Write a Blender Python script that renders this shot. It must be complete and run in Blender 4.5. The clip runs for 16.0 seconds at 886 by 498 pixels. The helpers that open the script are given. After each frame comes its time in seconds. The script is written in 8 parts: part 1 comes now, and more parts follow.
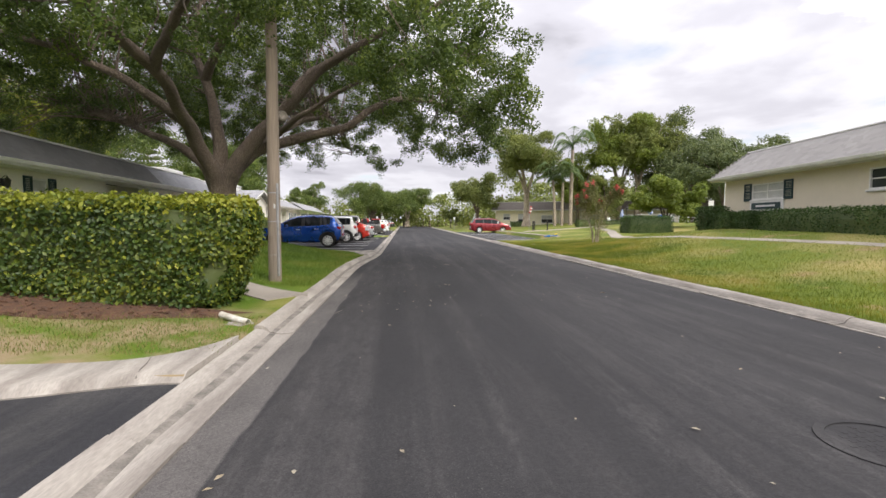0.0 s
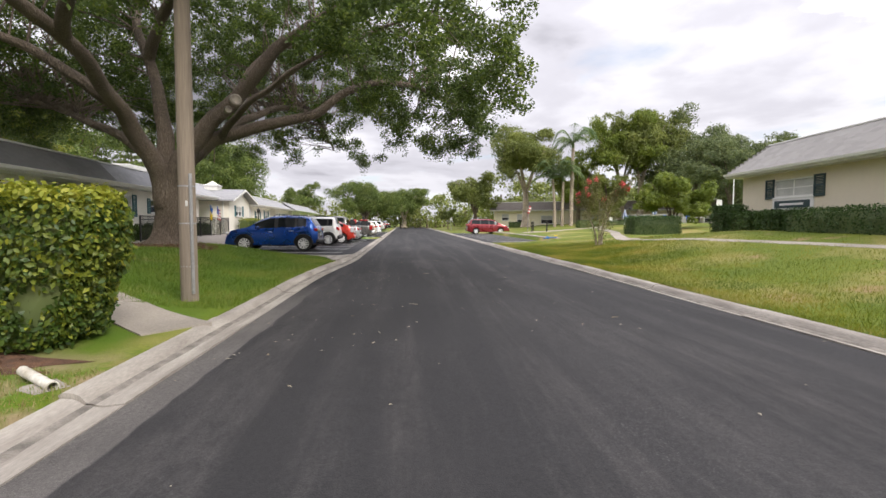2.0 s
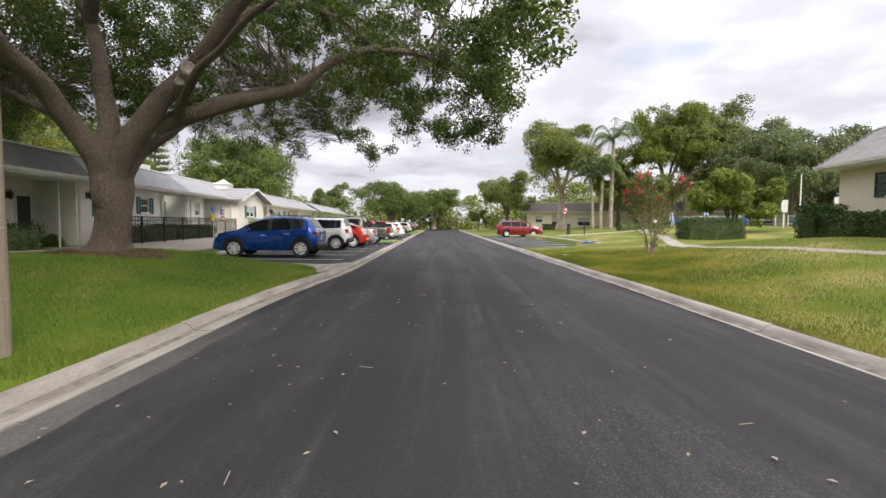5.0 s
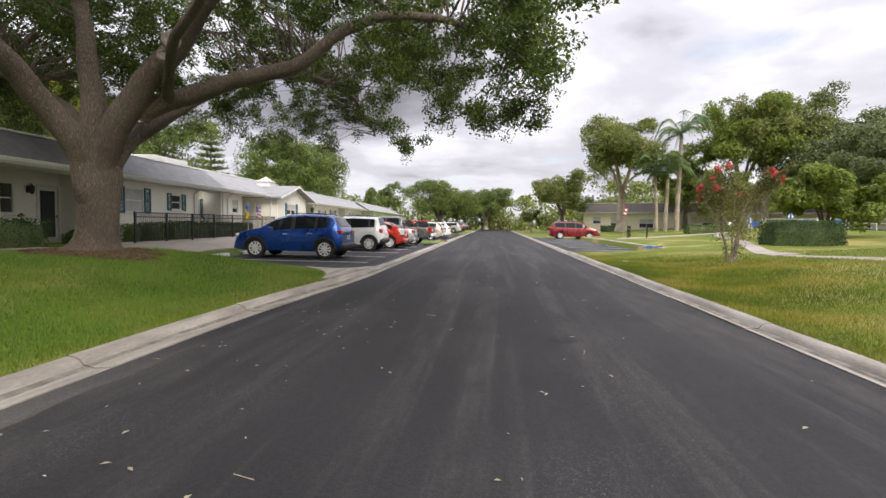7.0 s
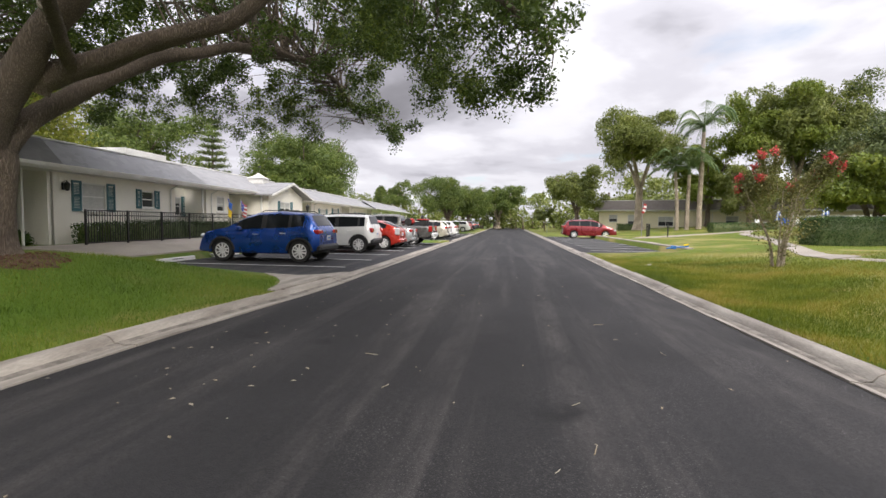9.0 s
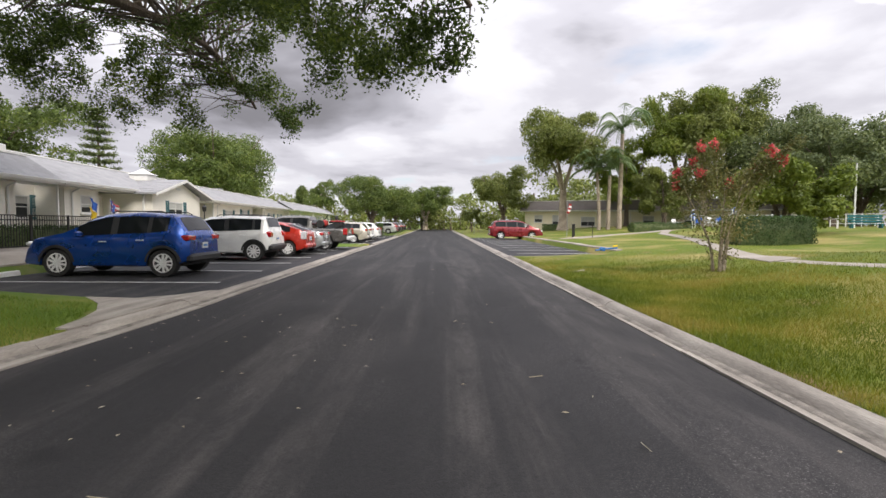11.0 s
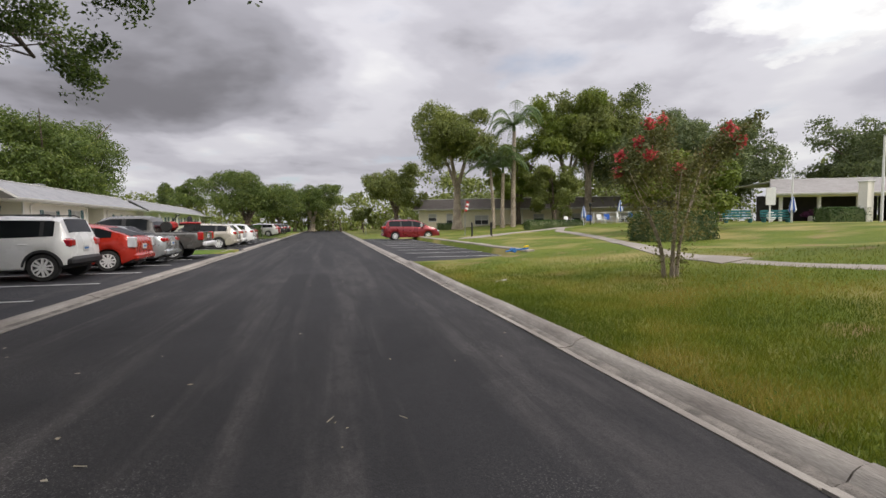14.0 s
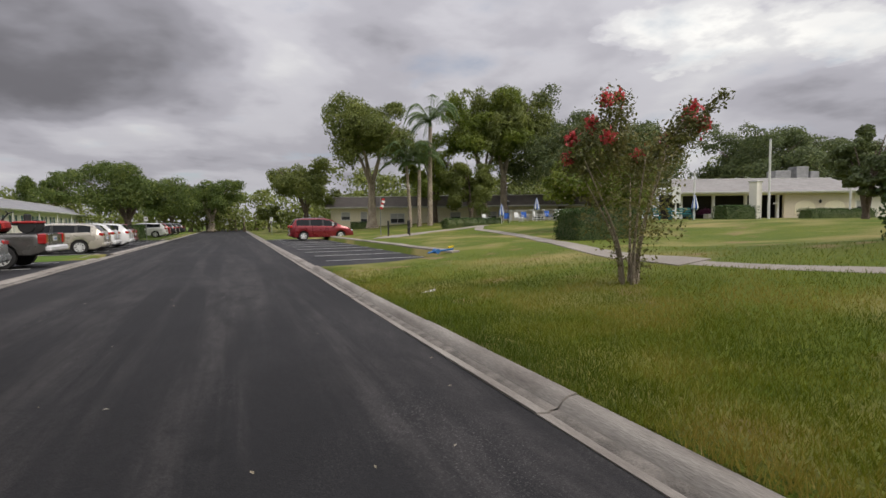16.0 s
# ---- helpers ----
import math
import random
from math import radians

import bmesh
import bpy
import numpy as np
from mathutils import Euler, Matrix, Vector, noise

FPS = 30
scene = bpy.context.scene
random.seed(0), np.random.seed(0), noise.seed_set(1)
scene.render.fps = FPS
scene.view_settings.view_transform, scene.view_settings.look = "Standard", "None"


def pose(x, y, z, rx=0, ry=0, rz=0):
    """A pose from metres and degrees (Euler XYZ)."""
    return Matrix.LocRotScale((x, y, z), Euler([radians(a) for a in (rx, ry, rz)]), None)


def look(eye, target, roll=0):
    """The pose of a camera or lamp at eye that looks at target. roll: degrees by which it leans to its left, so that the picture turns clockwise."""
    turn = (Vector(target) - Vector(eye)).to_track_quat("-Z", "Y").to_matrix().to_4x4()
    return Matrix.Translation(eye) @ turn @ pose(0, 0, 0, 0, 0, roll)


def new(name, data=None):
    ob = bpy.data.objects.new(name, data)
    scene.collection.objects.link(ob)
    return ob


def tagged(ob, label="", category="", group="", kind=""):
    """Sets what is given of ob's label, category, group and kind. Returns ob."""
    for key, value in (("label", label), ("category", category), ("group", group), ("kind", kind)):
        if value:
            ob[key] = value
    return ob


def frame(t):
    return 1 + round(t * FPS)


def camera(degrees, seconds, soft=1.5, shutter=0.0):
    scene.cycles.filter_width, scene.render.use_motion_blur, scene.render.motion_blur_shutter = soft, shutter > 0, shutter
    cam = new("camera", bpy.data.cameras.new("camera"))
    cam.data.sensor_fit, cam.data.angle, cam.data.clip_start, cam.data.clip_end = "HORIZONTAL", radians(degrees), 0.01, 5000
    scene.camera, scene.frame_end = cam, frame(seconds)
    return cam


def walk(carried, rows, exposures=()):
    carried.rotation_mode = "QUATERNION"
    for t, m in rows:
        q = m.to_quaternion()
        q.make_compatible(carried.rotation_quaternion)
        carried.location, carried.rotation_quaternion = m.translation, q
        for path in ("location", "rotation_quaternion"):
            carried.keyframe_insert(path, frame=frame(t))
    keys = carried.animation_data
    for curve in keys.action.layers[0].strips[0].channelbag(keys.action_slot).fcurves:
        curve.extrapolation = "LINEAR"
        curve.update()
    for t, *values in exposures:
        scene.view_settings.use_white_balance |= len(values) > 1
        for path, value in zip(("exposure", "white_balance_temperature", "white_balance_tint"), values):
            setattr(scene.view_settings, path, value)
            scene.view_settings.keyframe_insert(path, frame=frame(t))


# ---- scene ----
cam = camera(86.1, 16.0)
PATH = [
    (0, (-0.159, 3.92, 1.428), (0.005, 5.91, 1.311), 0.2),
    (0.5, (-0.009, 4.496, 1.385), (0.154, 6.486, 1.271), 0.1),
    (1, (0.206, 5.035, 1.407), (0.368, 7.025, 1.295), 0.1),
    (1.5, (0.413, 5.588, 1.419), (0.574, 7.578, 1.303), 0.2),
    (2, (0.631, 6.171, 1.438), (0.793, 8.161, 1.324), 0.1),
    (2.5, (0.829, 6.739, 1.46), (0.99, 8.729, 1.346), 0.3),
    (3, (0.958, 7.316, 1.472), (1.122, 9.306, 1.358), 0.3),
    (3.2, (1.04, 7.536, 1.446), (1.198, 9.527, 1.338), 0.1),
    (5.5, (1.644, 10.116, 1.48), (1.596, 12.112, 1.371), 0.6),
    (6, (1.826, 10.673, 1.469), (1.7, 12.666, 1.359), 0.7),
    (6.5, (1.95, 11.253, 1.51), (1.776, 13.242, 1.395), 0.8),
    (7, (2.138, 11.789, 1.47), (1.93, 13.775, 1.36), 0.9),
    (7.5, (2.27, 12.366, 1.475), (2.016, 14.346, 1.364), 0.9),
    (8, (2.44, 12.966, 1.448), (2.168, 14.944, 1.337), 0.8),
    (8.2, (2.489, 13.219, 1.446), (2.214, 15.197, 1.332), 0.7),
    (10.3, (2.852, 15.778, 1.458), (2.687, 17.768, 1.347), 0.8),
    (10.5, (2.908, 16.015, 1.465), (2.79, 18.008, 1.357), 0.7),
    (11, (2.961, 16.607, 1.477), (2.986, 18.604, 1.369), 0.3),
    (11.5, (2.964, 17.227, 1.504), (3.147, 19.216, 1.395), 0.1),
    (12, (2.969, 17.838, 1.507), (3.23, 19.818, 1.395), -0.0),
    (12.5, (2.975, 18.354, 1.52), (3.291, 20.326, 1.408), -0.2),
    (13, (3.039, 18.927, 1.499), (3.395, 20.892, 1.39), -0.3),
    (13.5, (3.124, 19.505, 1.489), (3.555, 21.455, 1.38), -0.4),
    (14, (3.243, 20.072, 1.454), (3.715, 22.013, 1.345), -0.5),
    (14.5, (3.368, 20.602, 1.438), (3.926, 22.519, 1.328), -0.5),
    (15, (3.527, 21.13, 1.432), (4.151, 23.027, 1.321), -0.6),
    (15.5, (3.653, 21.665, 1.423), (4.375, 23.527, 1.308), -0.6),
    (16, (3.797, 22.17, 1.429), (4.605, 23.995, 1.311), -0.7),
]
walk(cam, [(t, look(eye, target, roll)) for t, eye, target, roll in PATH], [(0, 0.60), (5.5, 0.62), (8.0, 0.58), (11, 0.50), (13, 0.21), (14.5, -0.06), (16, -0.27)])

# ---- world, sun ----
world = bpy.data.worlds.new("overcast_sky")
scene.world = world
world.use_nodes = True
wn, wl = world.node_tree.nodes, world.node_tree.links
wn.clear()


def wnode(kind, **kw):
    nd = wn.new(kind)
    for k, v in kw.items():
        nd.inputs[k].default_value = v
    return nd


def wmath(op, a, b=None, clamp=False):
    nd = wn.new("ShaderNodeMath")
    nd.operation, nd.use_clamp = op, clamp
    for i, v in enumerate((a, b)):
        if v is None:
            continue
        if isinstance(v, (int, float)):
            nd.inputs[i].default_value = v
        else:
            wl.new(v, nd.inputs[i])
    return nd.outputs[0]


def wramp(src, stops):
    nd = wn.new("ShaderNodeValToRGB")
    nd.color_ramp.interpolation = "EASE"
    els = nd.color_ramp.elements
    els[0].position, els[0].color = stops[0][0], (*stops[0][1], 1)
    els[1].position, els[1].color = stops[-1][0], (*stops[-1][1], 1)
    for p, c in stops[1:-1]:
        e = els.new(p)
        e.color = (*c, 1)
    wl.new(src, nd.inputs[0])
    return nd.outputs[0]


sky = wn.new("ShaderNodeTexSky")
sky.sky_type, sky.sun_disc = "NISHITA", False
sky.sun_elevation, sky.sun_rotation = radians(39), radians(141)
tc = wn.new("ShaderNodeTexCoord")
sep = wn.new("ShaderNodeSeparateXYZ")
wl.new(tc.outputs["Generated"], sep.inputs[0])
# clouds lie on a flat layer: direction over its height
den = wmath("ADD", wmath("MAXIMUM", sep.outputs[2], 0.0), 0.16)
comb = wn.new("ShaderNodeCombineXYZ")
wl.new(wmath("DIVIDE", sep.outputs[0], den), comb.inputs[0])
wl.new(wmath("DIVIDE", sep.outputs[1], den), comb.inputs[1])
n1 = wnode("ShaderNodeTexNoise", Scale=0.62, Detail=6.0, Roughness=0.50, Distortion=0.25)
wl.new(comb.outputs[0], n1.inputs["Vector"])
n2 = wnode("ShaderNodeTexNoise", Scale=1.7, Detail=6.0, Roughness=0.52, Distortion=0.2)
wl.new(comb.outputs[0], n2.inputs["Vector"])


n3 = wnode("ShaderNodeTexNoise", Scale=3.6, Detail=5.0, Roughness=0.55, Distortion=0.0)
wl.new(comb.outputs[0], n3.inputs["Vector"])


def bank(cx, cy, rx, ry, ragg, src):
    """A soft cloud bank on the layer, with ragged edges."""
    dx = wmath("DIVIDE", wmath("SUBTRACT", wmath("DIVIDE", sep.outputs[0], den), cx), rx)
    dy = wmath("DIVIDE", wmath("SUBTRACT", wmath("DIVIDE", sep.outputs[1], den), cy), ry)
    r2 = wmath("ADD", wmath("MULTIPLY", dx, dx), wmath("MULTIPLY", dy, dy))
    ragged = wmath("ADD", r2, wmath("MULTIPLY", wmath("SUBTRACT", src, 0.5), ragg))
    return wmath("SUBTRACT", 1.0, ragged, True)


dark = bank(-0.52, 2.28, 0.92, 0.76, 2.6, n1.outputs[0])
gap = wmath("MAXIMUM", bank(1.55, 1.28, 0.34, 0.26, 4.2, n3.outputs[0]), bank(1.98, 0.95, 0.40, 0.20, 4.2, n3.outputs[0]))
grey = bank(0.70, 1.72, 0.55, 0.45, 1.8, n2.outputs[0])
mixv = wmath("ADD", wmath("MULTIPLY", n1.outputs[0], 0.76), wmath("MULTIPLY", n2.outputs[0], 0.24))
mixv = wmath("SUBTRACT", wmath("ADD", mixv, 0.03), wmath("ADD", wmath("MULTIPLY", dark, wmath("ADD", 0.10, wmath("MULTIPLY", n2.outputs[0], 0.22))), wmath("MULTIPLY", grey, 0.07)))
bright = bank(2.0, 2.3, 1.2, 1.0, 1.2, n1.outputs[0])
mixv = wmath("ADD", wmath("ADD", mixv, wmath("MULTIPLY", gap, 0.20)), wmath("MULTIPLY", bright, 0.12))
cloud = wramp(mixv, [(0.29, (0.25, 0.243, 0.268)), (0.41, (0.46, 0.45, 0.50)), (0.49, (0.68, 0.665, 0.73)), (0.56, (0.86, 0.845, 0.905)), (0.66, (1.10, 1.09, 1.10)), (0.80, (1.45, 1.43, 1.38))])
thin = wramp(wmath("ADD", n2.outputs[0], wmath("MULTIPLY", gap, 0.10)), [(0.56, (0, 0, 0)), (0.74, (0.5, 0.5, 0.5))])
skyb = wn.new("ShaderNodeVectorMath")
skyb.operation = "SCALE"
skyb.inputs["Scale"].default_value = 0.14
wl.new(sky.outputs[0], skyb.inputs[0])
mx = wn.new("ShaderNodeMixRGB")
wl.new(wmath("MULTIPLY", thin, wmath("SUBTRACT", 1.0, dark, True)), mx.inputs[0])
wl.new(cloud, mx.inputs[1])
wl.new(skyb.outputs[0], mx.inputs[2])
# an overcast sky brightens towards the zenith
lift = wn.new("ShaderNodeVectorMath")
lift.operation = "SCALE"
wl.new(mx.outputs[0], lift.inputs[0])
up = wmath("MAXIMUM", sep.outputs[2], 0.0)
wl.new(wmath("ADD", wmath("ADD", 0.66, wmath("MULTIPLY", up, 0.60)), wmath("MULTIPLY", wmath("MAXIMUM", wmath("SUBTRACT", up, 0.42), 0.0), 1.4)), lift.inputs["Scale"])
bg = wn.new("ShaderNodeBackground")
bg.inputs[1].default_value = 1.0
wl.new(lift.outputs[0], bg.inputs[0])
wo = wn.new("ShaderNodeOutputWorld")
wl.new(bg.outputs[0], wo.inputs[0])

sun_data = bpy.data.lights.new("sun", "SUN")
sun_data.energy, sun_data.angle, sun_data.color = 2.1, radians(24), (1.0, 0.93, 0.85)
sun = new("sun", sun_data)
sun.matrix_world = look((20, -25, 26), (0, 0, 0))

# ---- materials ----


def nodes_of(name):
    m = bpy.data.materials.new(name)
    m.use_nodes = True
    nt = m.node_tree
    return m, nt.nodes, nt.links, nt.nodes["Principled BSDF"]


def pmat(name, c1, c2=None, rough=0.8, s1=1.2, s2=25.0, bump=0.15, metal=0.0, coat=0.0, rnd=0.0, stretch=(1, 1, 1), dist=0.01):
    """Paint, stone or wood: two colours mixed by broad noise, fine grain, slight relief."""
    m, n, l, p = nodes_of(name)
    c2 = c2 or tuple(v * 0.8 for v in c1)
    t = n.new("ShaderNodeTexCoord")
    mp = n.new("ShaderNodeMapping")
    mp.inputs["Scale"].default_value = stretch
    l.new(t.outputs["Object"], mp.inputs[0])
    a = n.new("ShaderNodeTexNoise")
    a.inputs["Scale"].default_value, a.inputs["Detail"].default_value = s1, 5
    b = n.new("ShaderNodeTexNoise")
    b.inputs["Scale"].default_value, b.inputs["Detail"].default_value = s2, 4
    l.new(mp.outputs[0], a.inputs["Vector"])
    l.new(mp.outputs[0], b.inputs["Vector"])
    r = n.new("ShaderNodeMapRange")
    r.inputs[1].default_value, r.inputs[2].default_value = 0.35, 0.65
    l.new(a.outputs[0], r.inputs[0])
    mix = n.new("ShaderNodeMixRGB")
    mix.inputs[1].default_value, mix.inputs[2].default_value = (*c1, 1), (*c2, 1)
    l.new(r.outputs[0], mix.inputs[0])
    g = n.new("ShaderNodeMapRange")
    g.inputs[1].default_value, g.inputs[2].default_value, g.inputs[3].default_value, g.inputs[4].default_value = 0.25, 0.75, 0.82, 1.18
    l.new(b.outputs[0], g.inputs[0])
    mul = n.new("ShaderNodeMixRGB")
    mul.blend_type, mul.inputs[0].default_value = "MULTIPLY", 1.0
    l.new(mix.outputs[0], mul.inputs[1])
    l.new(g.outputs[0], mul.inputs[2])
    out = mul.outputs[0]
    if rnd:
        o = n.new("ShaderNodeObjectInfo")
        k = n.new("ShaderNodeMapRange")
        k.inputs[3].default_value, k.inputs[4].default_value = 1 - rnd, 1 + rnd
        l.new(o.outputs["Random"], k.inputs[0])
        m3 = n.new("ShaderNodeMixRGB")
        m3.blend_type, m3.inputs[0].default_value = "MULTIPLY", 1.0
        l.new(out, m3.inputs[1])
        l.new(k.outputs[0], m3.inputs[2])
        out = m3.outputs[0]
    l.new(out, p.inputs["Base Color"])
    p.inputs["Roughness"].default_value, p.inputs["Metallic"].default_value = rough, metal
    if coat:
        p.inputs["Coat Weight"].default_value, p.inputs["Coat Roughness"].default_value = coat, 0.06
    if bump:
        bp = n.new("ShaderNodeBump")
        bp.inputs["Strength"].default_value, bp.inputs["Distance"].default_value = bump, dist
        l.new(b.outputs[0], bp.inputs["Height"])
        l.new(bp.outputs[0], p.inputs["Normal"])
    return m


def leaf_mat(name, c1, c2, c3, clear=0.35, rough=0.5, patch=1.0):
    """Leaves: colour by leaf and by clump, some light through the blade."""
    m, n, l, p = nodes_of(name)
    g = n.new("ShaderNodeNewGeometry")
    r = n.new("ShaderNodeValToRGB")
    e = r.color_ramp.elements
    e[0].color, e[1].color = (*c1, 1), (*c3, 1)
    mid = e.new(0.55)
    mid.color = (*c2, 1)
    t = n.new("ShaderNodeTexCoord")
    a = n.new("ShaderNodeTexNoise")
    a.inputs["Scale"].default_value, a.inputs["Detail"].default_value = 0.55, 3
    l.new(t.outputs["Object"], a.inputs["Vector"])
    s = n.new("ShaderNodeMath")
    s.operation = "MULTIPLY_ADD"
    s.inputs[1].default_value, s.inputs[2].default_value = 0.5, -0.1
    l.new(g.outputs["Random Per Island"], s.inputs[0])
    k = n.new("ShaderNodeMath")
    k.operation = "MULTIPLY_ADD"
    k.inputs[1].default_value = patch
    l.new(a.outputs[0], k.inputs[0])
    l.new(s.outputs[0], k.inputs[2])
    k2 = n.new("ShaderNodeMath")
    k2.operation = "SUBTRACT"
    k2.inputs[1].default_value = 0.16 + 0.5 * (patch - 1)
    l.new(k.outputs[0], k2.inputs[0])
    l.new(k2.outputs[0], r.inputs[0])
    l.new(r.outputs[0], p.inputs["Base Color"])
    p.inputs["Roughness"].default_value = rough
    tr = n.new("ShaderNodeBsdfTranslucent")
    l.new(r.outputs[0], tr.inputs[0])
    ms = n.new("ShaderNodeMixShader")
    ms.inputs[0].default_value = clear
    l.new(p.outputs[0], ms.inputs[1])
    l.new(tr.outputs[0], ms.inputs[2])
    l.new(ms.outputs[0], n["Material Output"].inputs[0])
    return m


def grass_mat(name, dry):
    m, n, l, p = nodes_of(name)
    t = n.new("ShaderNodeTexCoord")

    def noise_at(scale, detail=5):
        a = n.new("ShaderNodeTexNoise")
        a.inputs["Scale"].default_value, a.inputs["Detail"].default_value = scale, detail
        l.new(t.outputs["Object"], a.inputs["Vector"])
        return a.outputs[0]

    def ramp(src, p0, p1):
        k = n.new("ShaderNodeMapRange")
        k.inputs[1].default_value, k.inputs[2].default_value = p0, p1
        l.new(src, k.inputs[0])
        return k.outputs[0]

    def mix(f, a, b):
        k = n.new("ShaderNodeMixRGB")
        l.new(f, k.inputs[0])
        for i, v in ((1, a), (2, b)):
            if isinstance(v, tuple):
                k.inputs[i].default_value = (*v, 1)
            else:
                l.new(v, k.inputs[i])
        return k.outputs[0]

    c = mix(ramp(noise_at(0.5), 0.35, 0.65), (0.120, 0.165, 0.015), (0.190, 0.212, 0.024))
    c = mix(ramp(noise_at(28, 3), 0.3, 0.7), c, (0.068, 0.104, 0.009))
    c = mix(ramp(noise_at(0.33, 6), 0.49 - dry, 0.68 - dry), c, (0.30, 0.25, 0.09))
    c = mix(ramp(noise_at(0.9, 7), 0.60, 0.70), c, (0.25, 0.18, 0.085))
    sp_ = n.new("ShaderNodeSeparateXYZ")
    l.new(t.outputs["Object"], sp_.inputs[0])
    # lusher turf on the apartment side
    lush = n.new("ShaderNodeMath")
    lush.operation = "MULTIPLY"
    l.new(ramp(sp_.outputs[0], -1.8, -2.6), lush.inputs[0])
    l.new(ramp(noise_at(0.7, 5), 0.70, 0.45), lush.inputs[1])
    c = mix(lush.outputs[0], c, (0.090, 0.155, 0.014))
    # worn, dry ground by the driveway mouth
    k2 = n.new("ShaderNodeMath")
    k2.operation = "MULTIPLY"
    l.new(ramp(sp_.outputs[1], 11.6, 10.4), k2.inputs[0])
    l.new(ramp(sp_.outputs[0], -1.0, -2.0), k2.inputs[1])
    k3 = n.new("ShaderNodeMath")
    k3.operation = "MULTIPLY"
    l.new(k2.outputs[0], k3.inputs[0])
    l.new(ramp(noise_at(1.6, 6), 0.40, 0.56), k3.inputs[1])
    c = mix(k3.outputs[0], c, (0.27, 0.21, 0.12))
    l.new(c, p.inputs["Base Color"])
    p.inputs["Roughness"].default_value = 0.75
    p.inputs["Specular IOR Level"].default_value = 0.2
    bp = n.new("ShaderNodeBump")
    bp.inputs["Strength"].default_value, bp.inputs["Distance"].default_value = 0.55, 0.03
    l.new(noise_at(45, 4), bp.inputs["Height"])
    l.new(bp.outputs[0], p.inputs["Normal"])
    return m


def asphalt_mat(name, base, streak, fine=160.0, pale_zones=False):
    """Worn sealed asphalt: aggregate grain, pale wheel tracks along the street, scuffs and stains."""
    m, n, l, p = nodes_of(name)
    t = n.new("ShaderNodeTexCoord")

    def noise_at(scale, detail, sc=(1, 1, 1), dist=0.0, rough=0.5):
        mp = n.new("ShaderNodeMapping")
        mp.inputs["Scale"].default_value = sc
        l.new(t.outputs["Object"], mp.inputs[0])
        a = n.new("ShaderNodeTexNoise")
        a.inputs["Scale"].default_value, a.inputs["Detail"].default_value = scale, detail
        a.inputs["Distortion"].default_value, a.inputs["Roughness"].default_value = dist, rough
        l.new(mp.outputs[0], a.inputs["Vector"])
        return a.outputs[0]

    def rng(src, p0, p1, o0=0.0, o1=1.0):
        k = n.new("ShaderNodeMapRange")
        for i, v in enumerate((p0, p1, o0, o1)):
            k.inputs[i + 1].default_value = v
        l.new(src, k.inputs[0])
        return k.outputs[0]

    def mul(a, b):
        k = n.new("ShaderNodeMath")
        k.operation = "MULTIPLY"
        l.new(a, k.inputs[0])
        l.new(b, k.inputs[1])
        return k.outputs[0]

    def mix(f, a, b, kind="MIX"):
        k = n.new("ShaderNodeMixRGB")
        k.blend_type = kind
        if isinstance(f, float):
            k.inputs[0].default_value = f
        else:
            l.new(f, k.inputs[0])
        for i, v in ((1, a), (2, b)):
            if isinstance(v, tuple):
                k.inputs[i].default_value = (*v, 1)
            else:
                l.new(v, k.inputs[i])
        return k.outputs[0]

    grain = noise_at(fine, 3)
    c = mix(rng(noise_at(0.35, 5, dist=0.5), 0.38, 0.62), base, tuple(v * 0.72 for v in base))
    track = rng(noise_at(1.0, 6, (1.7, 0.07, 1), 0.5, 0.62), 0.47, 0.60)
    c = mix(mul(track, rng(noise_at(3.2, 8, (1, 0.30, 1), 0.3, 0.72), 0.34, 0.62)), c, streak)
    worn = mul(rng(noise_at(0.5, 5, (1, .5, 1)), 0.50, 0.62), rng(noise_at(70.0, 4, rough=0.7), 0.55, 0.66))
    c = mix(worn, c, tuple(min(1, v * 2.6) for v in streak))
    c = mix(rng(noise_at(0.8, 4), 0.66, 0.72), c, tuple(v * 0.55 for v in base))
    if pale_zones:
        # seal paler towards the near end, and a bare unsealed edge along one gutter
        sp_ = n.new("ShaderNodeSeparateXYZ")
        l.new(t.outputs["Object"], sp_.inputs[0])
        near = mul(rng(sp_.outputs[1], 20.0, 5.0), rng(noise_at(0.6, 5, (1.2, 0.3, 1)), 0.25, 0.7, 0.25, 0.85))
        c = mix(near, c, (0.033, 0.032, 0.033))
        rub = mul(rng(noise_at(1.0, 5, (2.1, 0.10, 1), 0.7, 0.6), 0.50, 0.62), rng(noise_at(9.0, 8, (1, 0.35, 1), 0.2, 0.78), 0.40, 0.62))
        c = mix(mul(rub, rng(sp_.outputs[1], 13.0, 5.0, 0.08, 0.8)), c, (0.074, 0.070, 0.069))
        wob = n.new("ShaderNodeMath")
        wob.operation = "MULTIPLY_ADD"
        wob.inputs[1].default_value = 0.22
        l.new(noise_at(0.8, 6), wob.inputs[0])
        l.new(sp_.outputs[0], wob.inputs[2])
        bare = mul(rng(wob.outputs[0], -1.115, -1.14), rng(sp_.outputs[1], 17.5, 14.0))
        c = mix(mul(bare, rng(noise_at(2.5, 7, (1, 0.4, 1), 0.2, 0.7), 0.3, 0.65, 0.55, 1.0)), c, (0.115, 0.106, 0.100))
    c = mix(1.0, c, rng(grain, 0.25, 0.75, 0.62, 1.38), "MULTIPLY")
    c = mix(1.0, c, rng(noise_at(30.0, 4, rough=0.75), 0.3, 0.7, 0.74, 1.26), "MULTIPLY")
    l.new(c, p.inputs["Base Color"])
    p.inputs["Roughness"].default_value = 0.80
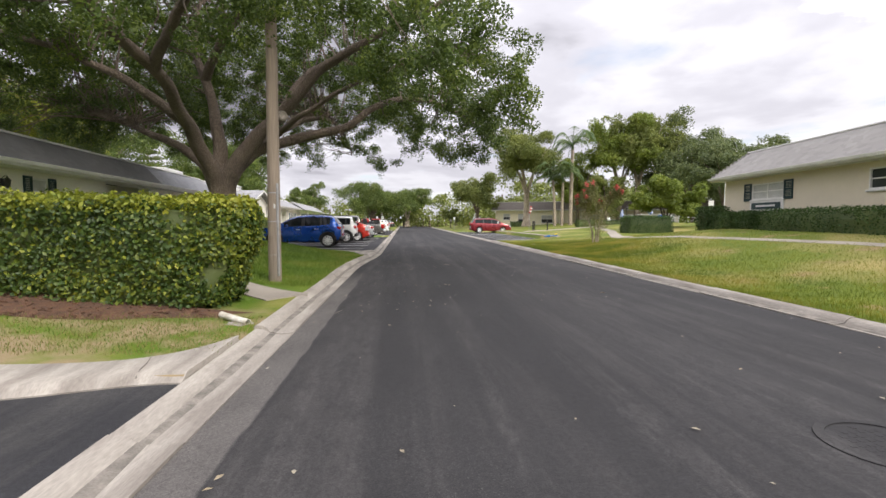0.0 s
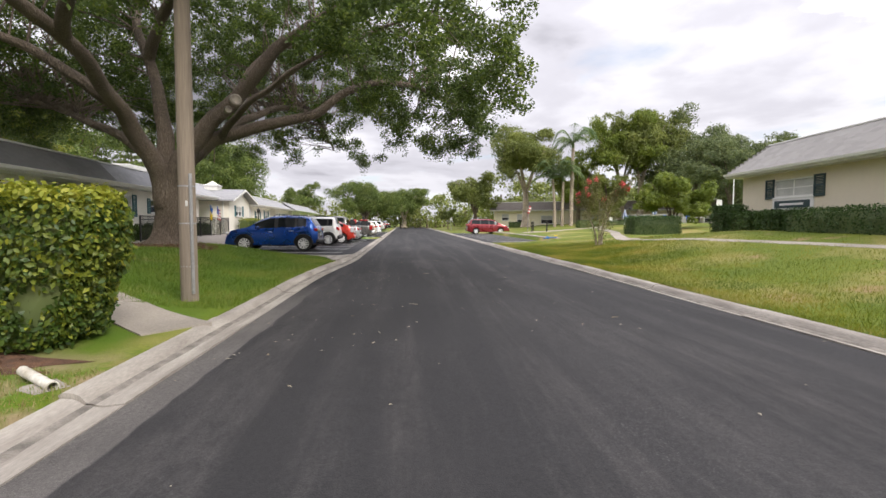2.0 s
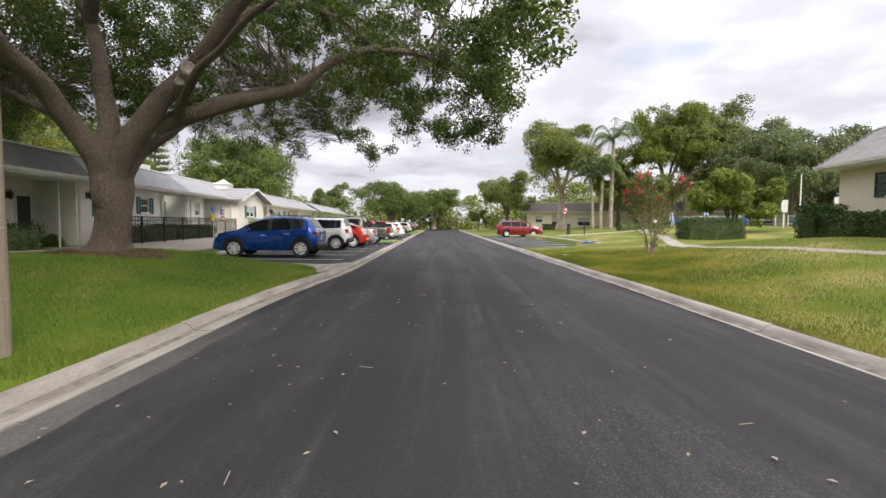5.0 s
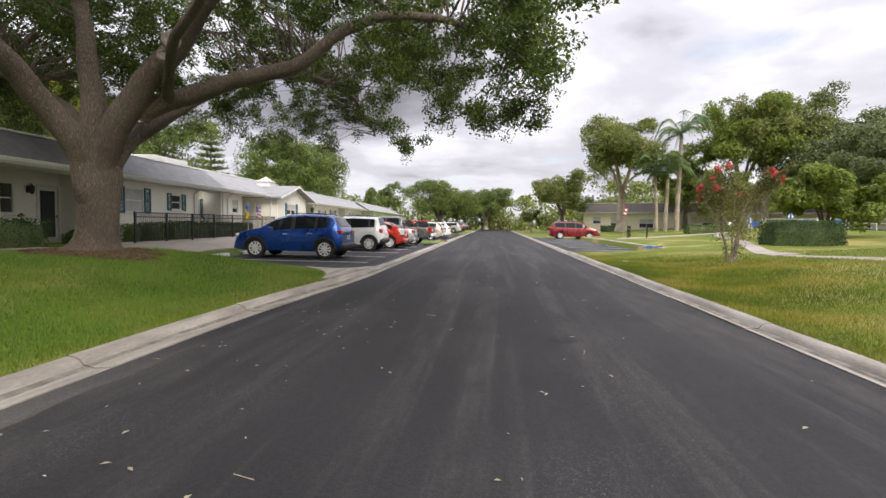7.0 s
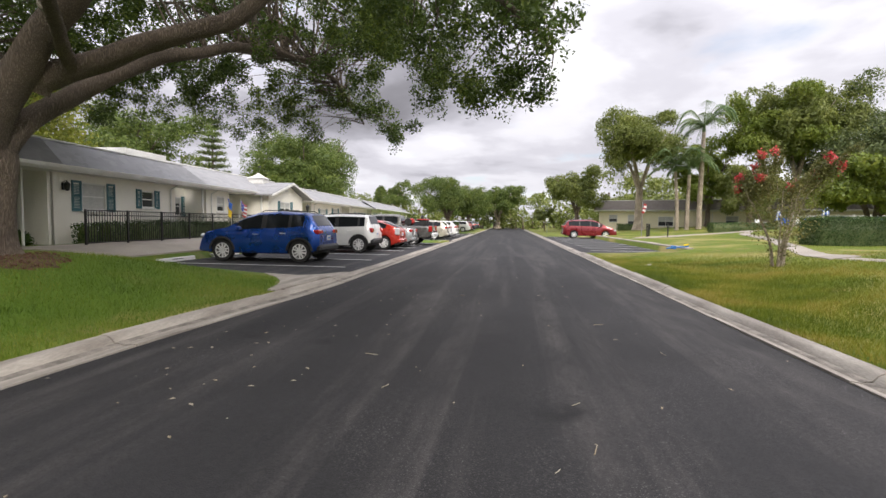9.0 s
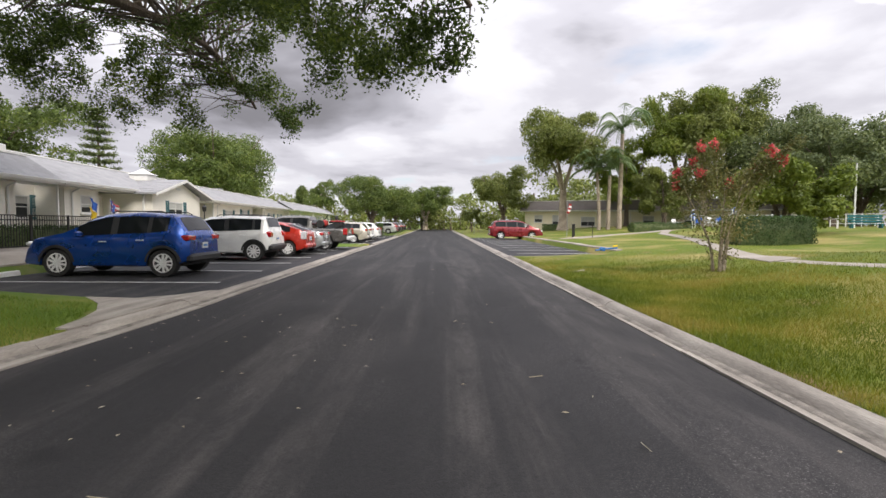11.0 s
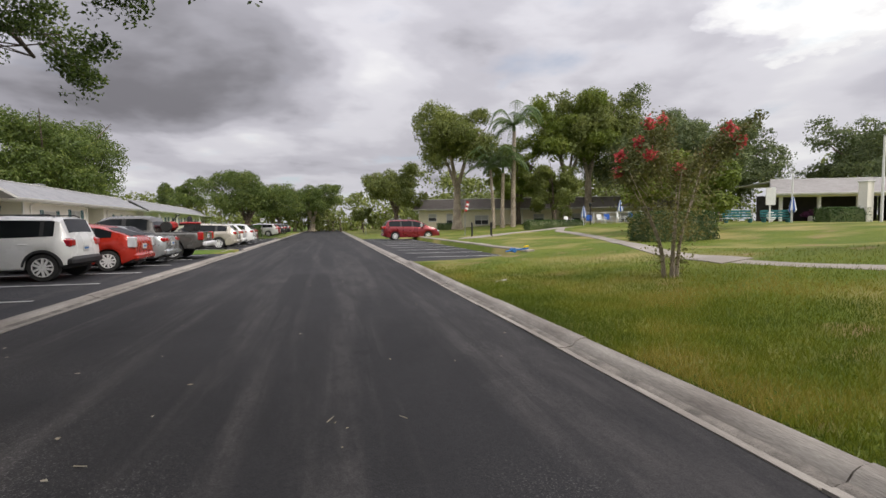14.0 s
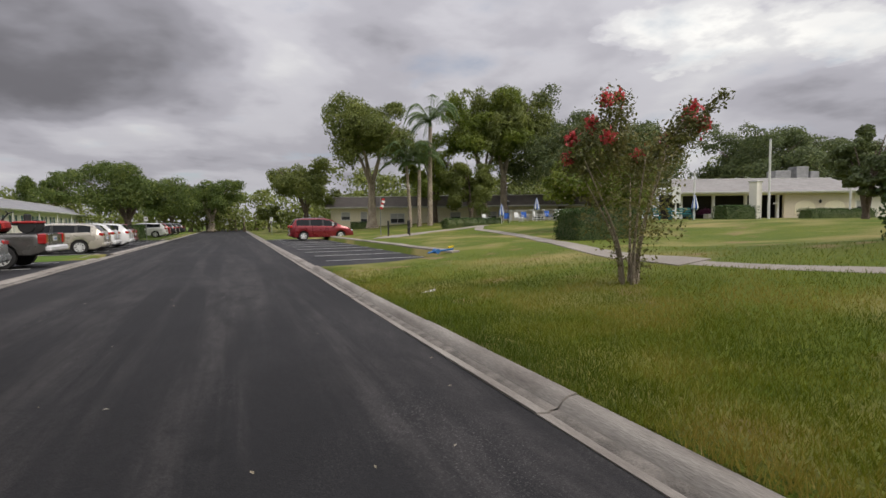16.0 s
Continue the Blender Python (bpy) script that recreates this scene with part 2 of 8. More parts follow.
    p.inputs["Specular IOR Level"].default_value = 0.34
    bp = n.new("ShaderNodeBump")
    bp.inputs["Strength"].default_value, bp.inputs["Distance"].default_value = 0.5, 0.006
    l.new(grain, bp.inputs["Height"])
    l.new(bp.outputs[0], p.inputs["Normal"])
    return m


def glass_mat(name, tint=(0.02, 0.025, 0.03)):
    m, n, l, p = nodes_of(name)
    p.inputs["Base Color"].default_value = (*tint, 1)
    p.inputs["Roughness"].default_value = 0.04
    p.inputs["Specular IOR Level"].default_value = 0.5
    return m


def shingle_mat(name, c):
    """Asphalt shingles: tabs told apart by shade along each course."""
    m, n, l, p = nodes_of(name)
    t = n.new("ShaderNodeTexCoord")
    mp = n.new("ShaderNodeMapping")
    mp.inputs["Scale"].default_value = (3.2, 3.2, 7.3)
    l.new(t.outputs["Object"], mp.inputs[0])
    v = n.new("ShaderNodeTexVoronoi")
    v.inputs["Scale"].default_value = 1.0
    l.new(mp.outputs[0], v.inputs["Vector"])
    w = n.new("ShaderNodeTexNoise")
    w.inputs["Scale"].default_value, w.inputs["Detail"].default_value = 0.6, 6
    l.new(t.outputs["Object"], w.inputs["Vector"])
    g = n.new("ShaderNodeTexNoise")
    g.inputs["Scale"].default_value = 60
    l.new(t.outputs["Object"], g.inputs["Vector"])
    h = n.new("ShaderNodeSeparateColor")
    l.new(v.outputs["Color"], h.inputs[0])
    a = n.new("ShaderNodeMath")
    a.operation = "MULTIPLY_ADD"
    a.inputs[1].default_value = 0.5
    l.new(h.outputs[0], a.inputs[0])
    l.new(w.outputs[0], a.inputs[2])
    r = n.new("ShaderNodeMapRange")
    r.inputs[1].default_value, r.inputs[2].default_value, r.inputs[3].default_value, r.inputs[4].default_value = 0.3, 1.1, 0.84, 1.12
    l.new(a.outputs[0], r.inputs[0])
    k = n.new("ShaderNodeMixRGB")
    k.blend_type, k.inputs[0].default_value, k.inputs[1].default_value = "MULTIPLY", 1.0, (*c, 1)
    l.new(r.outputs[0], k.inputs[2])
    l.new(k.outputs[0], p.inputs["Base Color"])
    p.inputs["Roughness"].default_value = 0.9
    bp = n.new("ShaderNodeBump")
    bp.inputs["Strength"].default_value, bp.inputs["Distance"].default_value = 0.4, 0.01
    l.new(g.outputs[0], bp.inputs["Height"])
    l.new(bp.outputs[0], p.inputs["Normal"])
    return m


def bark_mat(name, c1, c2):
    """Furrowed bark: ridges that run up the limb."""
    m, n, l, p = nodes_of(name)
    t = n.new("ShaderNodeTexCoord")
    mp = n.new("ShaderNodeMapping")
    mp.inputs["Scale"].default_value = (1, 1, 0.12)
    l.new(t.outputs["Object"], mp.inputs[0])
    v = n.new("ShaderNodeTexVoronoi")
    v.feature = "DISTANCE_TO_EDGE"
    v.inputs["Scale"].default_value = 48
    a = n.new("ShaderNodeTexNoise")
    a.inputs["Scale"].default_value, a.inputs["Detail"].default_value = 5, 6
    l.new(mp.outputs[0], a.inputs["Vector"])
    ad = n.new("ShaderNodeMixRGB")
    ad.inputs[0].default_value = 0.12
    l.new(mp.outputs[0], ad.inputs[1])
    l.new(a.outputs["Color"], ad.inputs[2])
    l.new(ad.outputs[0], v.inputs["Vector"])
    r = n.new("ShaderNodeMapRange")
    r.inputs[1].default_value, r.inputs[2].default_value = 0.0, 0.35
    l.new(v.outputs["Distance"], r.inputs[0])
    mx2 = n.new("ShaderNodeMixRGB")
    mx2.inputs[1].default_value, mx2.inputs[2].default_value = (*c2, 1), (*c1, 1)
    l.new(r.outputs[0], mx2.inputs[0])
    b = n.new("ShaderNodeTexNoise")
    b.inputs["Scale"].default_value, b.inputs["Detail"].default_value = 1.1, 5
    l.new(t.outputs["Object"], b.inputs["Vector"])
    q = n.new("ShaderNodeMapRange")
    q.inputs[1].default_value, q.inputs[2].default_value, q.inputs[3].default_value, q.inputs[4].default_value = 0.3, 0.7, 0.7, 1.25
    l.new(b.outputs[0], q.inputs[0])
    k = n.new("ShaderNodeMixRGB")
    k.blend_type, k.inputs[0].default_value = "MULTIPLY", 1.0
    l.new(mx2.outputs[0], k.inputs[1])
    l.new(q.outputs[0], k.inputs[2])
    l.new(k.outputs[0], p.inputs["Base Color"])
    p.inputs["Roughness"].default_value = 0.9
    bp = n.new("ShaderNodeBump")
    bp.inputs["Strength"].default_value, bp.inputs["Distance"].default_value = 0.9, 0.03
    l.new(r.outputs[0], bp.inputs["Height"])
    l.new(bp.outputs[0], p.inputs["Normal"])
    return m


def car_paint(name, c, metal=0.35):
    m, n, l, p = nodes_of(name)
    t = n.new("ShaderNodeTexCoord")
    a = n.new("ShaderNodeTexNoise")
    a.inputs["Scale"].default_value, a.inputs["Detail"].default_value = 2.0, 4
    l.new(t.outputs["Object"], a.inputs["Vector"])
    r = n.new("ShaderNodeMapRange")
    r.inputs[1].default_value, r.inputs[2].default_value, r.inputs[3].default_value, r.inputs[4].default_value = 0.3, 0.7, 0.22, 0.36
    l.new(a.outputs[0], r.inputs[0])
    l.new(r.outputs[0], p.inputs["Roughness"])
    p.inputs["Base Color"].default_value = (*c, 1)
    p.inputs["Metallic"].default_value = metal
    p.inputs["Coat Weight"].default_value, p.inputs["Coat Roughness"].default_value = 0.8, 0.05
    return m


M_GRASS = grass_mat("lawn", 0.0)
M_BLADE = leaf_mat("grass_blades", (0.078, 0.122, 0.007), (0.185, 0.215, 0.014), (0.34, 0.275, 0.055), 0.38, 0.5, 2.6)
M_LUSH = leaf_mat("lush_grass_blades", (0.064, 0.120, 0.009), (0.125, 0.200, 0.016), (0.24, 0.25, 0.05), 0.36, 0.5, 2.0)
M_DRYBLADE = leaf_mat("dry_grass_blades", (0.15, 0.15, 0.035), (0.27, 0.225, 0.09), (0.40, 0.31, 0.16), 0.3)
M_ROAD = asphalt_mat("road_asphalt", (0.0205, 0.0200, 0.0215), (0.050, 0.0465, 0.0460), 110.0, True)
M_LOT = asphalt_mat("lot_asphalt", (0.030, 0.030, 0.034), (0.06, 0.058, 0.056))
M_CONC = pmat("kerb_concrete", (0.36, 0.33, 0.29), (0.22, 0.195, 0.17), 0.9, 2.4, 40, 0.5, stretch=(2.2, 0.35, 1))
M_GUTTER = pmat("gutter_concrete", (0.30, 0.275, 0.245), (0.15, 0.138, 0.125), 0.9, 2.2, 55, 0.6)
M_WALK = pmat("walk_concrete", (0.36, 0.32, 0.275), (0.27, 0.24, 0.205), 0.9, 0.8, 35, 0.3)
M_PAINTLINE = pmat("road_paint", (0.62, 0.62, 0.60), (0.42, 0.42, 0.41), 0.7, 4, 60, 0.2)
M_STUCCO = pmat("cream_stucco", (0.82, 0.785, 0.70), (0.76, 0.725, 0.64), 0.9, 0.5, 60, 0.35)
M_STUCCO2 = pmat("beige_stucco", (0.70, 0.62, 0.48), (0.63, 0.56, 0.43), 0.9, 0.5, 60, 0.35)
M_STUCCO3 = pmat("yellow_stucco", (0.83, 0.77, 0.58), (0.77, 0.71, 0.53), 0.9, 0.5, 60, 0.3)
M_TRIM = pmat("white_trim", (0.74, 0.73, 0.70), (0.64, 0.63, 0.60), 0.55, 1.5, 30, 0.08)
M_SHINGLE = shingle_mat("grey_shingles", (0.285, 0.285, 0.295))
# grey shingles darkened in the colour for the oak's shade and weathering
M_SHINGLE_OAKSHADE = shingle_mat("shaded_weathered_shingles", (0.15, 0.147, 0.145))
M_SHINGLE2 = shingle_mat("taupe_shingles", (0.30, 0.285, 0.27))
M_SHINGLE3 = shingle_mat("brown_shingles", (0.17, 0.15, 0.135))
M_TEAL = pmat("teal_shutter", (0.06, 0.16, 0.18), (0.05, 0.13, 0.15), 0.6, 2, 30, 0.1)
M_DKGREEN = pmat("dark_green_paint", (0.016, 0.045, 0.045), (0.012, 0.034, 0.034), 0.55, 2, 30, 0.1)
M_WGLASS = glass_mat("window_glass", (0.045, 0.05, 0.052))
M_BLIND = pmat("window_blind", (0.50, 0.50, 0.47), (0.42, 0.42, 0.40), 0.7, 2, 20, 0.05)
M_IRON = pmat("black_iron", (0.012, 0.012, 0.012), (0.02, 0.018, 0.016), 0.5, 4, 40, 0.1)
M_WOODPOLE = pmat("weathered_pole", (0.30, 0.24, 0.18), (0.20, 0.165, 0.13), 0.9, 3, 40, 0.6, stretch=(1, 1, 0.06))
M_GALV = pmat("galvanised_metal", (0.36, 0.36, 0.36), (0.28, 0.28, 0.28), 0.5, 3, 40, 0.1, metal=0.5)
M_BARK = bark_mat("oak_bark", (0.275, 0.218, 0.168), (0.12, 0.09, 0.068))
M_BARK2 = bark_mat("pale_bark", (0.58, 0.49, 0.38), (0.32, 0.26, 0.20))
M_SCAR = pmat("pruning_scar", (0.33, 0.29, 0.24), (0.22, 0.19, 0.16), 0.9, 6, 30, 0.4)
M_MULCH = pmat("mulch", (0.15, 0.075, 0.04), (0.085, 0.045, 0.028), 0.95, 9, 60, 1.0, dist=0.03)
M_SILT = pmat("gutter_silt", (0.12, 0.108, 0.094), (0.25, 0.225, 0.195), 0.95, 5, 60, 0.8)
M_OLDPLASTIC = pmat("stained_plastic", (0.66, 0.64, 0.58), (0.40, 0.36, 0.29), 0.6, 7, 40, 0.15)
M_OAKLEAF = leaf_mat("oak_leaves", (0.035, 0.060, 0.014), (0.092, 0.140, 0.027), (0.30, 0.37, 0.06), 0.46)
M_HEDGELEAF = leaf_mat("hedge_leaves", (0.014, 0.034, 0.006), (0.055, 0.10, 0.012), (0.24, 0.27, 0.03), 0.3, 0.5)
M_BOXLEAF = leaf_mat("clipped_leaves", (0.020, 0.046, 0.008), (0.045, 0.090, 0.014), (0.11, 0.17, 0.03), 0.22, 0.72)
M_TREELEAF = leaf_mat("tree_leaves", (0.096, 0.128, 0.031), (0.192, 0.228, 0.052), (0.39, 0.41, 0.098), 0.36)
M_LIMELEAF = leaf_mat("fresh_leaves", (0.086, 0.130, 0.017), (0.182, 0.238, 0.029), (0.35, 0.375, 0.055), 0.38)
M_MIDLEAF = leaf_mat("mid_green_leaves", (0.055, 0.090, 0.018), (0.120, 0.170, 0.032), (0.27, 0.31, 0.06), 0.34)
M_DARKLEAF = leaf_mat("dark_leaves", (0.072, 0.100, 0.040), (0.138, 0.178, 0.063), (0.28, 0.315, 0.098), 0.32)
M_YELLOWLEAF = leaf_mat("yellow_green_leaves", (0.090, 0.112, 0.012), (0.205, 0.225, 0.024), (0.40, 0.40, 0.05), 0.45)
M_PALMLEAF = leaf_mat("palm_fronds", (0.086, 0.151, 0.065), (0.173, 0.248, 0.097), (0.324, 0.346, 0.130), 0.3)
M_CRAPELEAF = leaf_mat("crape_leaves", (0.085, 0.10, 0.032), (0.16, 0.165, 0.05), (0.29, 0.25, 0.08), 0.4)
M_FLOWER = leaf_mat("coral_flowers", (0.62, 0.07, 0.09), (0.80, 0.13, 0.14), (0.88, 0.28, 0.27), 0.3)
M_LITTER = pmat("fallen_leaves", (0.45, 0.36, 0.22), (0.6, 0.56, 0.45), 0.8, 4, 30, 0.1, rnd=0.5)
M_RUBBER = pmat("tyre_rubber", (0.018, 0.018, 0.018), (0.028, 0.027, 0.026), 0.85, 6, 50, 0.2)
M_RIM = pmat("alloy", (0.80, 0.80, 0.79), (0.72, 0.72, 0.71), 0.3, 4, 30, 0.0, metal=0.15)
M_BLACKPL = pmat("black_plastic", (0.022, 0.022, 0.023), (0.03, 0.03, 0.03), 0.6, 5, 60, 0.15)
M_CARGLASS = glass_mat("car_glass", (0.012, 0.014, 0.016))
M_CARGLASS.node_tree.nodes["Principled BSDF"].inputs["Specular IOR Level"].default_value = 0.28
M_REDLAMP = pmat("red_lens", (0.42, 0.012, 0.01), (0.36, 0.01, 0.01), 0.15, 5, 40, 0.0, coat=1.0)
M_CLEARLAMP = pmat("clear_lens", (0.62, 0.63, 0.64), (0.5, 0.5, 0.52), 0.15, 5, 40, 0.0, coat=1.0)
M_PLATE = pmat("number_plate", (0.62, 0.62, 0.60), (0.52, 0.52, 0.50), 0.5, 8, 40, 0.0)
M_WHITE = pmat("white_paint", (0.78, 0.78, 0.76), (0.68, 0.68, 0.66), 0.5, 2, 30, 0.06)
M_BLUEPAINT = pmat("blue_paint", (0.03, 0.16, 0.42), (0.025, 0.12, 0.34), 0.5, 2, 30, 0.06)
M_BLUECLOTH = pmat("blue_canvas", (0.04, 0.13, 0.46), (0.03, 0.10, 0.38), 0.85, 3, 50, 0.2)
M_YELLOW = pmat("yellow_cloth", (0.75, 0.52, 0.02), (0.65, 0.45, 0.02), 0.85, 3, 50, 0.2)
M_RED = pmat("red_paint", (0.42, 0.025, 0.02), (0.34, 0.02, 0.018), 0.45, 3, 40, 0.1)
M_TEALPAINT = pmat("teal_paint", (0.02, 0.16, 0.17), (0.018, 0.12, 0.13), 0.55, 3, 40, 0.1)
M_PINK = leaf_mat("pink_flowers", (0.120, 0.030, 0.100), (0.250, 0.060, 0.180), (0.400, 0.140, 0.300), 0.2)
# near-black: the shade of rooms and porch put into the surface colour
M_ROOMSHADE = pmat("interior_shade", (0.05, 0.045, 0.04), (0.035, 0.032, 0.03), 0.9, 1, 20, 0.0)
M_BRICKRED = pmat("red_brown_hedge_edge", (0.12, 0.05, 0.035), (0.08, 0.04, 0.03), 0.9, 3, 30, 0.5)
M_CAST = pmat("cast_iron", (0.06, 0.058, 0.055), (0.04, 0.038, 0.036), 0.7, 6, 60, 0.6, metal=0.3)
P_BLUE = car_paint("blue_car_paint", (0.004, 0.062, 0.34), 0.68)
P_WHITE = car_paint("white_car_paint", (0.72, 0.72, 0.70), 0.0)
P_RED = car_paint("red_car_paint", (0.42, 0.025, 0.012), 0.2)
P_SILVER = car_paint("silver_car_paint", (0.40, 0.42, 0.42), 0.6)
P_GREY = car_paint("grey_car_paint", (0.12, 0.115, 0.105), 0.5)
P_CHAMP = car_paint("champagne_car_paint", (0.52, 0.48, 0.40), 0.4)
P_MAROON = car_paint("maroon_car_paint", (0.20, 0.010, 0.015), 0.4)
P_DARK = car_paint("dark_car_paint", (0.015, 0.016, 0.018), 0.3)

# ---- mesh tools ----


class Mesh:
    """Collects faces of one part."""

    def __init__(self):
        self.v, self.f, self.mi = [], [], []

    def add(self, vs, fs, m=None, k=0):
        o = len(self.v)
        self.v += [tuple(m @ Vector(p)) if m is not None else tuple(p) for p in vs]
        self.f += [tuple(i + o for i in q) for q in fs]
        self.mi += [k] * len(fs)
        return self

    def box(self, c, s, m=None, bev=0.0, k=0):
        x, y, z = (d / 2 for d in s)
        b = min(bev, x * 0.9, y * 0.9, z * 0.9)
        if b <= 0:
            vs = [(c[0] + i * x, c[1] + j * y, c[2] + h * z) for h in (-1, 1) for j in (-1, 1) for i in (-1, 1)]
            return self.add(vs, [(0, 2, 3, 1), (4, 5, 7, 6), (0, 1, 5, 4), (2, 6, 7, 3), (0, 4, 6, 2), (1, 3, 7, 5)], m, k)
        rings = []
        for h, ins in ((-z, b), (-z + b, 0), (z - b, 0), (z, b)):
            X, Y = x - ins, y - ins
            ch = b * 0.6
            rings.append([(c[0] + p, c[1] + q, c[2] + h) for p, q in ((X - ch, -Y), (X, -Y + ch), (X, Y - ch), (X - ch, Y), (-X + ch, Y), (-X, Y - ch), (-X, -Y + ch), (-X + ch, -Y))])
        return self.loft(rings, m, True, k)

    def loft(self, rings, m=None, caps=True, k=0, closed=True):
        n = len(rings[0])
        vs = [p for r in rings for p in r]
        fs = []
        for a in range(len(rings) - 1):
            for i in range(n if closed else n - 1):
                j = (i + 1) % n
                fs.append((a * n + i, a * n + j, (a + 1) * n + j, (a + 1) * n + i))
        if caps:
            fs.append(tuple(range(n))[::-1])
            fs.append(tuple((len(rings) - 1) * n + i for i in range(n)))
        return self.add(vs, fs, m, k)

    def tube(self, pts, radii, n=8, m=None, caps=True, wob=0.0):
        rings, up = [], Vector((0.13, 0.2, 1)).normalized()
        pts = [Vector(p) for p in pts]
        side = None
        for i, p in enumerate(pts):
            d = (pts[min(i + 1, len(pts) - 1)] - pts[max(i - 1, 0)]).normalized()
            if side is None:
                side = d.cross(up if abs(d.dot(up)) < 0.95 else Vector((1, 0, 0))).normalized()
            side = (side - d * side.dot(d)).normalized()
            o = d.cross(side)
            ring = []
            for q in range(n):
                a = 2 * math.pi * q / n
                r = radii[i]
                if wob:
                    r *= 1 + wob * noise.noise(Vector((p.x * 1.3 + math.cos(a), p.y * 1.3 + math.sin(a), p.z * 0.9)))
                ring.append(p + side * math.cos(a) * r + o * math.sin(a) * r)
            rings.append(ring)
        return self.loft(rings, m, caps)

    def lathe(self, prof, n=24, m=None, axis="z", caps=True):
        rings = []
        for r, h in prof:
            ring = []
            for q in range(n):
                a = 2 * math.pi * q / n
                if axis == "z":
                    ring.append((r * math.cos(a), r * math.sin(a), h))
                else:
                    ring.append((r * math.cos(a), h, r * math.sin(a)))
            rings.append(ring)
        return self.loft(rings, m, caps)

    def data(self, name, mats, smooth=False):
        me = bpy.data.meshes.new(name)
        me.from_pydata(self.v, [], self.f)
        for q in mats if isinstance(mats, (list, tuple)) else [mats]:
            me.materials.append(q)
        if any(self.mi):
            me.polygons.foreach_set("material_index", self.mi)
        if smooth:
            me.polygons.foreach_set("use_smooth", [True] * len(me.polygons))
            me.set_sharp_from_angle(angle=radians(38))
        bm = bmesh.new()
        bm.from_mesh(me)
        bmesh.ops.recalc_face_normals(bm, faces=bm.faces)
        bm.to_mesh(me)
        bm.free()
        return me


def part(name, mesh, mats, parent=None, label="", smooth=False, kind=""):
    """Links one mesh as a part of its thing (or as a thing, with no parent)."""
    ob = new(name, mesh.data(name, mats, smooth))
    ob.parent = parent
    return tagged(ob, label, "", "", kind)


def thing(name, label, category, m=None, group="", kind=""):
    ob = new(name)
    ob.empty_display_size = 0.2
    if m is not None:
        ob.matrix_world = m
    return tagged(ob, label, category, group, kind)


def big_mesh(name, verts, faces, mat, parent=None, smooth=False):
    """One mesh from arrays of vertices and equal-sided faces."""
    me = bpy.data.meshes.new(name)
    k = faces.shape[1]
    me.vertices.add(len(verts))
    me.vertices.foreach_set("co", np.asarray(verts, np.float32).ravel())
    me.loops.add(faces.size)
    me.loops.foreach_set("vertex_index", faces.astype(np.int32).ravel())
    me.polygons.add(len(faces))
    me.polygons.foreach_set("loop_start", np.arange(0, faces.size, k, dtype=np.int32))
    me.update(calc_edges=True)
    me.materials.append(mat)
    ob = new(name, me)
    ob.parent = parent
    return ob


rng = np.random.default_rng(7)


def unit(v):
    return v / np.maximum(np.linalg.norm(v, axis=-1, keepdims=True), 1e-9)


def leaf_cards(pos, nrm, size, aspect=0.5, fold=0.25):
    """Pointed, folded leaves: four corners and two faces each. pos, nrm: n x 3; size: n."""
    n = len(pos)
    t = unit(np.cross(nrm, unit(rng.normal(size=(n, 3)))))
    b = np.cross(nrm, t)
    s = size[:, None]
    w = s * aspect * 0.5
    v = np.stack([pos - t * s * 0.5, pos + b * w + nrm * s * fold * 0.4, pos + t * s * 0.5, pos - b * w + nrm * s * fold * 0.4], 1).reshape(-1, 3)
    i = np.arange(n)[:, None] * 4
    f = np.concatenate([i + [[0, 1, 2]], i + [[0, 2, 3]]], 1).reshape(-1, 3)
    return v, f


# ---- ground heights ----
LIP_L, LIP_R = -1.57, 5.80
BACK_L, BACK_R = -2.05, 6.18
LOT_L = (-8.3, BACK_L + 0.03, 25.0, 45.2)
LOT_L2 = (-8.3, BACK_L + 0.03, 48.2, 72.0)
LOT_R = (BACK_R - 0.03, 10.6, 36.8, 64.0)
SIDE_L = (-14.0, BACK_L + 0.03, -4.0, 8.1)


def ease(a, b, v):
    t = min(1, max(0, (v - a) / (b - a)))
    return t * t * (3 - 2 * t)


def bend_l(y):
    """The street narrows a little towards the parking bays."""
    return 0.43 * ease(17.5, 25.0, y)


def back_l(y):
    return BACK_L + bend_l(y) + 0.06 * ease(23.5, 27.0, y)


def gz(x, y):
    """Lawn height."""
    if x < 0:
        d = BACK_L - x
        near = 0.10 + 0.62 * ease(0.2, 4.6, d) - 0.12 * ease(5.5, 8.5, d)
        far = 0.10 + 0.42 * ease(4.5, 8.0, d)
        near = 0.10 + (near - 0.10) * (0.06 + 0.94 * ease(8.4, 12.8, y))
        k = ease(22.5, 26.5, y)
        return near * (1 - k) + far * k + 0.02 * noise.noise((x * 0.5, y * 0.5, 0))
    d = x - BACK_R
    near = 0.10 + 1.05 * ease(0.8, 8.5, d)
    mid = 0.10 + 0.50 * ease(0.5, 9.0, d) + 0.68 * ease(10.5, 22.0, d)
    far = 0.08 + 0.35 * ease(1.0, 7.0, d) + 0.75 * ease(9.0, 26.0, d) + 0.18 * ease(5.0, 20.0, d)
    k, j = ease(23.0, 33.0, y), ease(40.0, 58.0, y)
    return (near * (1 - k) + mid * k) * (1 - j) + far * j + 0.025 * noise.noise((x * 0.45, y * 0.45, 3))


def inside(x, y, r, e=0.0):
    return r[0] - e < x < r[1] + e and r[2] - e < y < r[3] + e


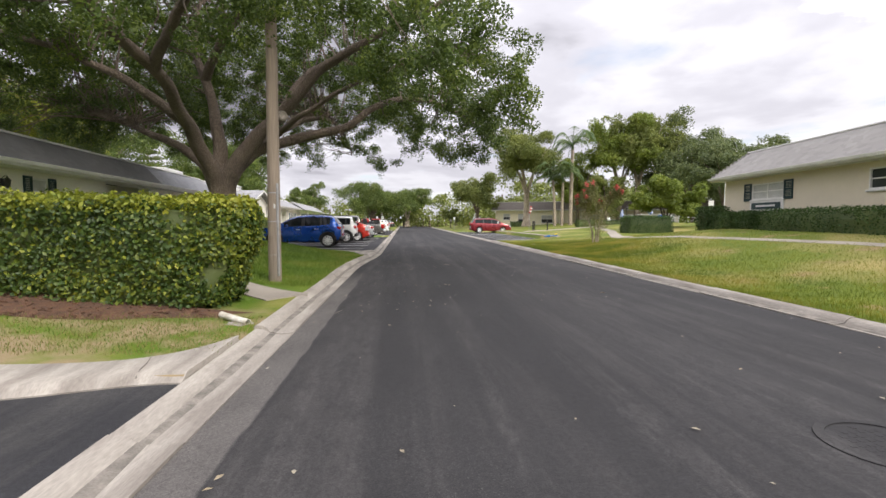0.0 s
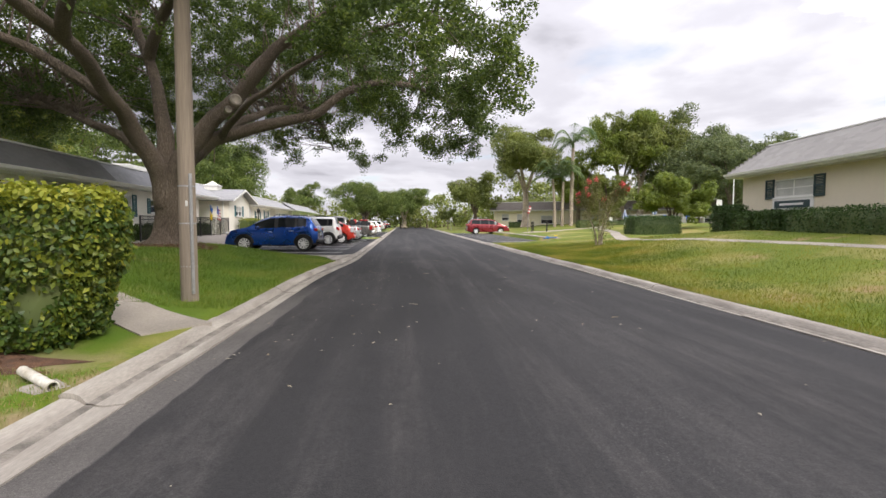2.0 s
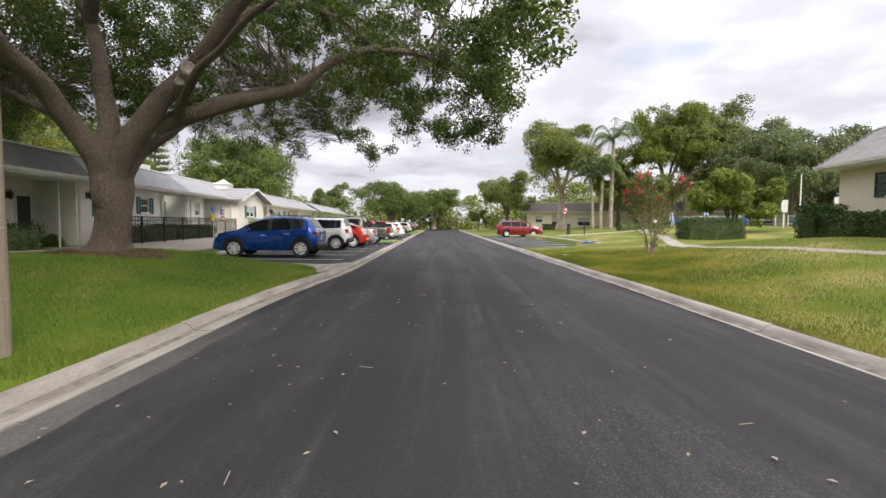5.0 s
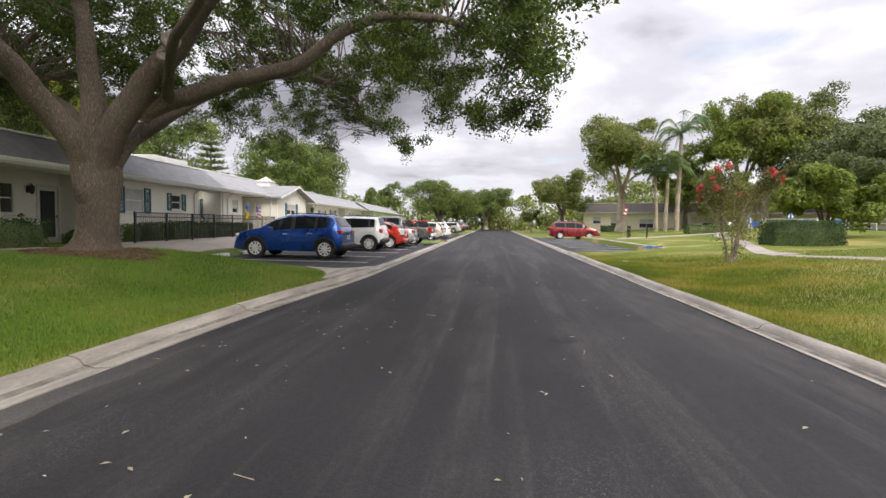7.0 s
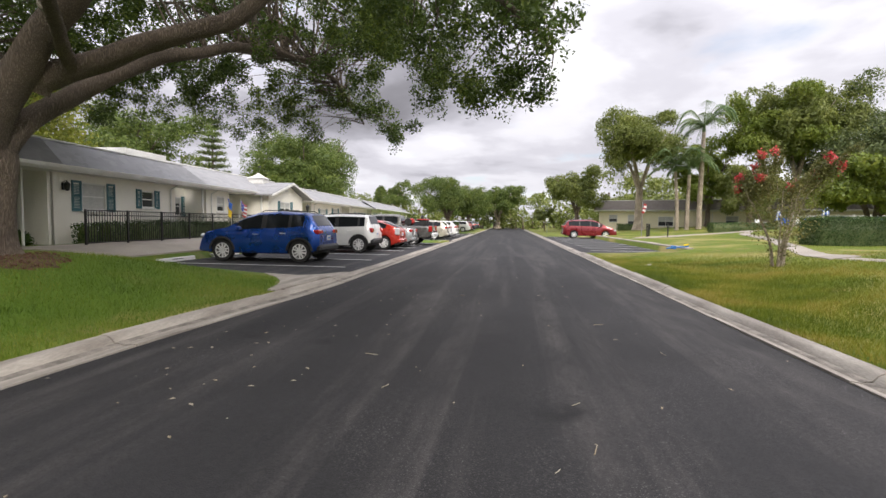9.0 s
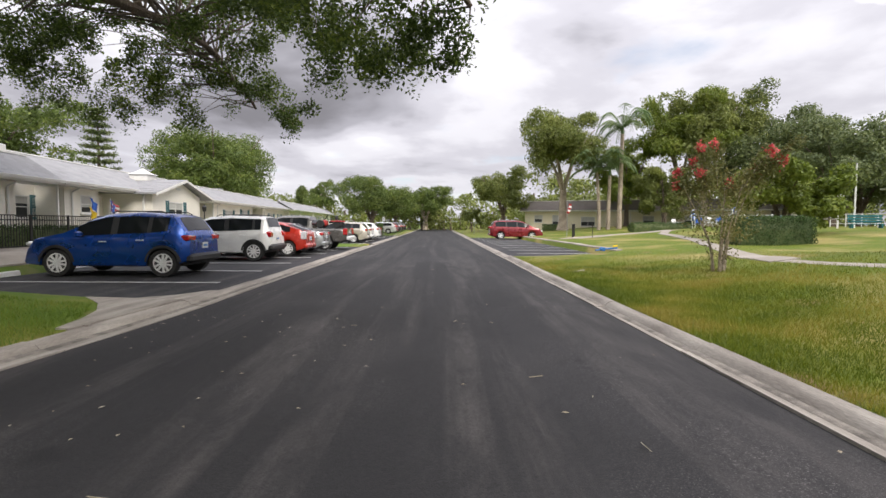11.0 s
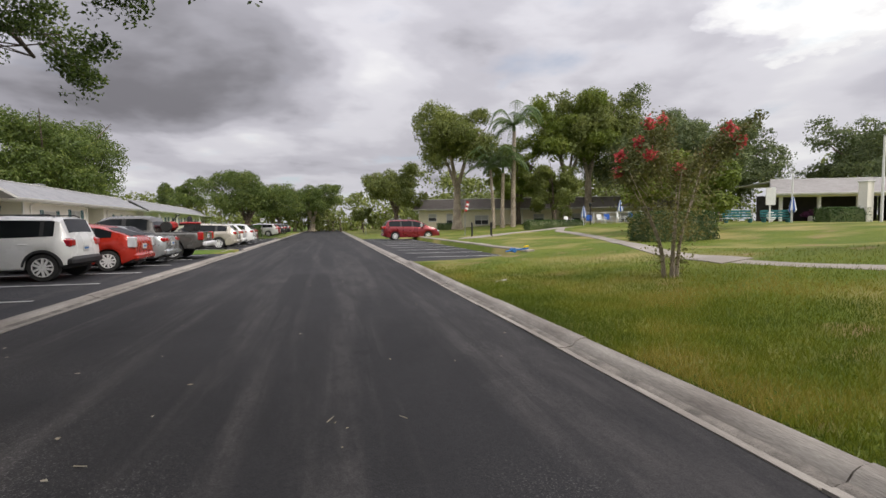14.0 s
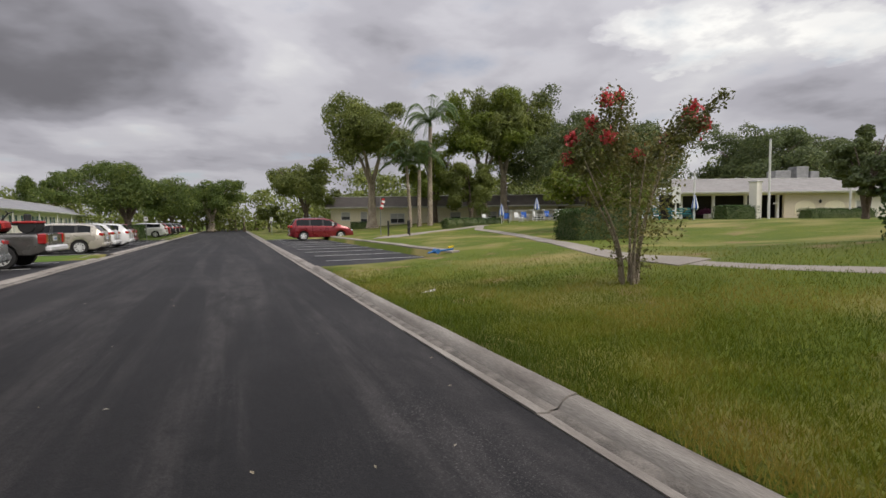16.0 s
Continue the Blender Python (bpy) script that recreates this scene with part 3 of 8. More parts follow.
def make_ground():
    xs = sorted({-900, -500, -260, -140, -90, -60, -45, -35, -28, -24, *np.arange(-21, BACK_L, 0.6).round(3), *[r for q in (LOT_L, LOT_R, SIDE_L) for r in q[:2]],
                 BACK_L, BACK_L + 0.04, BACK_R - 0.04, BACK_R, *np.arange(6.9, 26, 0.6).round(3), 28, 30, 33, 36, 40, 45, 52, 60, 75, 95, 140, 260, 500, 900})
    ys = sorted({-900, -400, -150, -60, -30, -15, -8, *np.arange(-4, 48, 0.6).round(3), *[r for q in (LOT_L, LOT_L2, LOT_R, SIDE_L) for r in q[2:]], *np.arange(50, 70, 2.0), 74, 80, 90, 100, 120, 150, 200, 300, 500, 900})
    vs, fs = [], []
    e = 0.001
    for y in ys:
        for x in xs:
            if BACK_L + 0.02 < x < BACK_R - 0.02 or any(inside(x, y, r, -e) for r in (LOT_L, LOT_L2, LOT_R, SIDE_L)):
                z = -0.14
            else:
                z = gz(x, y)
            if -7.0 < x < BACK_L + 0.05:
                x += (back_l(y) - BACK_L) * (1 - max(0, BACK_L - x) / 5) if x > BACK_L - 5 else 0
            vs.append((x, y, z))
    n = len(xs)
    for j in range(len(ys) - 1):
        for i in range(n - 1):
            a = j * n + i
            fs.append((a, a + 1, a + n + 1, a + n))
    ob = big_mesh("ground", np.array(vs), np.array(fs), M_GRASS)
    ob.data.polygons.foreach_set("use_smooth", [True] * len(ob.data.polygons))
    tagged(ob, "mown green lawn with dry brown patches", "lawn", "", "structure")


make_ground()


def slab(name, x0, x1, y0, y1, z, mat, label, cat, crown=0.0, nx=12, ny=40, thick=0.12, edge=None):
    """A paved sheet with a slight crown and unevenness."""
    m = Mesh()
    rows = []
    for j in range(ny + 1):
        y = y0 + (y1 - y0) * j / ny
        e = edge(y) if edge else 0.0
        rows.append([(x0 + e + (x1 - x0 - e) * i / nx, y, z + crown * (1 - (2 * i / nx - 1) ** 2) + 0.006 * noise.noise((i * 0.6, y * 0.3, 1))) for i in range(nx + 1)])
    m.loft(rows, None, False, closed=False)
    m.box(((x0 + x1) / 2, (y0 + y1) / 2, z - thick / 2 - 0.02), (x1 - x0, y1 - y0, thick))
    return tagged(part(name, m, mat, None, label, True, "structure"), category=cat)


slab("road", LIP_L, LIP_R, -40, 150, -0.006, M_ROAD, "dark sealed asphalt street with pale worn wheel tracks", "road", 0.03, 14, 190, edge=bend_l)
slab("parking_lot_1", LOT_L[0], -1.97, LOT_L[2], LOT_L[3], 0.05, M_LOT, "black sealed asphalt parking lot with white bay lines", "parking lot")
slab("parking_lot_2", LOT_L2[0], -1.5, LOT_L2[2], LOT_L2[3], 0.05, M_LOT, "black sealed asphalt parking lot further along the street", "parking lot")
slab("parking_lot_3", LOT_R[0] - 0.01, LOT_R[1], LOT_R[2], LOT_R[3], 0.05, M_LOT, "black asphalt parking lot beside the sloping lawn", "parking lot")
slab("driveway", SIDE_L[0], SIDE_L[1] + 0.01, SIDE_L[2], SIDE_L[3], 0.04, M_LOT, "dark patched asphalt driveway mouth", "driveway")


def kerb(name, lip, back, sgn, y0, y1, lots):
    """Cast ribbon kerb: flat gutter, shallow trough, low rounded kerb, in lengths with open joints."""
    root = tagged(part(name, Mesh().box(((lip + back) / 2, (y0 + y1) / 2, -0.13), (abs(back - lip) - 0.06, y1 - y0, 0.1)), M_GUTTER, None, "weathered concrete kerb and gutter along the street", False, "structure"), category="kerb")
    w = abs(back - lip)
    y, k = y0, 0
    while y < y1:
        ln = 3.0 if y > -4 else 12.0
        if y > 60:
            ln = 9.0
        low = any(r[2] - 0.5 < y + ln / 2 < r[3] + 0.5 for r in lots)
        h = 0.065 if low else 0.095
        drop = 0.004 * ((k * 7) % 5 - 2)

        def bend(yy):
            # on the parking side the street narrows a little along the bays
            return bend_l(yy) if sgn < 0 else 0.0

        turn = sgn < 0 and 16 < y < 27.5
        m = Mesh()
        a, b = y + 0.008, min(y + ln, y1) - 0.008
        rings, silt = [], []
        for q in range(9 if turn else 5):
            yy = a + (b - a) * q / (8 if turn else 4)
            w = abs(back - lip)
            if turn:
                w, h = w - 0.06 * ease(23.5, 27.0, yy), 0.095 - 0.03 * ease(23.5, 27.0, yy)
            elif low and sgn < 0 and y > 20:
                w = 0.42
            elif sgn < 0 and y > 20:
                w += bend(yy)
            prof = [(-0.01, -0.1), (-0.01, 0.012), (w * 0.3, -0.004), (w - 0.24, 0.006), (w - 0.21, 0.012), (w - 0.16, h * 0.75), (w - 0.11, h), (w - 0.03, h + 0.008), (w, h - 0.012), (w, -0.1)]
            rings.append([(lip + bend(yy) + sgn * p, yy, z + (drop + 0.005 * noise.noise((yy, lip, p * 3)) if z > -0.05 else 0)) for p, z in prof])
            # silt lies in the trough, wider and narrower along the way
            c, sw = w - 0.25, 0.022 + 0.035 * noise.noise((yy * 1.7, lip, 4))
            silt.append([(lip + bend(yy) + sgn * p, yy, z + drop + 0.003 * noise.noise((yy, lip, p * 3))) for p, z in ((c - sw - 0.02, 0.0), (c - sw * 0.5, 0.0135), (c + sw * 0.5, 0.0145), (c + 0.05, 0.016), (c + 0.05, 0.0))])
        m.loft(rings)
        ob = part("kerb_length", m, M_CONC, root, "", True)
        if -4 < y < 60:
            part("silt", Mesh().loft(silt), M_SILT, ob, "dark silt in the trough", True)
        y, k = y + ln, k + 1


# strip of the lot that follows the bend of the kerb
tagged(part("parking_lot_4", Mesh().loft([[(-2.0, yy, -0.05), (-2.0, yy, 0.053), (back_l(yy) + 0.02, yy, 0.055), (back_l(yy), yy, -0.12)] for yy in (25.0, 25.6, 26.0, 26.4, 26.8, 27.2, 30, 36, 45.2)]), M_LOT, None, "black asphalt edge along the kerb", False, "structure"), category="parking lot")
kerb("kerb_1", LIP_L, BACK_L, -1, -20, 130, (LOT_L, LOT_L2, SIDE_L))
kerb("kerb_2", LIP_R, BACK_R, 1, -20, 130, (LOT_R,))


WALK_3 = [(12.3, 8.0), (11.9, 20.0), (11.6, 24.5), (11.52, 26.67), (11.67, 28.33), (12.14, 30.19), (12.94, 32.22), (14.72, 36.82), (17.63, 43.33), (19.29, 48.4), (20.71, 53.72), (23.53, 58.65)]


def path_strip(name, pts, width, label, joint=1.5, lift=0.022, mat=None):
    """Concrete walk in slabs that follow the ground."""
    root, k = None, 0
    pts = [Vector((x, y)) for x, y in pts]
    for a, b in zip(pts[:-1], pts[1:]):
        n = max(1, round((b - a).length / joint))
        d = (b - a).normalized()
        s = Vector((-d.y, d.x)) * width / 2
        for i in range(n):
            p, q = a + (b - a) * (i / n) + d * 0.006, a + (b - a) * ((i + 1) / n) - d * 0.006 + d * 0.0
            sub = max(2, round((q - p).length / 0.4))
            rings = []
            for j in range(sub + 1):
                o = p + (q - p) * (j / sub)
                row = [o + s * g for g in (1, 0.5, 0, -0.5, -1)]
                rings.append([(v.x, v.y, gz(v.x, v.y) + lift) for v in row] + [(v.x, v.y, gz(v.x, v.y) - 0.08) for v in row[::-1]])
            m = Mesh().loft(rings)
            if root is None:
                root = tagged(part(name, m, mat or M_WALK, None, label, False, "structure"), category="path")
            else:
                part("slab", m, mat or M_WALK, root)
            k += 1
    return root


def stripes(lot, ys, x0, x1, z=0.066):
    for y in ys:
        m = Mesh().box(((x0 + x1) / 2, y, z - 0.002), (x1 - x0, 0.1, 0.006))
        tagged(part("bay_line", m, M_PAINTLINE, None, "worn white painted parking bay line", False, "structure"), category="line")


stripes(LOT_L, [27.75 + 2.7 * i for i in range(7)], -7.6, -2.15)
stripes(LOT_L2, [49.6 + 2.7 * i for i in range(8)], -7.6, -2.15)
stripes(LOT_R, [39.2 + 2.7 * i for i in range(10)], 6.8, 10.5)

# ---- buildings ----


class Front:
    """A facade in its own frame: u along the wall, v out of it towards the street, z up."""

    def __init__(self, root, p, d, out):
        self.root = root
        d = Vector((d[0], d[1], 0)).normalized()
        o = Vector((out[0], out[1], 0)).normalized()
        o = (o - d * o.dot(d)).normalized()
        self.m = Matrix(((d.x, o.x, 0, p[0]), (d.y, o.y, 0, p[1]), (0, 0, 1, 0), (0, 0, 0, 1)))

    def box(self, u0, u1, v0, v1, z0, z1, bev=0.0):
        return Mesh().box(((u0 + u1) / 2, (v0 + v1) / 2, (z0 + z1) / 2), (u1 - u0, v1 - v0, z1 - z0), self.m, bev)

    def wall(self, u0, u1, v, z0, z1, holes, mat, thick=0.22):
        """A wall with openings cut right through; holes: (u0, u1, z0, z1)."""
        us = sorted({u0, u1, *[min(max(h[i], u0), u1) for h in holes for i in (0, 1)]})
        zs = sorted({z0, z1, *[min(max(h[i], z0), z1) for h in holes for i in (2, 3)]})
        nu, nz = len(us), len(zs)
        solid = [[not any(h[0] < (us[i] + us[i + 1]) / 2 < h[1] and h[2] < (zs[j] + zs[j + 1]) / 2 < h[3] for h in holes) for j in range(nz - 1)] for i in range(nu - 1)]
        vs = [(u, w, z) for w in (v, v - thick) for u in us for z in zs]

        def at(i, j, k):
            return k * nu * nz + i * nz + j

        fs = []
        for i in range(nu - 1):
            for j in range(nz - 1):
                if not solid[i][j]:
                    continue
                fs.append((at(i, j, 0), at(i + 1, j, 0), at(i + 1, j + 1, 0), at(i, j + 1, 0)))
                fs.append((at(i, j, 1), at(i, j + 1, 1), at(i + 1, j + 1, 1), at(i + 1, j, 1)))
                for di, dj, p, q in ((-1, 0, (0, 0), (0, 1)), (1, 0, (1, 1), (1, 0)), (0, -1, (1, 0), (0, 0)), (0, 1, (0, 1), (1, 1))):
                    a, c = i + di, j + dj
                    if not (0 <= a < nu - 1 and 0 <= c < nz - 1 and solid[a][c]):
                        e, f = (i + p[0], j + p[1]), (i + q[0], j + q[1])
                        fs.append((at(*e, 0), at(*f, 0), at(*f, 1), at(*e, 1)))
        m = Mesh().add(vs, fs, self.m)
        return part("wall", m, mat, self.root)

    def end_wall(self, u, v0, v1, z0, z1, mat, thick=0.22):
        return part("wall", self.box(u - thick / 2, u + thick / 2, v0, v1, z0, z1), mat, self.root)

    def window(self, u0, u1, z0, z1, v=0.0, shutter=None, blind=0.5, bars=1, sw=0.36, frame_mat=None):
        f = frame_mat or M_TRIM
        m = Mesh()
        t = 0.055
        for a, b, c, d in ((u0, u0 + t, z0, z1), (u1 - t, u1, z0, z1), (u0 + t, u1 - t, z0, z0 + t), (u0 + t, u1 - t, z1 - t, z1)):
            m.box(((a + b) / 2, v - 0.05, (c + d) / 2), (b - a, 0.11, d - c), self.m)
        w = part("window", m, f, self.root, "white framed window")
        mid = (z0 + z1) / 2
        part("pane", self.box(u0 + t, u1 - t, v - 0.075, v - 0.062, z0 + t, mid - 0.02), M_WGLASS, w)
        part("pane", self.box(u0 + t, u1 - t, v - 0.06, v - 0.047, mid + 0.02, z1 - t), M_WGLASS, w)
        part("meeting_rail", self.box(u0 + t, u1 - t, v - 0.08, v - 0.02, mid - 0.02, mid + 0.02), f, w)
        if bars > 1:
            for i in range(1, bars):
                c = u0 + (u1 - u0) * i / bars
                part("mullion", self.box(c - 0.025, c + 0.025, v - 0.09, v - 0.01, z0 + t, z1 - t), f, w)
        if blind:
            part("blind", self.box(u0 + t, u1 - t, v - 0.046, v - 0.038, z1 - t - (z1 - z0) * blind, z1 - t), M_BLIND, w)
        part("sill", self.box(u0 - 0.06, u1 + 0.06, v - 0.02, v + 0.07, z0 - 0.07, z0 - 0.002, 0.01), f, w)
        if shutter:
            for a in (u0 - sw - 0.02, u1 + 0.02):
                sh = Mesh()
                for c, d in ((a, a + 0.05), (a + sw - 0.05, a + sw)):
                    sh.box(((c + d) / 2, v + 0.025, mid), (d - c, 0.05, z1 - z0 + 0.08), self.m)
                for c, d in ((z0 - 0.04, z0 + 0.04), (mid - 0.03, mid + 0.03), (z1 - 0.04, z1 + 0.04)):
                    sh.box((a + sw / 2, v + 0.025, (c + d) / 2), (sw - 0.1, 0.046, d - c), self.m)
                s = part("shutter", sh, shutter, w, "louvred shutter")
                lv = Mesh()
                k = z0 + 0.06
                while k < z1 - 0.06:
                    lv.box((a + sw / 2, v + 0.018, k), (sw - 0.1, 0.025, 0.035), self.m)
                    k += 0.055
                part("louvre", lv, shutter, s)
        return w

    def door(self, u0, u1, z0, z1, v, mat, glass=True):
        m = Mesh()
        for a, b, c, d in ((u0 - 0.07, u0, z0, z1 + 0.07), (u1, u1 + 0.07, z0, z1 + 0.07), (u0, u1, z1, z1 + 0.07)):
            m.box(((a + b) / 2, v - 0.02, (c + d) / 2), (b - a, 0.1, d - c), self.m)
        dr = part("door", m, M_TRIM, self.root, "front door in a white frame")
        part("leaf", self.box(u0 + 0.006, u1 - 0.006, v - 0.08, v - 0.04, z0 + 0.01, z1 - 0.006), mat, dr)
        if glass:
            part("pane", self.box(u0 + 0.12, u1 - 0.12, v - 0.039, v - 0.03, z0 + 0.25, z1 - 0.15), M_WGLASS, dr)
        part("handle", self.box(u1 - 0.1, u1 - 0.06, v - 0.029, v + 0.02, z0 + 0.95, z0 + 1.05, 0.01), M_GALV, dr)
        return dr

    def mansard(self, u0, u1, v_eave, z_eave, z_top, back, depth, mat, name="roof", hip0=0.0, hip1=0.0, courses=9):
        """Steep shingled skirt laid in courses, white fascia, gutter and coping, flat roof behind."""
        m = Mesh()
        n = courses
        for i in range(n):
            f0, f1 = i / n, (i + 1) / n
            za, zb = z_eave + 0.10 + (z_top - z_eave - 0.1) * f0, z_eave + 0.10 + (z_top - z_eave - 0.1) * f1
            va, vb = v_eave - back * f0, v_eave - back * f1
            ua, ub = u0 + hip0 * f0, u1 - hip1 * f0
            # each course laps over the one below and tilts with the slope
            c = Mesh().loft([[(u, va + 0.012, za - 0.012), (u, vb + 0.002, zb), (u, vb - 0.1, zb - 0.02), (u, va - 0.1, za - 0.02)] for u in (ua, ub)], self.m)
            if i == 0:
                r = part(name, c, mat, self.root, "mansard roof skirt of shingle courses")
            else:
                part("shingle_course", c, mat, r)
        part("flat_roof", self.box(u0 + hip0 + 0.1, u1 - hip1 - 0.1, v_eave - depth, v_eave - back - 0.06, z_top - 0.22, z_top - 0.06), M_TRIM, self.root)
        part("coping", self.box(u0 + hip0 - 0.03, u1 - hip1 + 0.03, v_eave - back - 0.16, v_eave - back + 0.02, z_top + 0.012, z_top + 0.07, 0.01), M_TRIM, r, "white metal coping")
        part("fascia", self.box(u0, u1, v_eave + 0.012, v_eave + 0.04, z_eave - 0.08, z_eave + 0.10), M_TRIM, r, "white fascia board")
        g = Mesh()
        prof = [(0.045, 0.02), (0.05, -0.07), (0.12, -0.08), (0.15, 0.02), (0.14, 0.02), (0.115, -0.065), (0.06, -0.06), (0.055, 0.02)]
        g.loft([[(u, v_eave + a, z_eave + 0.06 + b) for a, b in prof] for u in (u0, u1)], self.m)
        part("gutter", g, M_TRIM, r, "white metal gutter")
        part("soffit", self.box(u0, u1, v_eave - 1.2, v_eave, z_eave - 0.1, z_eave - 0.06), M_TRIM, r)
        return r

    def downspout(self, u, v, z0, z1):
        m = Mesh()
        m.tube([(u, v + 0.45, z1), (u, v + 0.42, z1 - 0.1), (u, v + 0.07, z1 - 0.28), (u, v + 0.05, z1 - 0.4), (u, v + 0.05, z0)], [0.04] * 5, 6, self.m)
        return part("downspout", m, M_TRIM, self.root, "white downspout")

    def post(self, u, v, z0, z1, s=0.1):
        return part("post", self.box(u - s / 2, u + s / 2, v - s / 2, v + s / 2, z0, z1, 0.008), M_TRIM, self.root)

    def lantern(self, u, v, z):
        l = part("lantern", self.box(u - 0.05, u + 0.05, v, v + 0.04, z - 0.12, z + 0.12), M_IRON, self.root, "black wall lantern")
        lm = Mesh().lathe([(0.03, -0.16), (0.07, -0.1), (0.085, 0.06), (0.1, 0.07), (0.02, 0.16), (0.01, 0.2)], 8, self.m @ Matrix.Translation((u, v + 0.16, z)))
        part("lamp_glass", lm, M_IRON, l)
        part("arm", Mesh().tube([(0, 0.02, 0.05), (0, 0.1, 0.12), (0, 0.16, 0.1)], [0.01] * 3, 5, self.m @ Matrix.Translation((u, v, z + 0.08))), M_IRON, l)
        return l


FL, EV, TP = 0.48, 3.06, 4.02


def left_building():
    root = thing("apartment_building", "long single-storey cream stucco apartment row with grey mansard roof", "building")
    F = Front(root, (-12.2, 25.0), (-0.07, 1.0), (1, 0))
    zt = EV
    # wall bays: u0, u1, set-back, openings
    win = dict(a=(-16.6, -15.7), b=(-12.0, -11.0), c=(-5.05, -4.30), d=(4.35, 5.5), e=(7.42, 8.22), f=(13.35, 14.1))
    wz = (1.82, 2.66)
    F.wall(-34, -0.9, 0, 0, zt, [(win["a"][0], win["a"][1], *wz), (win["b"][0], win["b"][1], *wz), (*win["c"], 1.9, 2.75)], M_STUCCO)
    for k in "ab":
        F.window(*win[k], *wz, 0, M_TEAL)
    F.window(*win["c"], 1.9, 2.75, 0, M_DKGREEN)
    F.lantern(-6.3, 0, 2.5)
    # entry recess with door and window
    F.wall(-0.9, 3.1, -1.5, 0, zt, [(-0.15, 1.2, 1.55, 2.6), (2.1, 2.95, FL, 2.55)], M_STUCCO)
    F.window(-0.15, 1.2, 1.55, 2.6, -1.5, None, 0.0, 2)
    F.door(2.1, 2.95, FL, 2.55, -1.5, M_TRIM)
    F.lantern(1.7, -1.5, 2.4)
    F.end_wall(-0.9, -1.6, -0.0, 0, zt, M_STUCCO)
    F.end_wall(3.1, -1.6, -0.0, 0, zt, M_STUCCO)
    F.post(2.2, -0.1, 0.4, zt, 0.06)
    F.lantern(3.6, 0, 2.5)
    F.wall(3.1, 9.6, 0, 0, zt, [(win["d"][0], win["d"][1], 1.70, 2.70), (win["e"][0], win["e"][1], 1.88, 2.60)], M_STUCCO)
    F.window(*win["d"], 1.70, 2.70, 0, M_TEAL, 0.95, sw=0.4)
    F.window(*win["e"], 1.88, 2.60, 0, M_TEAL, 0.0, sw=0.3)
    F.downspout(9.3, 0, 0.4, zt)
    F.wall(9.6, 12.4, -1.2, 0, zt, [(10.5, 12.0, 1.6, 2.55)], M_STUCCO)
    F.window(10.5, 12.0, 1.6, 2.55, -1.2, M_TEAL, 0.3, 2, 0.4)
    F.lantern(9.95, -1.2, 2.4)
    F.end_wall(9.6, -1.3, 0, 0, zt, M_STUCCO)
    F.end_wall(12.4, -1.3, 0, 0, zt, M_STUCCO)
    F.post(11.6, 0.2, 0.4, zt, 0.07)
    F.wall(12.4, 14.5, 0, 0, zt, [(13.3, 14.1, 1.85, 2.68)], M_STUCCO)
    F.window(13.3, 14.1, 1.85, 2.68, 0, None, 0.6)
    F.downspout(12.7, 0, 0.4, zt)
    F.wall(14.5, 17.0, -1.2, 0, zt, [(15.1, 15.95, FL, 2.55)], M_STUCCO)
    F.door(15.1, 15.95, FL, 2.55, -1.2, M_DKGREEN)
    F.lantern(14.75, -1.2, 2.45)
    F.end_wall(14.5, -1.3, 0, 0, zt, M_STUCCO)
    F.post(16.8, 0.9, 0.4, zt)
    # gabled bay
    F.wall(17.0, 22.6, 1.3, 0, zt + 0.02, [(18.6, 20.4, 1.85, 2.62)], M_STUCCO)
    F.window(18.6, 20.4, 1.85, 2.62, 1.3, M_TEAL, 0.5, 2, 0.3)
    F.end_wall(17.0, -1.3, 1.3, 0, zt, M_STUCCO)
    F.end_wall(22.6, -0.2, 1.3, 0, zt, M_STUCCO)
    g = Mesh()
    a, b, c = 16.4, 23.9, 19.9
    g.loft([[(17.0, v, zt), (22.6, v, zt), (c, v, 3.85)] for v in (1.05, 1.29)], F.m)
    part("gable", g, M_STUCCO, root)
    part("gable_vent", F.box(19.55, 20.05, 1.291, 1.32, 3.32, 3.46), M_TRIM, root)
    gr = None
    for e0, e1 in ((a, c), (b, c)):
        n = 8
        for i in range(n):
            f0, f1 = i / n, (i + 1) / n
            p0, p1 = e0 + (e1 - e0) * f0, e0 + (e1 - e0) * f1
            h0, h1 = 3.0 + 0.95 * f0, 3.0 + 0.95 * f1
            course = Mesh().loft([[(p0, v, h0 + 0.02), (p1, v, h1 + 0.004), (p1, v, h1 - 0.08), (p0, v, h0 - 0.08)] for v in (-3.4, 1.75)], F.m)
            if gr is None:
                gr = part("gable_roof", course, M_SHINGLE, root, "low gabled porch roof in grey shingles")
            else:
                part("shingle_course", course, M_SHINGLE, gr)
    for e0, e1 in ((a, c), (b, c)):
        part("barge_board", Mesh().loft([[(e0, v, 2.98), (e1, v, 3.94), (e1, v, 3.80), (e0, v, 2.86)] for v in (1.752, 1.785)], F.m), M_TRIM, root)
    cu = part("cupola", F.box(19.4, 20.4, -1.2, -0.2, 3.85, 4.22), M_TRIM, root, "white louvred roof cupola")
    part("cupola_roof", Mesh().loft([[(u, v, 4.22) for u, v in ((19.3, -1.3), (20.5, -1.3), (20.5, -0.1), (19.3, -0.1))], [(u, v, 4.36) for u, v in ((19.6, -1.0), (20.2, -1.0), (20.2, -0.4), (19.6, -0.4))], [(u, v, 4.6) for u, v in ((19.88, -0.72), (19.92, -0.72), (19.92, -0.68), (19.88, -0.68))]], F.m), M_TRIM, cu)
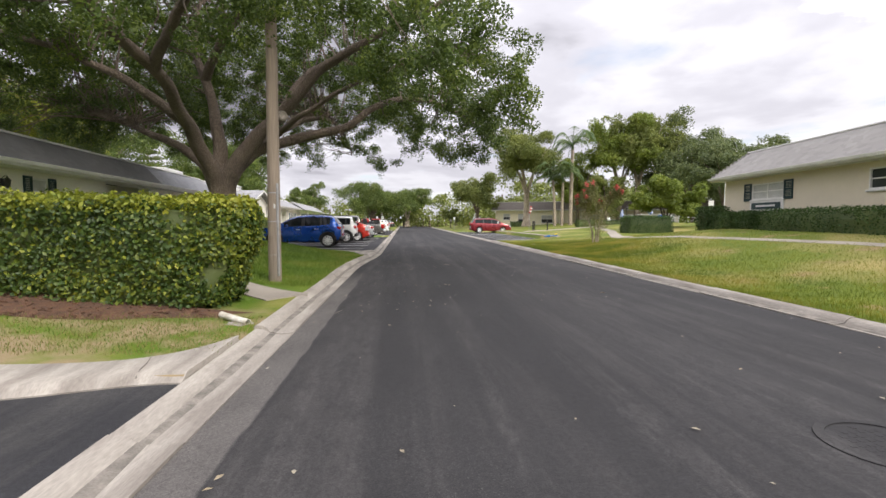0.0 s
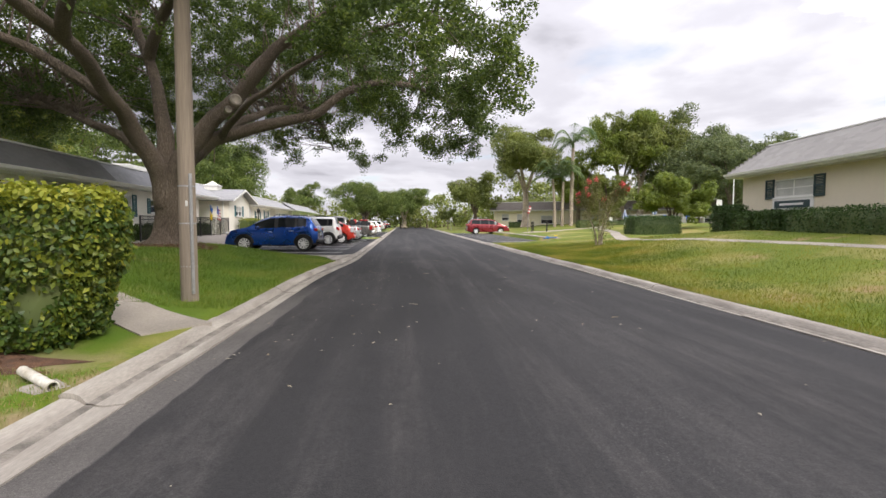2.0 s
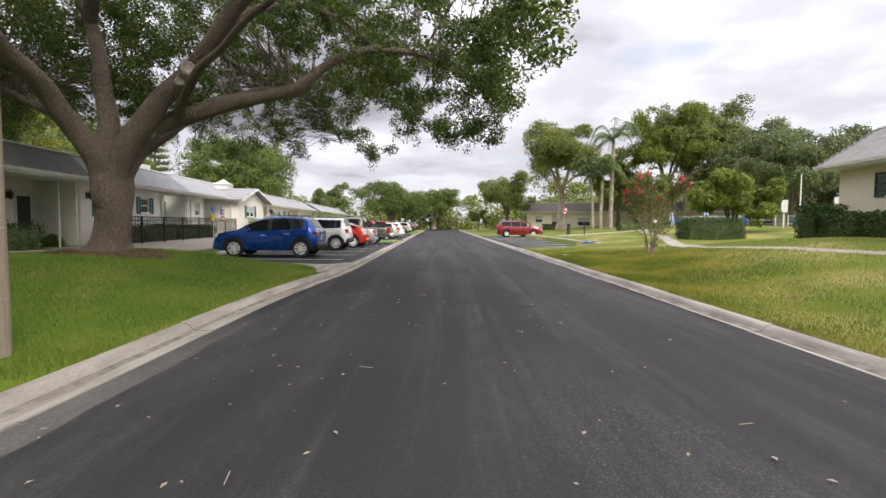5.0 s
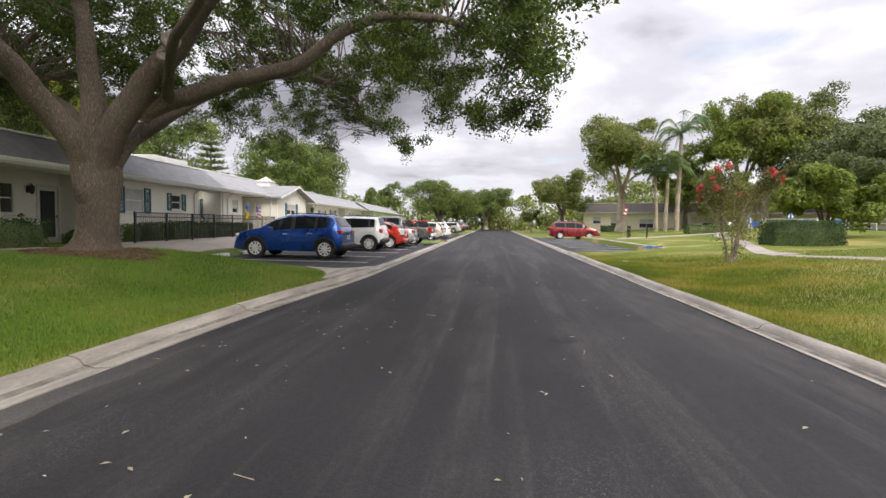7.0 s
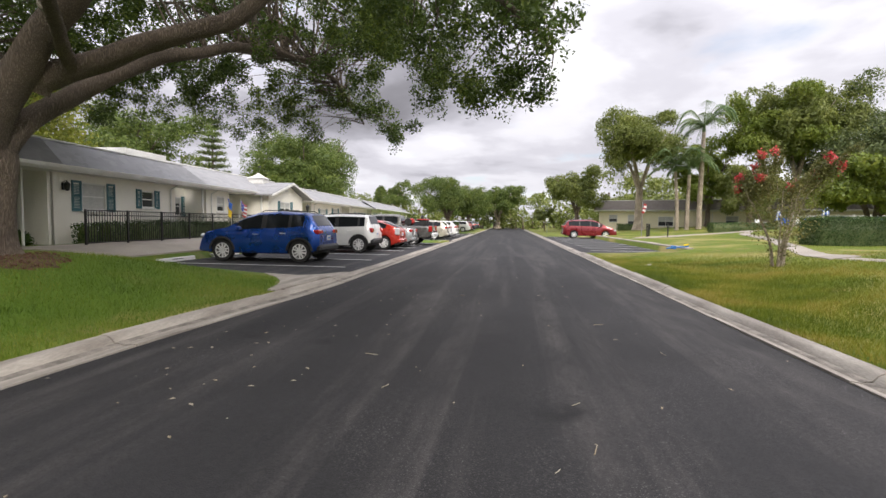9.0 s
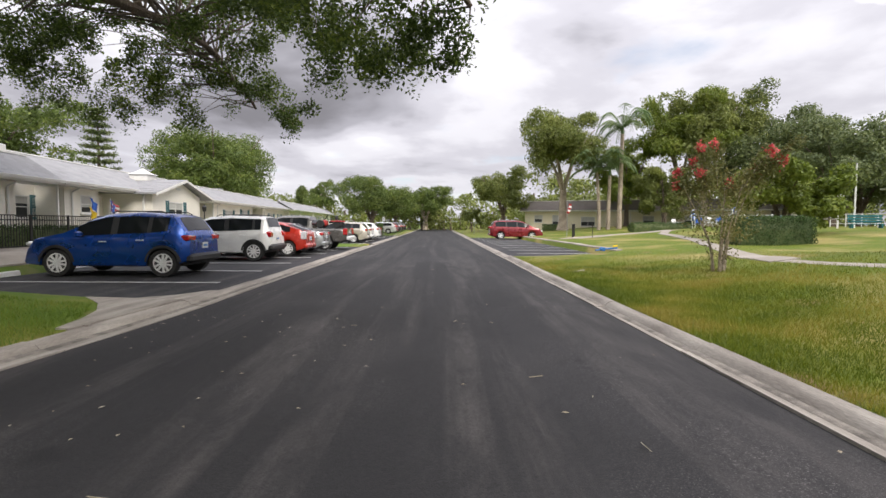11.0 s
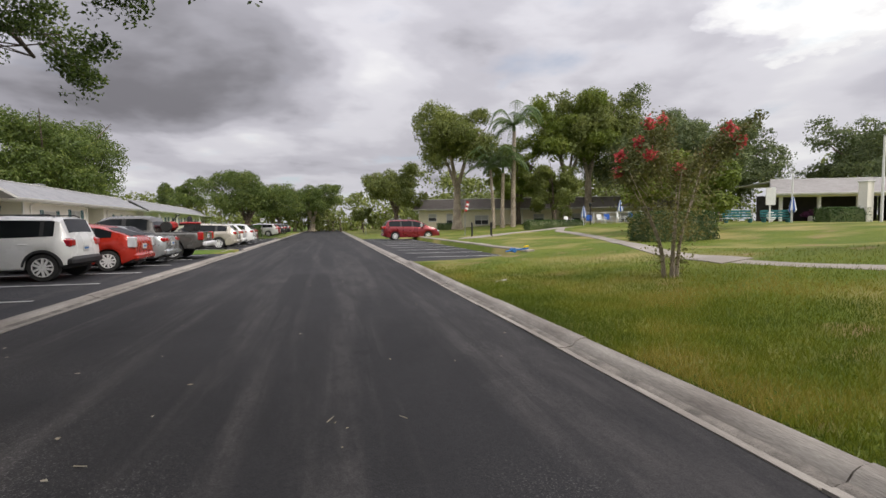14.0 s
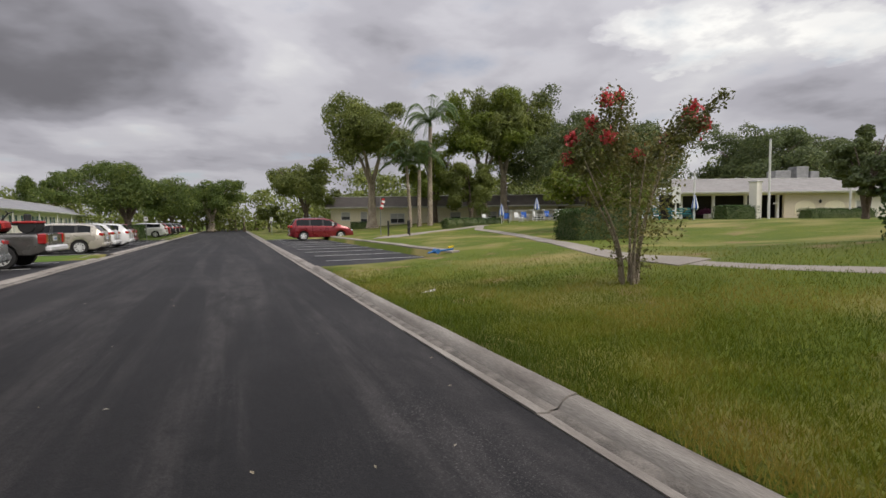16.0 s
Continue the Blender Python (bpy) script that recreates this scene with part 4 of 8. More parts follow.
    part("weather_vane", Mesh().tube([(19.9, -0.7, 4.55), (19.9, -0.7, 5.1)], [0.012, 0.008], 5, F.m).box((19.9, -0.7, 5.0), (0.5, 0.015, 0.03), F.m).box((20.1, -0.7, 5.06), (0.2, 0.012, 0.12), F.m), M_IRON, cu)
    # bays beyond the gable
    opens = [(24.25, 24.95, 1.72, 2.46), (30.6, 32.4, 1.65, 2.45), (34.6, 36.3, 1.6, 2.6), (43.3, 45.0, 1.6, 2.42)]
    F.wall(22.6, 25.5, 0, 0, zt, opens[:1], M_STUCCO)
    F.wall(25.5, 28.2, -1.2, 0, zt, [(26.0, 26.9, FL, 2.45)], M_STUCCO)
    F.door(26.0, 26.9, FL, 2.45, -1.2, M_BLIND)
    F.end_wall(25.5, -1.3, 0, 0, zt, M_STUCCO)
    F.end_wall(28.2, -1.3, 0, 0, zt, M_STUCCO)
    F.post(28.0, 0.1, 0.4, zt)
    F.wall(28.2, 37.6, 0, 0, zt, opens[1:3], M_STUCCO)
    F.wall(37.6, 41.0, -1.2, 0, zt, [(39.0, 39.9, FL, 2.45)], M_STUCCO)
    F.door(39.0, 39.9, FL, 2.45, -1.2, M_DKGREEN)
    F.end_wall(37.6, -1.3, 0, 0, zt, M_STUCCO)
    F.end_wall(41.0, -1.3, 0, 0, zt, M_STUCCO)
    F.wall(41.0, 50.0, 0, 0, zt, opens[3:] + [(47.0, 48.2, 1.6, 2.42)], M_STUCCO)
    for i, o in enumerate(opens + [(47.0, 48.2, 1.6, 2.42)]):
        F.window(*o, 0, M_TEAL if i else None, 0.5, 2 if o[1] - o[0] > 1.3 else 1, 0.35)
    for u in (29.0, 37.2, 41.5, 49.6):
        F.downspout(u, 0, 0.4, zt)
    # roofs, section by section
    # near section: darker copy, oak shade and weathering put into its colour
    F.mansard(-34.5, 2.98, 0.62, EV, TP - 0.02, 0.75, 9.5, M_SHINGLE_OAKSHADE)
    F.mansard(3.0, 11.4, 0.60, EV, TP - 0.03, 0.75, 9.5, M_SHINGLE, hip1=0.9)
    F.mansard(11.42, 25.4, 0.62, EV, 4.38, 2.6, 9.5, M_SHINGLE, hip0=0.4, courses=11)
    F.mansard(25.42, 50.4, 0.62, EV - 0.05, 4.2, 2.0, 9.5, M_SHINGLE, hip1=0.3, courses=11)
    part("roof_box", F.box(8.4, 11.2, -3.4, -1.4, 3.8, 4.55, 0.02), M_TRIM, root, "white parapet box on the flat roof")
    part("back_wall", F.box(-34, 50.0, -9.0, -8.8, 0, 3.9), M_STUCCO, root)
    # floor and backing sheet behind the windows, coloured dark as unlit rooms
    part("room_floor", F.box(-34, 50.0, -8.8, -0.25, 0.3, 0.4), M_ROOMSHADE, root)
    part("shade_backing", F.box(-34, 50.0, -2.6, -2.5, 0.4, 3.6), M_ROOMSHADE, root)
    part("vent_pipe", Mesh().tube([(29, -2.4, 4.0), (29, -2.4, 4.55)], [0.09, 0.09], 8, F.m).tube([(33, -2.6, 4.0), (33, -2.6, 4.5)], [0.12, 0.12], 8, F.m).box((37.5, -3.2, 4.4), (0.9, 0.9, 0.5), F.m), M_GALV, root)
    return F


FB = left_building()


def left_building_far():
    """Further row, stepped along the street."""
    for n, (u0, u1, v) in enumerate(((50.95, 78.0, 0.35), (79.05, 106.0, -0.2))):
        root = thing("apartment_building", "further single-storey cream apartment row with pale grey roof", "building")
        F = Front(root, (-12.2, 25.0), (-0.07, 1.0), (1, 0))
        ws, u = [], u0 + 1.5
        while u < u1 - 3:
            ws.append((u, u + 1.4, 1.5, 2.45))
            u += 3.7
        F.wall(u0, u1, v, 0, EV, ws, M_STUCCO)
        for w in ws:
            F.window(*w, v, M_TEAL, 0.4, 2)
        F.end_wall(u0 + 0.11, v - 8, v - 0.23, 0, EV, M_STUCCO)
        # sheet close behind the windows, room shade in its colour
        part("back_wall", F.box(u0, u1, v - 2.6, v - 2.4, 0, 3.5), M_ROOMSHADE, root)
        F.mansard(u0 - 0.5, u1 + 0.5, v + 0.62, EV - 0.06, 4.15, 1.8, 9, M_SHINGLE, hip0=0.1, hip1=0.2)
        for k in (4, 13, 21):
            F.post(u0 + k, v + 0.5, 0.3, EV)


left_building_far()


def right_building():
    root = thing("office_building", "beige stucco bungalow with taupe shingled roof and dark green shutters", "building")
    F = Front(root, (15.43, 23.74), (0.1, 1.0), (-1, 0))
    F.wall(-22, 2.55, 0, 0.6, 3.55, [(-1.62, 0.45, 2.42, 3.12), (-7.9, -5.55, 2.5, 3.2), (-14.5, -12.5, 2.5, 3.2)], M_STUCCO2)
    F.window(-1.62, 0.45, 2.42, 3.12, 0, M_DKGREEN, 0.9, 2, 0.5)
    F.window(-7.9, -5.55, 2.5, 3.2, 0, None, 0.0, 2)
    F.window(-14.5, -12.5, 2.5, 3.2, 0, None, 0.4, 2)
    F.end_wall(2.44, -9, -0.23, 0.6, 3.6, M_STUCCO2)
    part("back_wall", F.box(-22, 2.5, -9.2, -9, 0.6, 3.6), M_STUCCO2, root)
    # added backing sheet, dark colour in place of room shade
    part("shade_backing", F.box(-22, 2.3, -2.2, -2.1, 0.6, 3.5), M_ROOMSHADE, root)
    F.mansard(-22.6, 3.0, 0.5, 3.50, 4.70, 1.15, 9.6, M_SHINGLE2, hip1=1.1, courses=10)
    m = Mesh()
    for i in range(10):
        f0, f1 = i / 10, (i + 1) / 10
        za, zb = 3.6 + 1.1 * f0, 3.6 + 1.1 * f1
        m.box((3.0 - 1.1 * (f0 + f1) / 2 - 0.06, -4.75, (za + zb) / 2), (0.24, 10.4 - 2.3 * f0, zb - za + 0.02), F.m)
    part("roof_end", m, M_SHINGLE2, root, "hipped end of the shingled roof")
    pl = part("name_board", F.box(-1.66, 0.5, 0.0, 0.05, 1.92, 2.36, 0.01), M_TRIM, root, "white framed dark green name board")
    part("panel", F.box(-1.52, 0.36, 0.051, 0.065, 2.0, 2.28), M_DKGREEN, pl)
    part("lettering_bar", F.box(-1.2, 0.05, 0.066, 0.07, 2.1, 2.18), M_TRIM, pl)
    part("roof_vent", F.box(-6.2, -5.2, -1.4, -0.9, 4.78, 4.95, 0.03), M_GALV, root)
    return F


FR = right_building()


def far_house():
    root = thing("bungalow", "yellow-cream bungalow with a dark brown mansard roof", "house")
    F = Front(root, (15.88, 86.46), (1.0, -0.464), (-0.2, -1))
    zt, g = 3.35, 0.6
    ws = [(1.4, 2.6, 1.7, 2.75), (4.0, 4.9, 1.0, 2.75), (8.0, 9.9, 1.2, 2.5), (16.0, 17.4, 1.5, 2.6), (21.0, 22.2, 1.5, 2.6), (27, 28.5, 1.4, 2.6), (32, 33.5, 1.4, 2.6)]
    F.wall(0, 13, 0, g, zt, ws[:3], M_STUCCO3)
    F.wall(13, 36, -0.4, g, zt, ws[3:], M_STUCCO3)
    for i, w in enumerate(ws):
        F.window(*w, 0 if i < 3 else -0.4, None, 0.5, 2 if i in (2, 5) else 1)
    F.end_wall(0.11, -12, -0.23, g, zt, M_STUCCO3)
    # sheet just behind the front, painted dark for the shaded rooms
    part("back_wall", F.box(0.5, 36, -3, -2.8, g, zt), M_ROOMSHADE, root)
    F.mansard(-0.6, 36.6, 0.6, zt - 0.05, 4.75, 0.9, 12, M_SHINGLE3, hip0=0.8, courses=7)
    m = Mesh()
    for i in range(7):
        f0, f1 = i / 7, (i + 1) / 7
        m.box((-0.6 + 0.8 * (f0 + f1) / 2 + 0.05, -5.6, 3.4 + 1.35 * (f0 + f1) / 2), (0.25, 12.4 - 1.6 * f0, 1.35 / 7 + 0.02), F.m)
    part("roof_end", m, M_SHINGLE3, root)
    part("roof_unit", F.box(17, 18.2, -4, -3, 4.7, 5.4, 0.03), M_GALV, root, "grey air conditioning unit")
    for u in (6.0, 14.5):
        F.post(u, 0.3, g, zt)


far_house()


def clubhouse():
    root = thing("clubhouse", "low cream clubhouse with an open porch and pale shingled roof", "building")
    F = Front(root, (41.41, 53.42), (1.0, -0.42), (-0.42, -1))
    g, zt = 1.1, 3.7
    for u in (0.2, 3.2, 6.2, 9.2):
        F.post(u, 0, g, zt, 0.22)
    part("porch_beam", F.box(-0.3, 9.6, -0.12, 0.12, 3.45, zt), M_STUCCO, root)
    # shade under the porch roof is painted into this wall's colour
    part("porch_wall", F.box(-0.3, 9.6, -3.2, -3.0, g, zt), M_ROOMSHADE, root)
    part("porch_floor", F.box(-0.3, 9.6, -3.0, 0.4, g - 0.1, g + 0.08), M_WALK, root)
    F.wall(9.6, 16.2, 0.3, g, zt, [], M_STUCCO2)
    for u in (10.6, 13.4):
        a = Mesh()
        pts = [(u, 0.306, 1.7)] + [(u + 0.95 - 0.95 * math.cos(math.pi * i / 10), 0.306, 2.3 + 0.6 * math.sin(math.pi * i / 10)) for i in range(11)] + [(u + 1.9, 0.306, 1.7)]
        a.loft([[(p[0], 0.302, p[2]) for p in pts], [(p[0], 0.34, p[2]) for p in pts]], F.m)
        part("blind_arch", a, M_STUCCO3, root, "blind arched panel")
    F.lantern(12.9, 0.3, 2.8)
    F.end_wall(16.1, -8, 0.05, g, zt, M_STUCCO)
    F.wall(16.2, 30, -1.5, g, zt, [(18, 19.5, 1.8, 2.9), (21, 22, g, 3.0)], M_STUCCO)
    F.window(18, 19.5, 1.8, 2.9, -1.5, None, 0.4, 2)
    F.door(21, 22, g, 3.0, -1.5, M_TRIM)
    # dark-coloured backing, standing for the shade indoors
    part("back_wall", F.box(9.8, 30, -3.2, -3.0, g, zt), M_ROOMSHADE, root)
    F.mansard(-1.0, 17.0, 0.9, zt - 0.05, 5.2, 4.2, 12, M_SHINGLE2, hip0=2.0, courses=12)
    F.mansard(17.02, 31.0, -0.9, zt - 0.1, 5.0, 3.8, 10, M_SHINGLE2, hip1=2.0, courses=12)
    for u, w, h in ((12.0, 1.6, 0.9), (14.2, 1.2, 1.3), (15.6, 0.9, 0.8)):
        part("roof_unit", F.box(u, u + w, -5.5, -4.2, 5.1, 5.2 + h, 0.03), M_GALV, root, "grey rooftop air conditioning unit")
    part("wall_lamp", F.box(8.7, 9.0, 0.13, 0.2, 2.6, 2.75), M_WHITE, root)


clubhouse()

# ---- vegetation ----


def smooth_path(pts, n=6):
    """Rounded line through control points (Catmull-Rom)."""
    p = [np.array(q, float) for q in pts]
    p = [2 * p[0] - p[1]] + p + [2 * p[-1] - p[-2]]
    out = []
    for i in range(1, len(p) - 2):
        for k in range(n):
            t = k / n
            out.append(0.5 * (2 * p[i] + (p[i + 1] - p[i - 1]) * t + (2 * p[i - 1] - 5 * p[i] + 4 * p[i + 1] - p[i + 2]) * t * t + (3 * p[i] - p[i - 1] - 3 * p[i + 1] + p[i + 2]) * t ** 3))
    out.append(p[-2])
    return out


def taper(r0, r1, n, flare=0.0):
    return [r0 + (r1 - r0) * (i / (n - 1)) ** 0.8 + flare * max(0, 1 - 3.2 * i / (n - 1)) ** 2 for i in range(n)]


def cluster_leaves(centres, per, spread, size, droop=0.35, flat=0.75):
    """Leaves gathered round twig ends."""
    n = len(centres) * per
    c = np.repeat(np.asarray(centres), per, 0)
    off = unit(rng.normal(size=(n, 3))) * (rng.random((n, 1)) ** 0.4) * spread * 1.9
    off[:, 2] = off[:, 2] * flat - rng.random(n) * spread * droop
    nr = unit(rng.normal(size=(n, 3)) * 0.8 + np.array([0, 0, 0.7]))
    return leaf_cards(c + off, nr, size * rng.uniform(0.65, 1.35, n), 0.55)


def big_oak():
    root = thing("oak_tree", "large spreading live oak with furrowed bark and hanging leaf sprays", "tree")
    trunk = Mesh()
    tp = smooth_path([(-6.86, 21.65, 0.5), (-6.74, 21.62, 1.0), (-6.64, 21.58, 1.7), (-6.6, 21.54, 2.5), (-6.62, 21.5, 3.8)], 5)
    tr = [0.92, 0.76, 0.64, 0.55, 0.485, 0.445, 0.42, 0.40, 0.385, 0.375, 0.372, 0.38, 0.395, 0.415, 0.435, 0.44, 0.42, 0.37, 0.31, 0.22, 0.10]
    trunk.tube(tp, tr[: len(tp)], 32, wob=0.14)
    part("trunk", trunk, M_BARK, root, "thick grey-brown furrowed trunk", True)
    limbs = [
        ([(-6.65, 21.1, 2.7), (-6.85, 20.4, 3.7), (-6.9, 19.3, 4.6), (-6.7, 17.4, 5.4), (-7.0, 15.0, 6.2), (-7.8, 12.0, 7.2), (-9.0, 9.5, 7.8)], 0.36, 0.05),
        ([(-6.6, 21.3, 2.8), (-6.62, 21.35, 4.2), (-6.75, 21.4, 5.4), (-7.3, 21.6, 7.0), (-7.6, 22.3, 9.0), (-7.2, 23.0, 10.4)], 0.35, 0.05),
        ([(-6.3, 21.25, 2.7), (-5.6, 21.2, 3.85), (-4.65, 21.1, 4.95), (-3.5, 20.8, 6.05), (-2.3, 20.3, 6.9), (-0.6, 19.6, 7.6), (1.4, 19.0, 8.4), (3.2, 18.8, 8.7)], 0.37, 0.05),
        ([(-5.7, 21.5, 3.7), (-4.7, 21.7, 4.25), (-3.5, 21.8, 4.6), (-2.1, 22.0, 5.0), (-0.9, 22.2, 5.85), (0.6, 22.5, 6.2), (2.2, 23.1, 5.8), (3.5, 24.0, 4.9)], 0.25, 0.04),
        ([(-6.2, 21.6, 3.0), (-5.7, 22.8, 4.2), (-4.9, 24.8, 5.5), (-4.0, 27.5, 6.4), (-3.4, 30.4, 6.3), (-3.2, 33.0, 5.4)], 0.27, 0.04),
        ([(-6.9, 21.5, 2.9), (-7.9, 22.2, 3.9), (-9.6, 23.0, 4.7), (-12.0, 23.8, 5.6), (-14.5, 24.2, 6.2)], 0.28, 0.05),
        ([(-4.3, 21.05, 5.3), (-3.9, 21.6, 6.4), (-3.2, 22.8, 7.4), (-1.9, 24.6, 8.0), (-0.4, 26.8, 7.6)], 0.19, 0.04),
        ([(-6.8, 19.6, 4.4), (-8.0, 18.8, 5.4), (-9.8, 18.0, 6.2), (-12.2, 17.2, 6.8)], 0.2, 0.04),
        ([(-7.1, 21.5, 6.4), (-6.0, 20.4, 7.6), (-4.2, 18.8, 8.6), (-2.2, 16.8, 9.0), (-0.6, 15.0, 8.6)], 0.18, 0.04),
        ([(-5.0, 21.6, 4.1), (-4.0, 20.2, 4.6), (-2.4, 18.9, 5.2), (-0.6, 18.0, 5.9), (1.4, 17.4, 6.4)], 0.13, 0.03),
        ([(-6.7, 17.2, 5.5), (-5.2, 15.4, 6.4), (-3.2, 13.6, 7.2), (-1.4, 12.4, 7.4)], 0.16, 0.03),
    ]
    skel = []
    for pts, r0, r1 in limbs:
        if pts[0][2] < 3.1:
            # the great limbs rise out of the trunk
            pts = [(-6.52, 21.32, 1.9)] + [(pts[0][0], pts[0][1], 2.75)] + pts[1:]
        p = [q + np.array([-0.1, 0.25, 0.0]) for q in smooth_path(pts, 6)]
        for i in range(1, len(p)):
            p[i] = p[i] + np.array([noise.noise((*(p[i] * 0.8),)) * 0.16, noise.noise((*(p[i] * 0.8 + 9),)) * 0.16, noise.noise((*(p[i] * 0.8 + 5),)) * 0.12])
        rr = taper(r0, r1, len(p))
        part("limb", Mesh().tube(p, rr, 14 if r0 > 0.2 else 10, wob=0.10), M_BARK, root, "", True)
        skel += [(q, r) for q, r in zip(p[4:], rr[4:])]
    sp = np.array([q for q, _ in skel])
    sr = np.array([r for _, r in skel])
    # twig ends fill a low umbrella, thinner where the noise says
    ends = []
    r_ = random.Random(4)
    while len(ends) < 3900:
        a, q = r_.uniform(0, 2 * math.pi), math.sqrt(r_.uniform(0.01, 1))
        ca, sa = math.cos(a), math.sin(a)
        R = (9.3 if ca > 0 else 9.0) * abs(ca) ** 2 + (11.6 if sa > 0 else 12.0) * abs(sa) ** 2 + 0.8 * math.exp(-(((a - 0.42) / 0.16) ** 2)) + 1.0 * math.exp(-(((a - 5.85) / 0.26) ** 2))
        R *= 1 + 0.05 * math.sin(5 * a + 1) + 0.05 * math.sin(11 * a)
        x, y = -6.3 + R * q * ca, 21.4 + R * q * sa
        low = 5.9 - 1.9 * q ** 3 + 1.0 * noise.noise((x * 0.35, y * 0.35, 2)) + 0.75 * ease(24.5, 28.5, y)
        top = 5.6 + 6.4 * math.sqrt(max(0, 1 - q * q * 0.86))
        if q > 0.94:
            top = min(top, 8.0)
        z = low + (top - low) * r_.random() ** 1.2
        # foliage gathers in sprays, with open air between them and round the limbs
        g = 0.55 * noise.noise((x * 0.55, y * 0.55, z * 0.8)) + 0.75 * noise.noise((x * 1.25 + 7, y * 1.25, z * 1.7))
        if g < 0.12 - 0.17 * ease(22.5, 27.0, y) + 0.05 * r_.random() - 0.07 * ease(-4.0, -8.0, x):
            continue
        if q < 0.62 and z < low + 1.5 and x > -8 and r_.random() < 0.75:
            continue
        ends.append((x, y, z))
    ends = np.array(ends)
    twigs = Mesh()
    for i in range(0, len(ends), 4):
        e = ends[i]
        d = np.linalg.norm(sp - e, axis=1)
        k = int(np.argmin(d + (sp[:, 2] > e[2] + 1.5) * 0.5 + rng.uniform(0, 1.3, len(d))))
        if d[k] > 5.5:
            continue
        s = sp[k]
        mid = (s + e) / 2 + np.array([0, 0, 0.10 * d[k]]) + rng.normal(size=3) * 0.12
        mid2 = e * 0.72 + s * 0.28 + np.array([0, 0, 0.08 * d[k]]) + rng.normal(size=3) * 0.1
        r0 = min(sr[k] * 0.4, 0.012 + 0.008 * d[k])
        twigs.tube([s, mid, mid2, e], [r0, r0 * 0.7, r0 * 0.45, 0.006], 5, caps=False)
    part("branchlet", twigs, M_BARK, root, "", True, "stuff")
    # hanging sprays below the outer ends
    rad = np.hypot(ends[:, 0] + 6.2, ends[:, 1] - 21.2)
    outer = ends[(rad > 6.0) & (ends[:, 2] < 6.2)]
    hang = np.concatenate([outer + np.array([0, 0, -dz]) + rng.normal(size=outer.shape) * 0.12 for dz in (0.2, 0.42)])
    hang = hang[rng.random(len(hang)) < 0.45]
    v1, f1 = cluster_leaves(ends, 112, 0.165, 0.094)
    v2, f2 = cluster_leaves(hang, 24, 0.11, 0.075, 0.8)
    big_mesh("crown", np.concatenate([v1, v2]), np.concatenate([f1, f2 + len(v1)]), M_OAKLEAF, root)["label"] = "dense small dark green leaves with gaps of sky"
    for x, y, z, s in ((-4.25, 20.72, 5.02, 0.17), (-4.5, 20.8, 4.75, 0.11)):
        d = Vector((0.55, -0.8, 0.1)).normalized()
        m = Matrix.Translation(Vector((x, y, z)) - d * 0.07) @ d.to_track_quat("Z", "Y").to_matrix().to_4x4()
        part("pruning_scar", Mesh().lathe([(s * 0.6, -0.25), (s * 1.1, -0.05), (s, 0.02), (s * 0.75, 0.04), (s * 0.6, 0.02), (0.01, 0.015)], 14, m), M_SCAR, root, "pale healed pruning scar", True)


big_oak()


def crown_points(blobs, n):
    """Leaf places on the skins of many uneven clumps."""
    w = np.array([b[3] ** 2 for b in blobs])
    k = rng.choice(len(blobs), n, p=w / w.sum())
    b = np.array(blobs)[k]
    d = unit(rng.normal(size=(n, 3)))
    d[:, 2] = np.where(d[:, 2] < -0.6, -d[:, 2] * 0.8, d[:, 2])
    r = b[:, 3] * (0.70 + 0.38 * rng.random(n)) * (1 + 0.22 * np.sin(d[:, 0] * 7 + b[:, 0]) * np.cos(d[:, 1] * 6 + b[:, 2] * 2))
    return b[:, :3] + d * r[:, None] * np.array([1, 1, 0.86]), unit(d + rng.normal(size=(n, 3)) * 0.55)


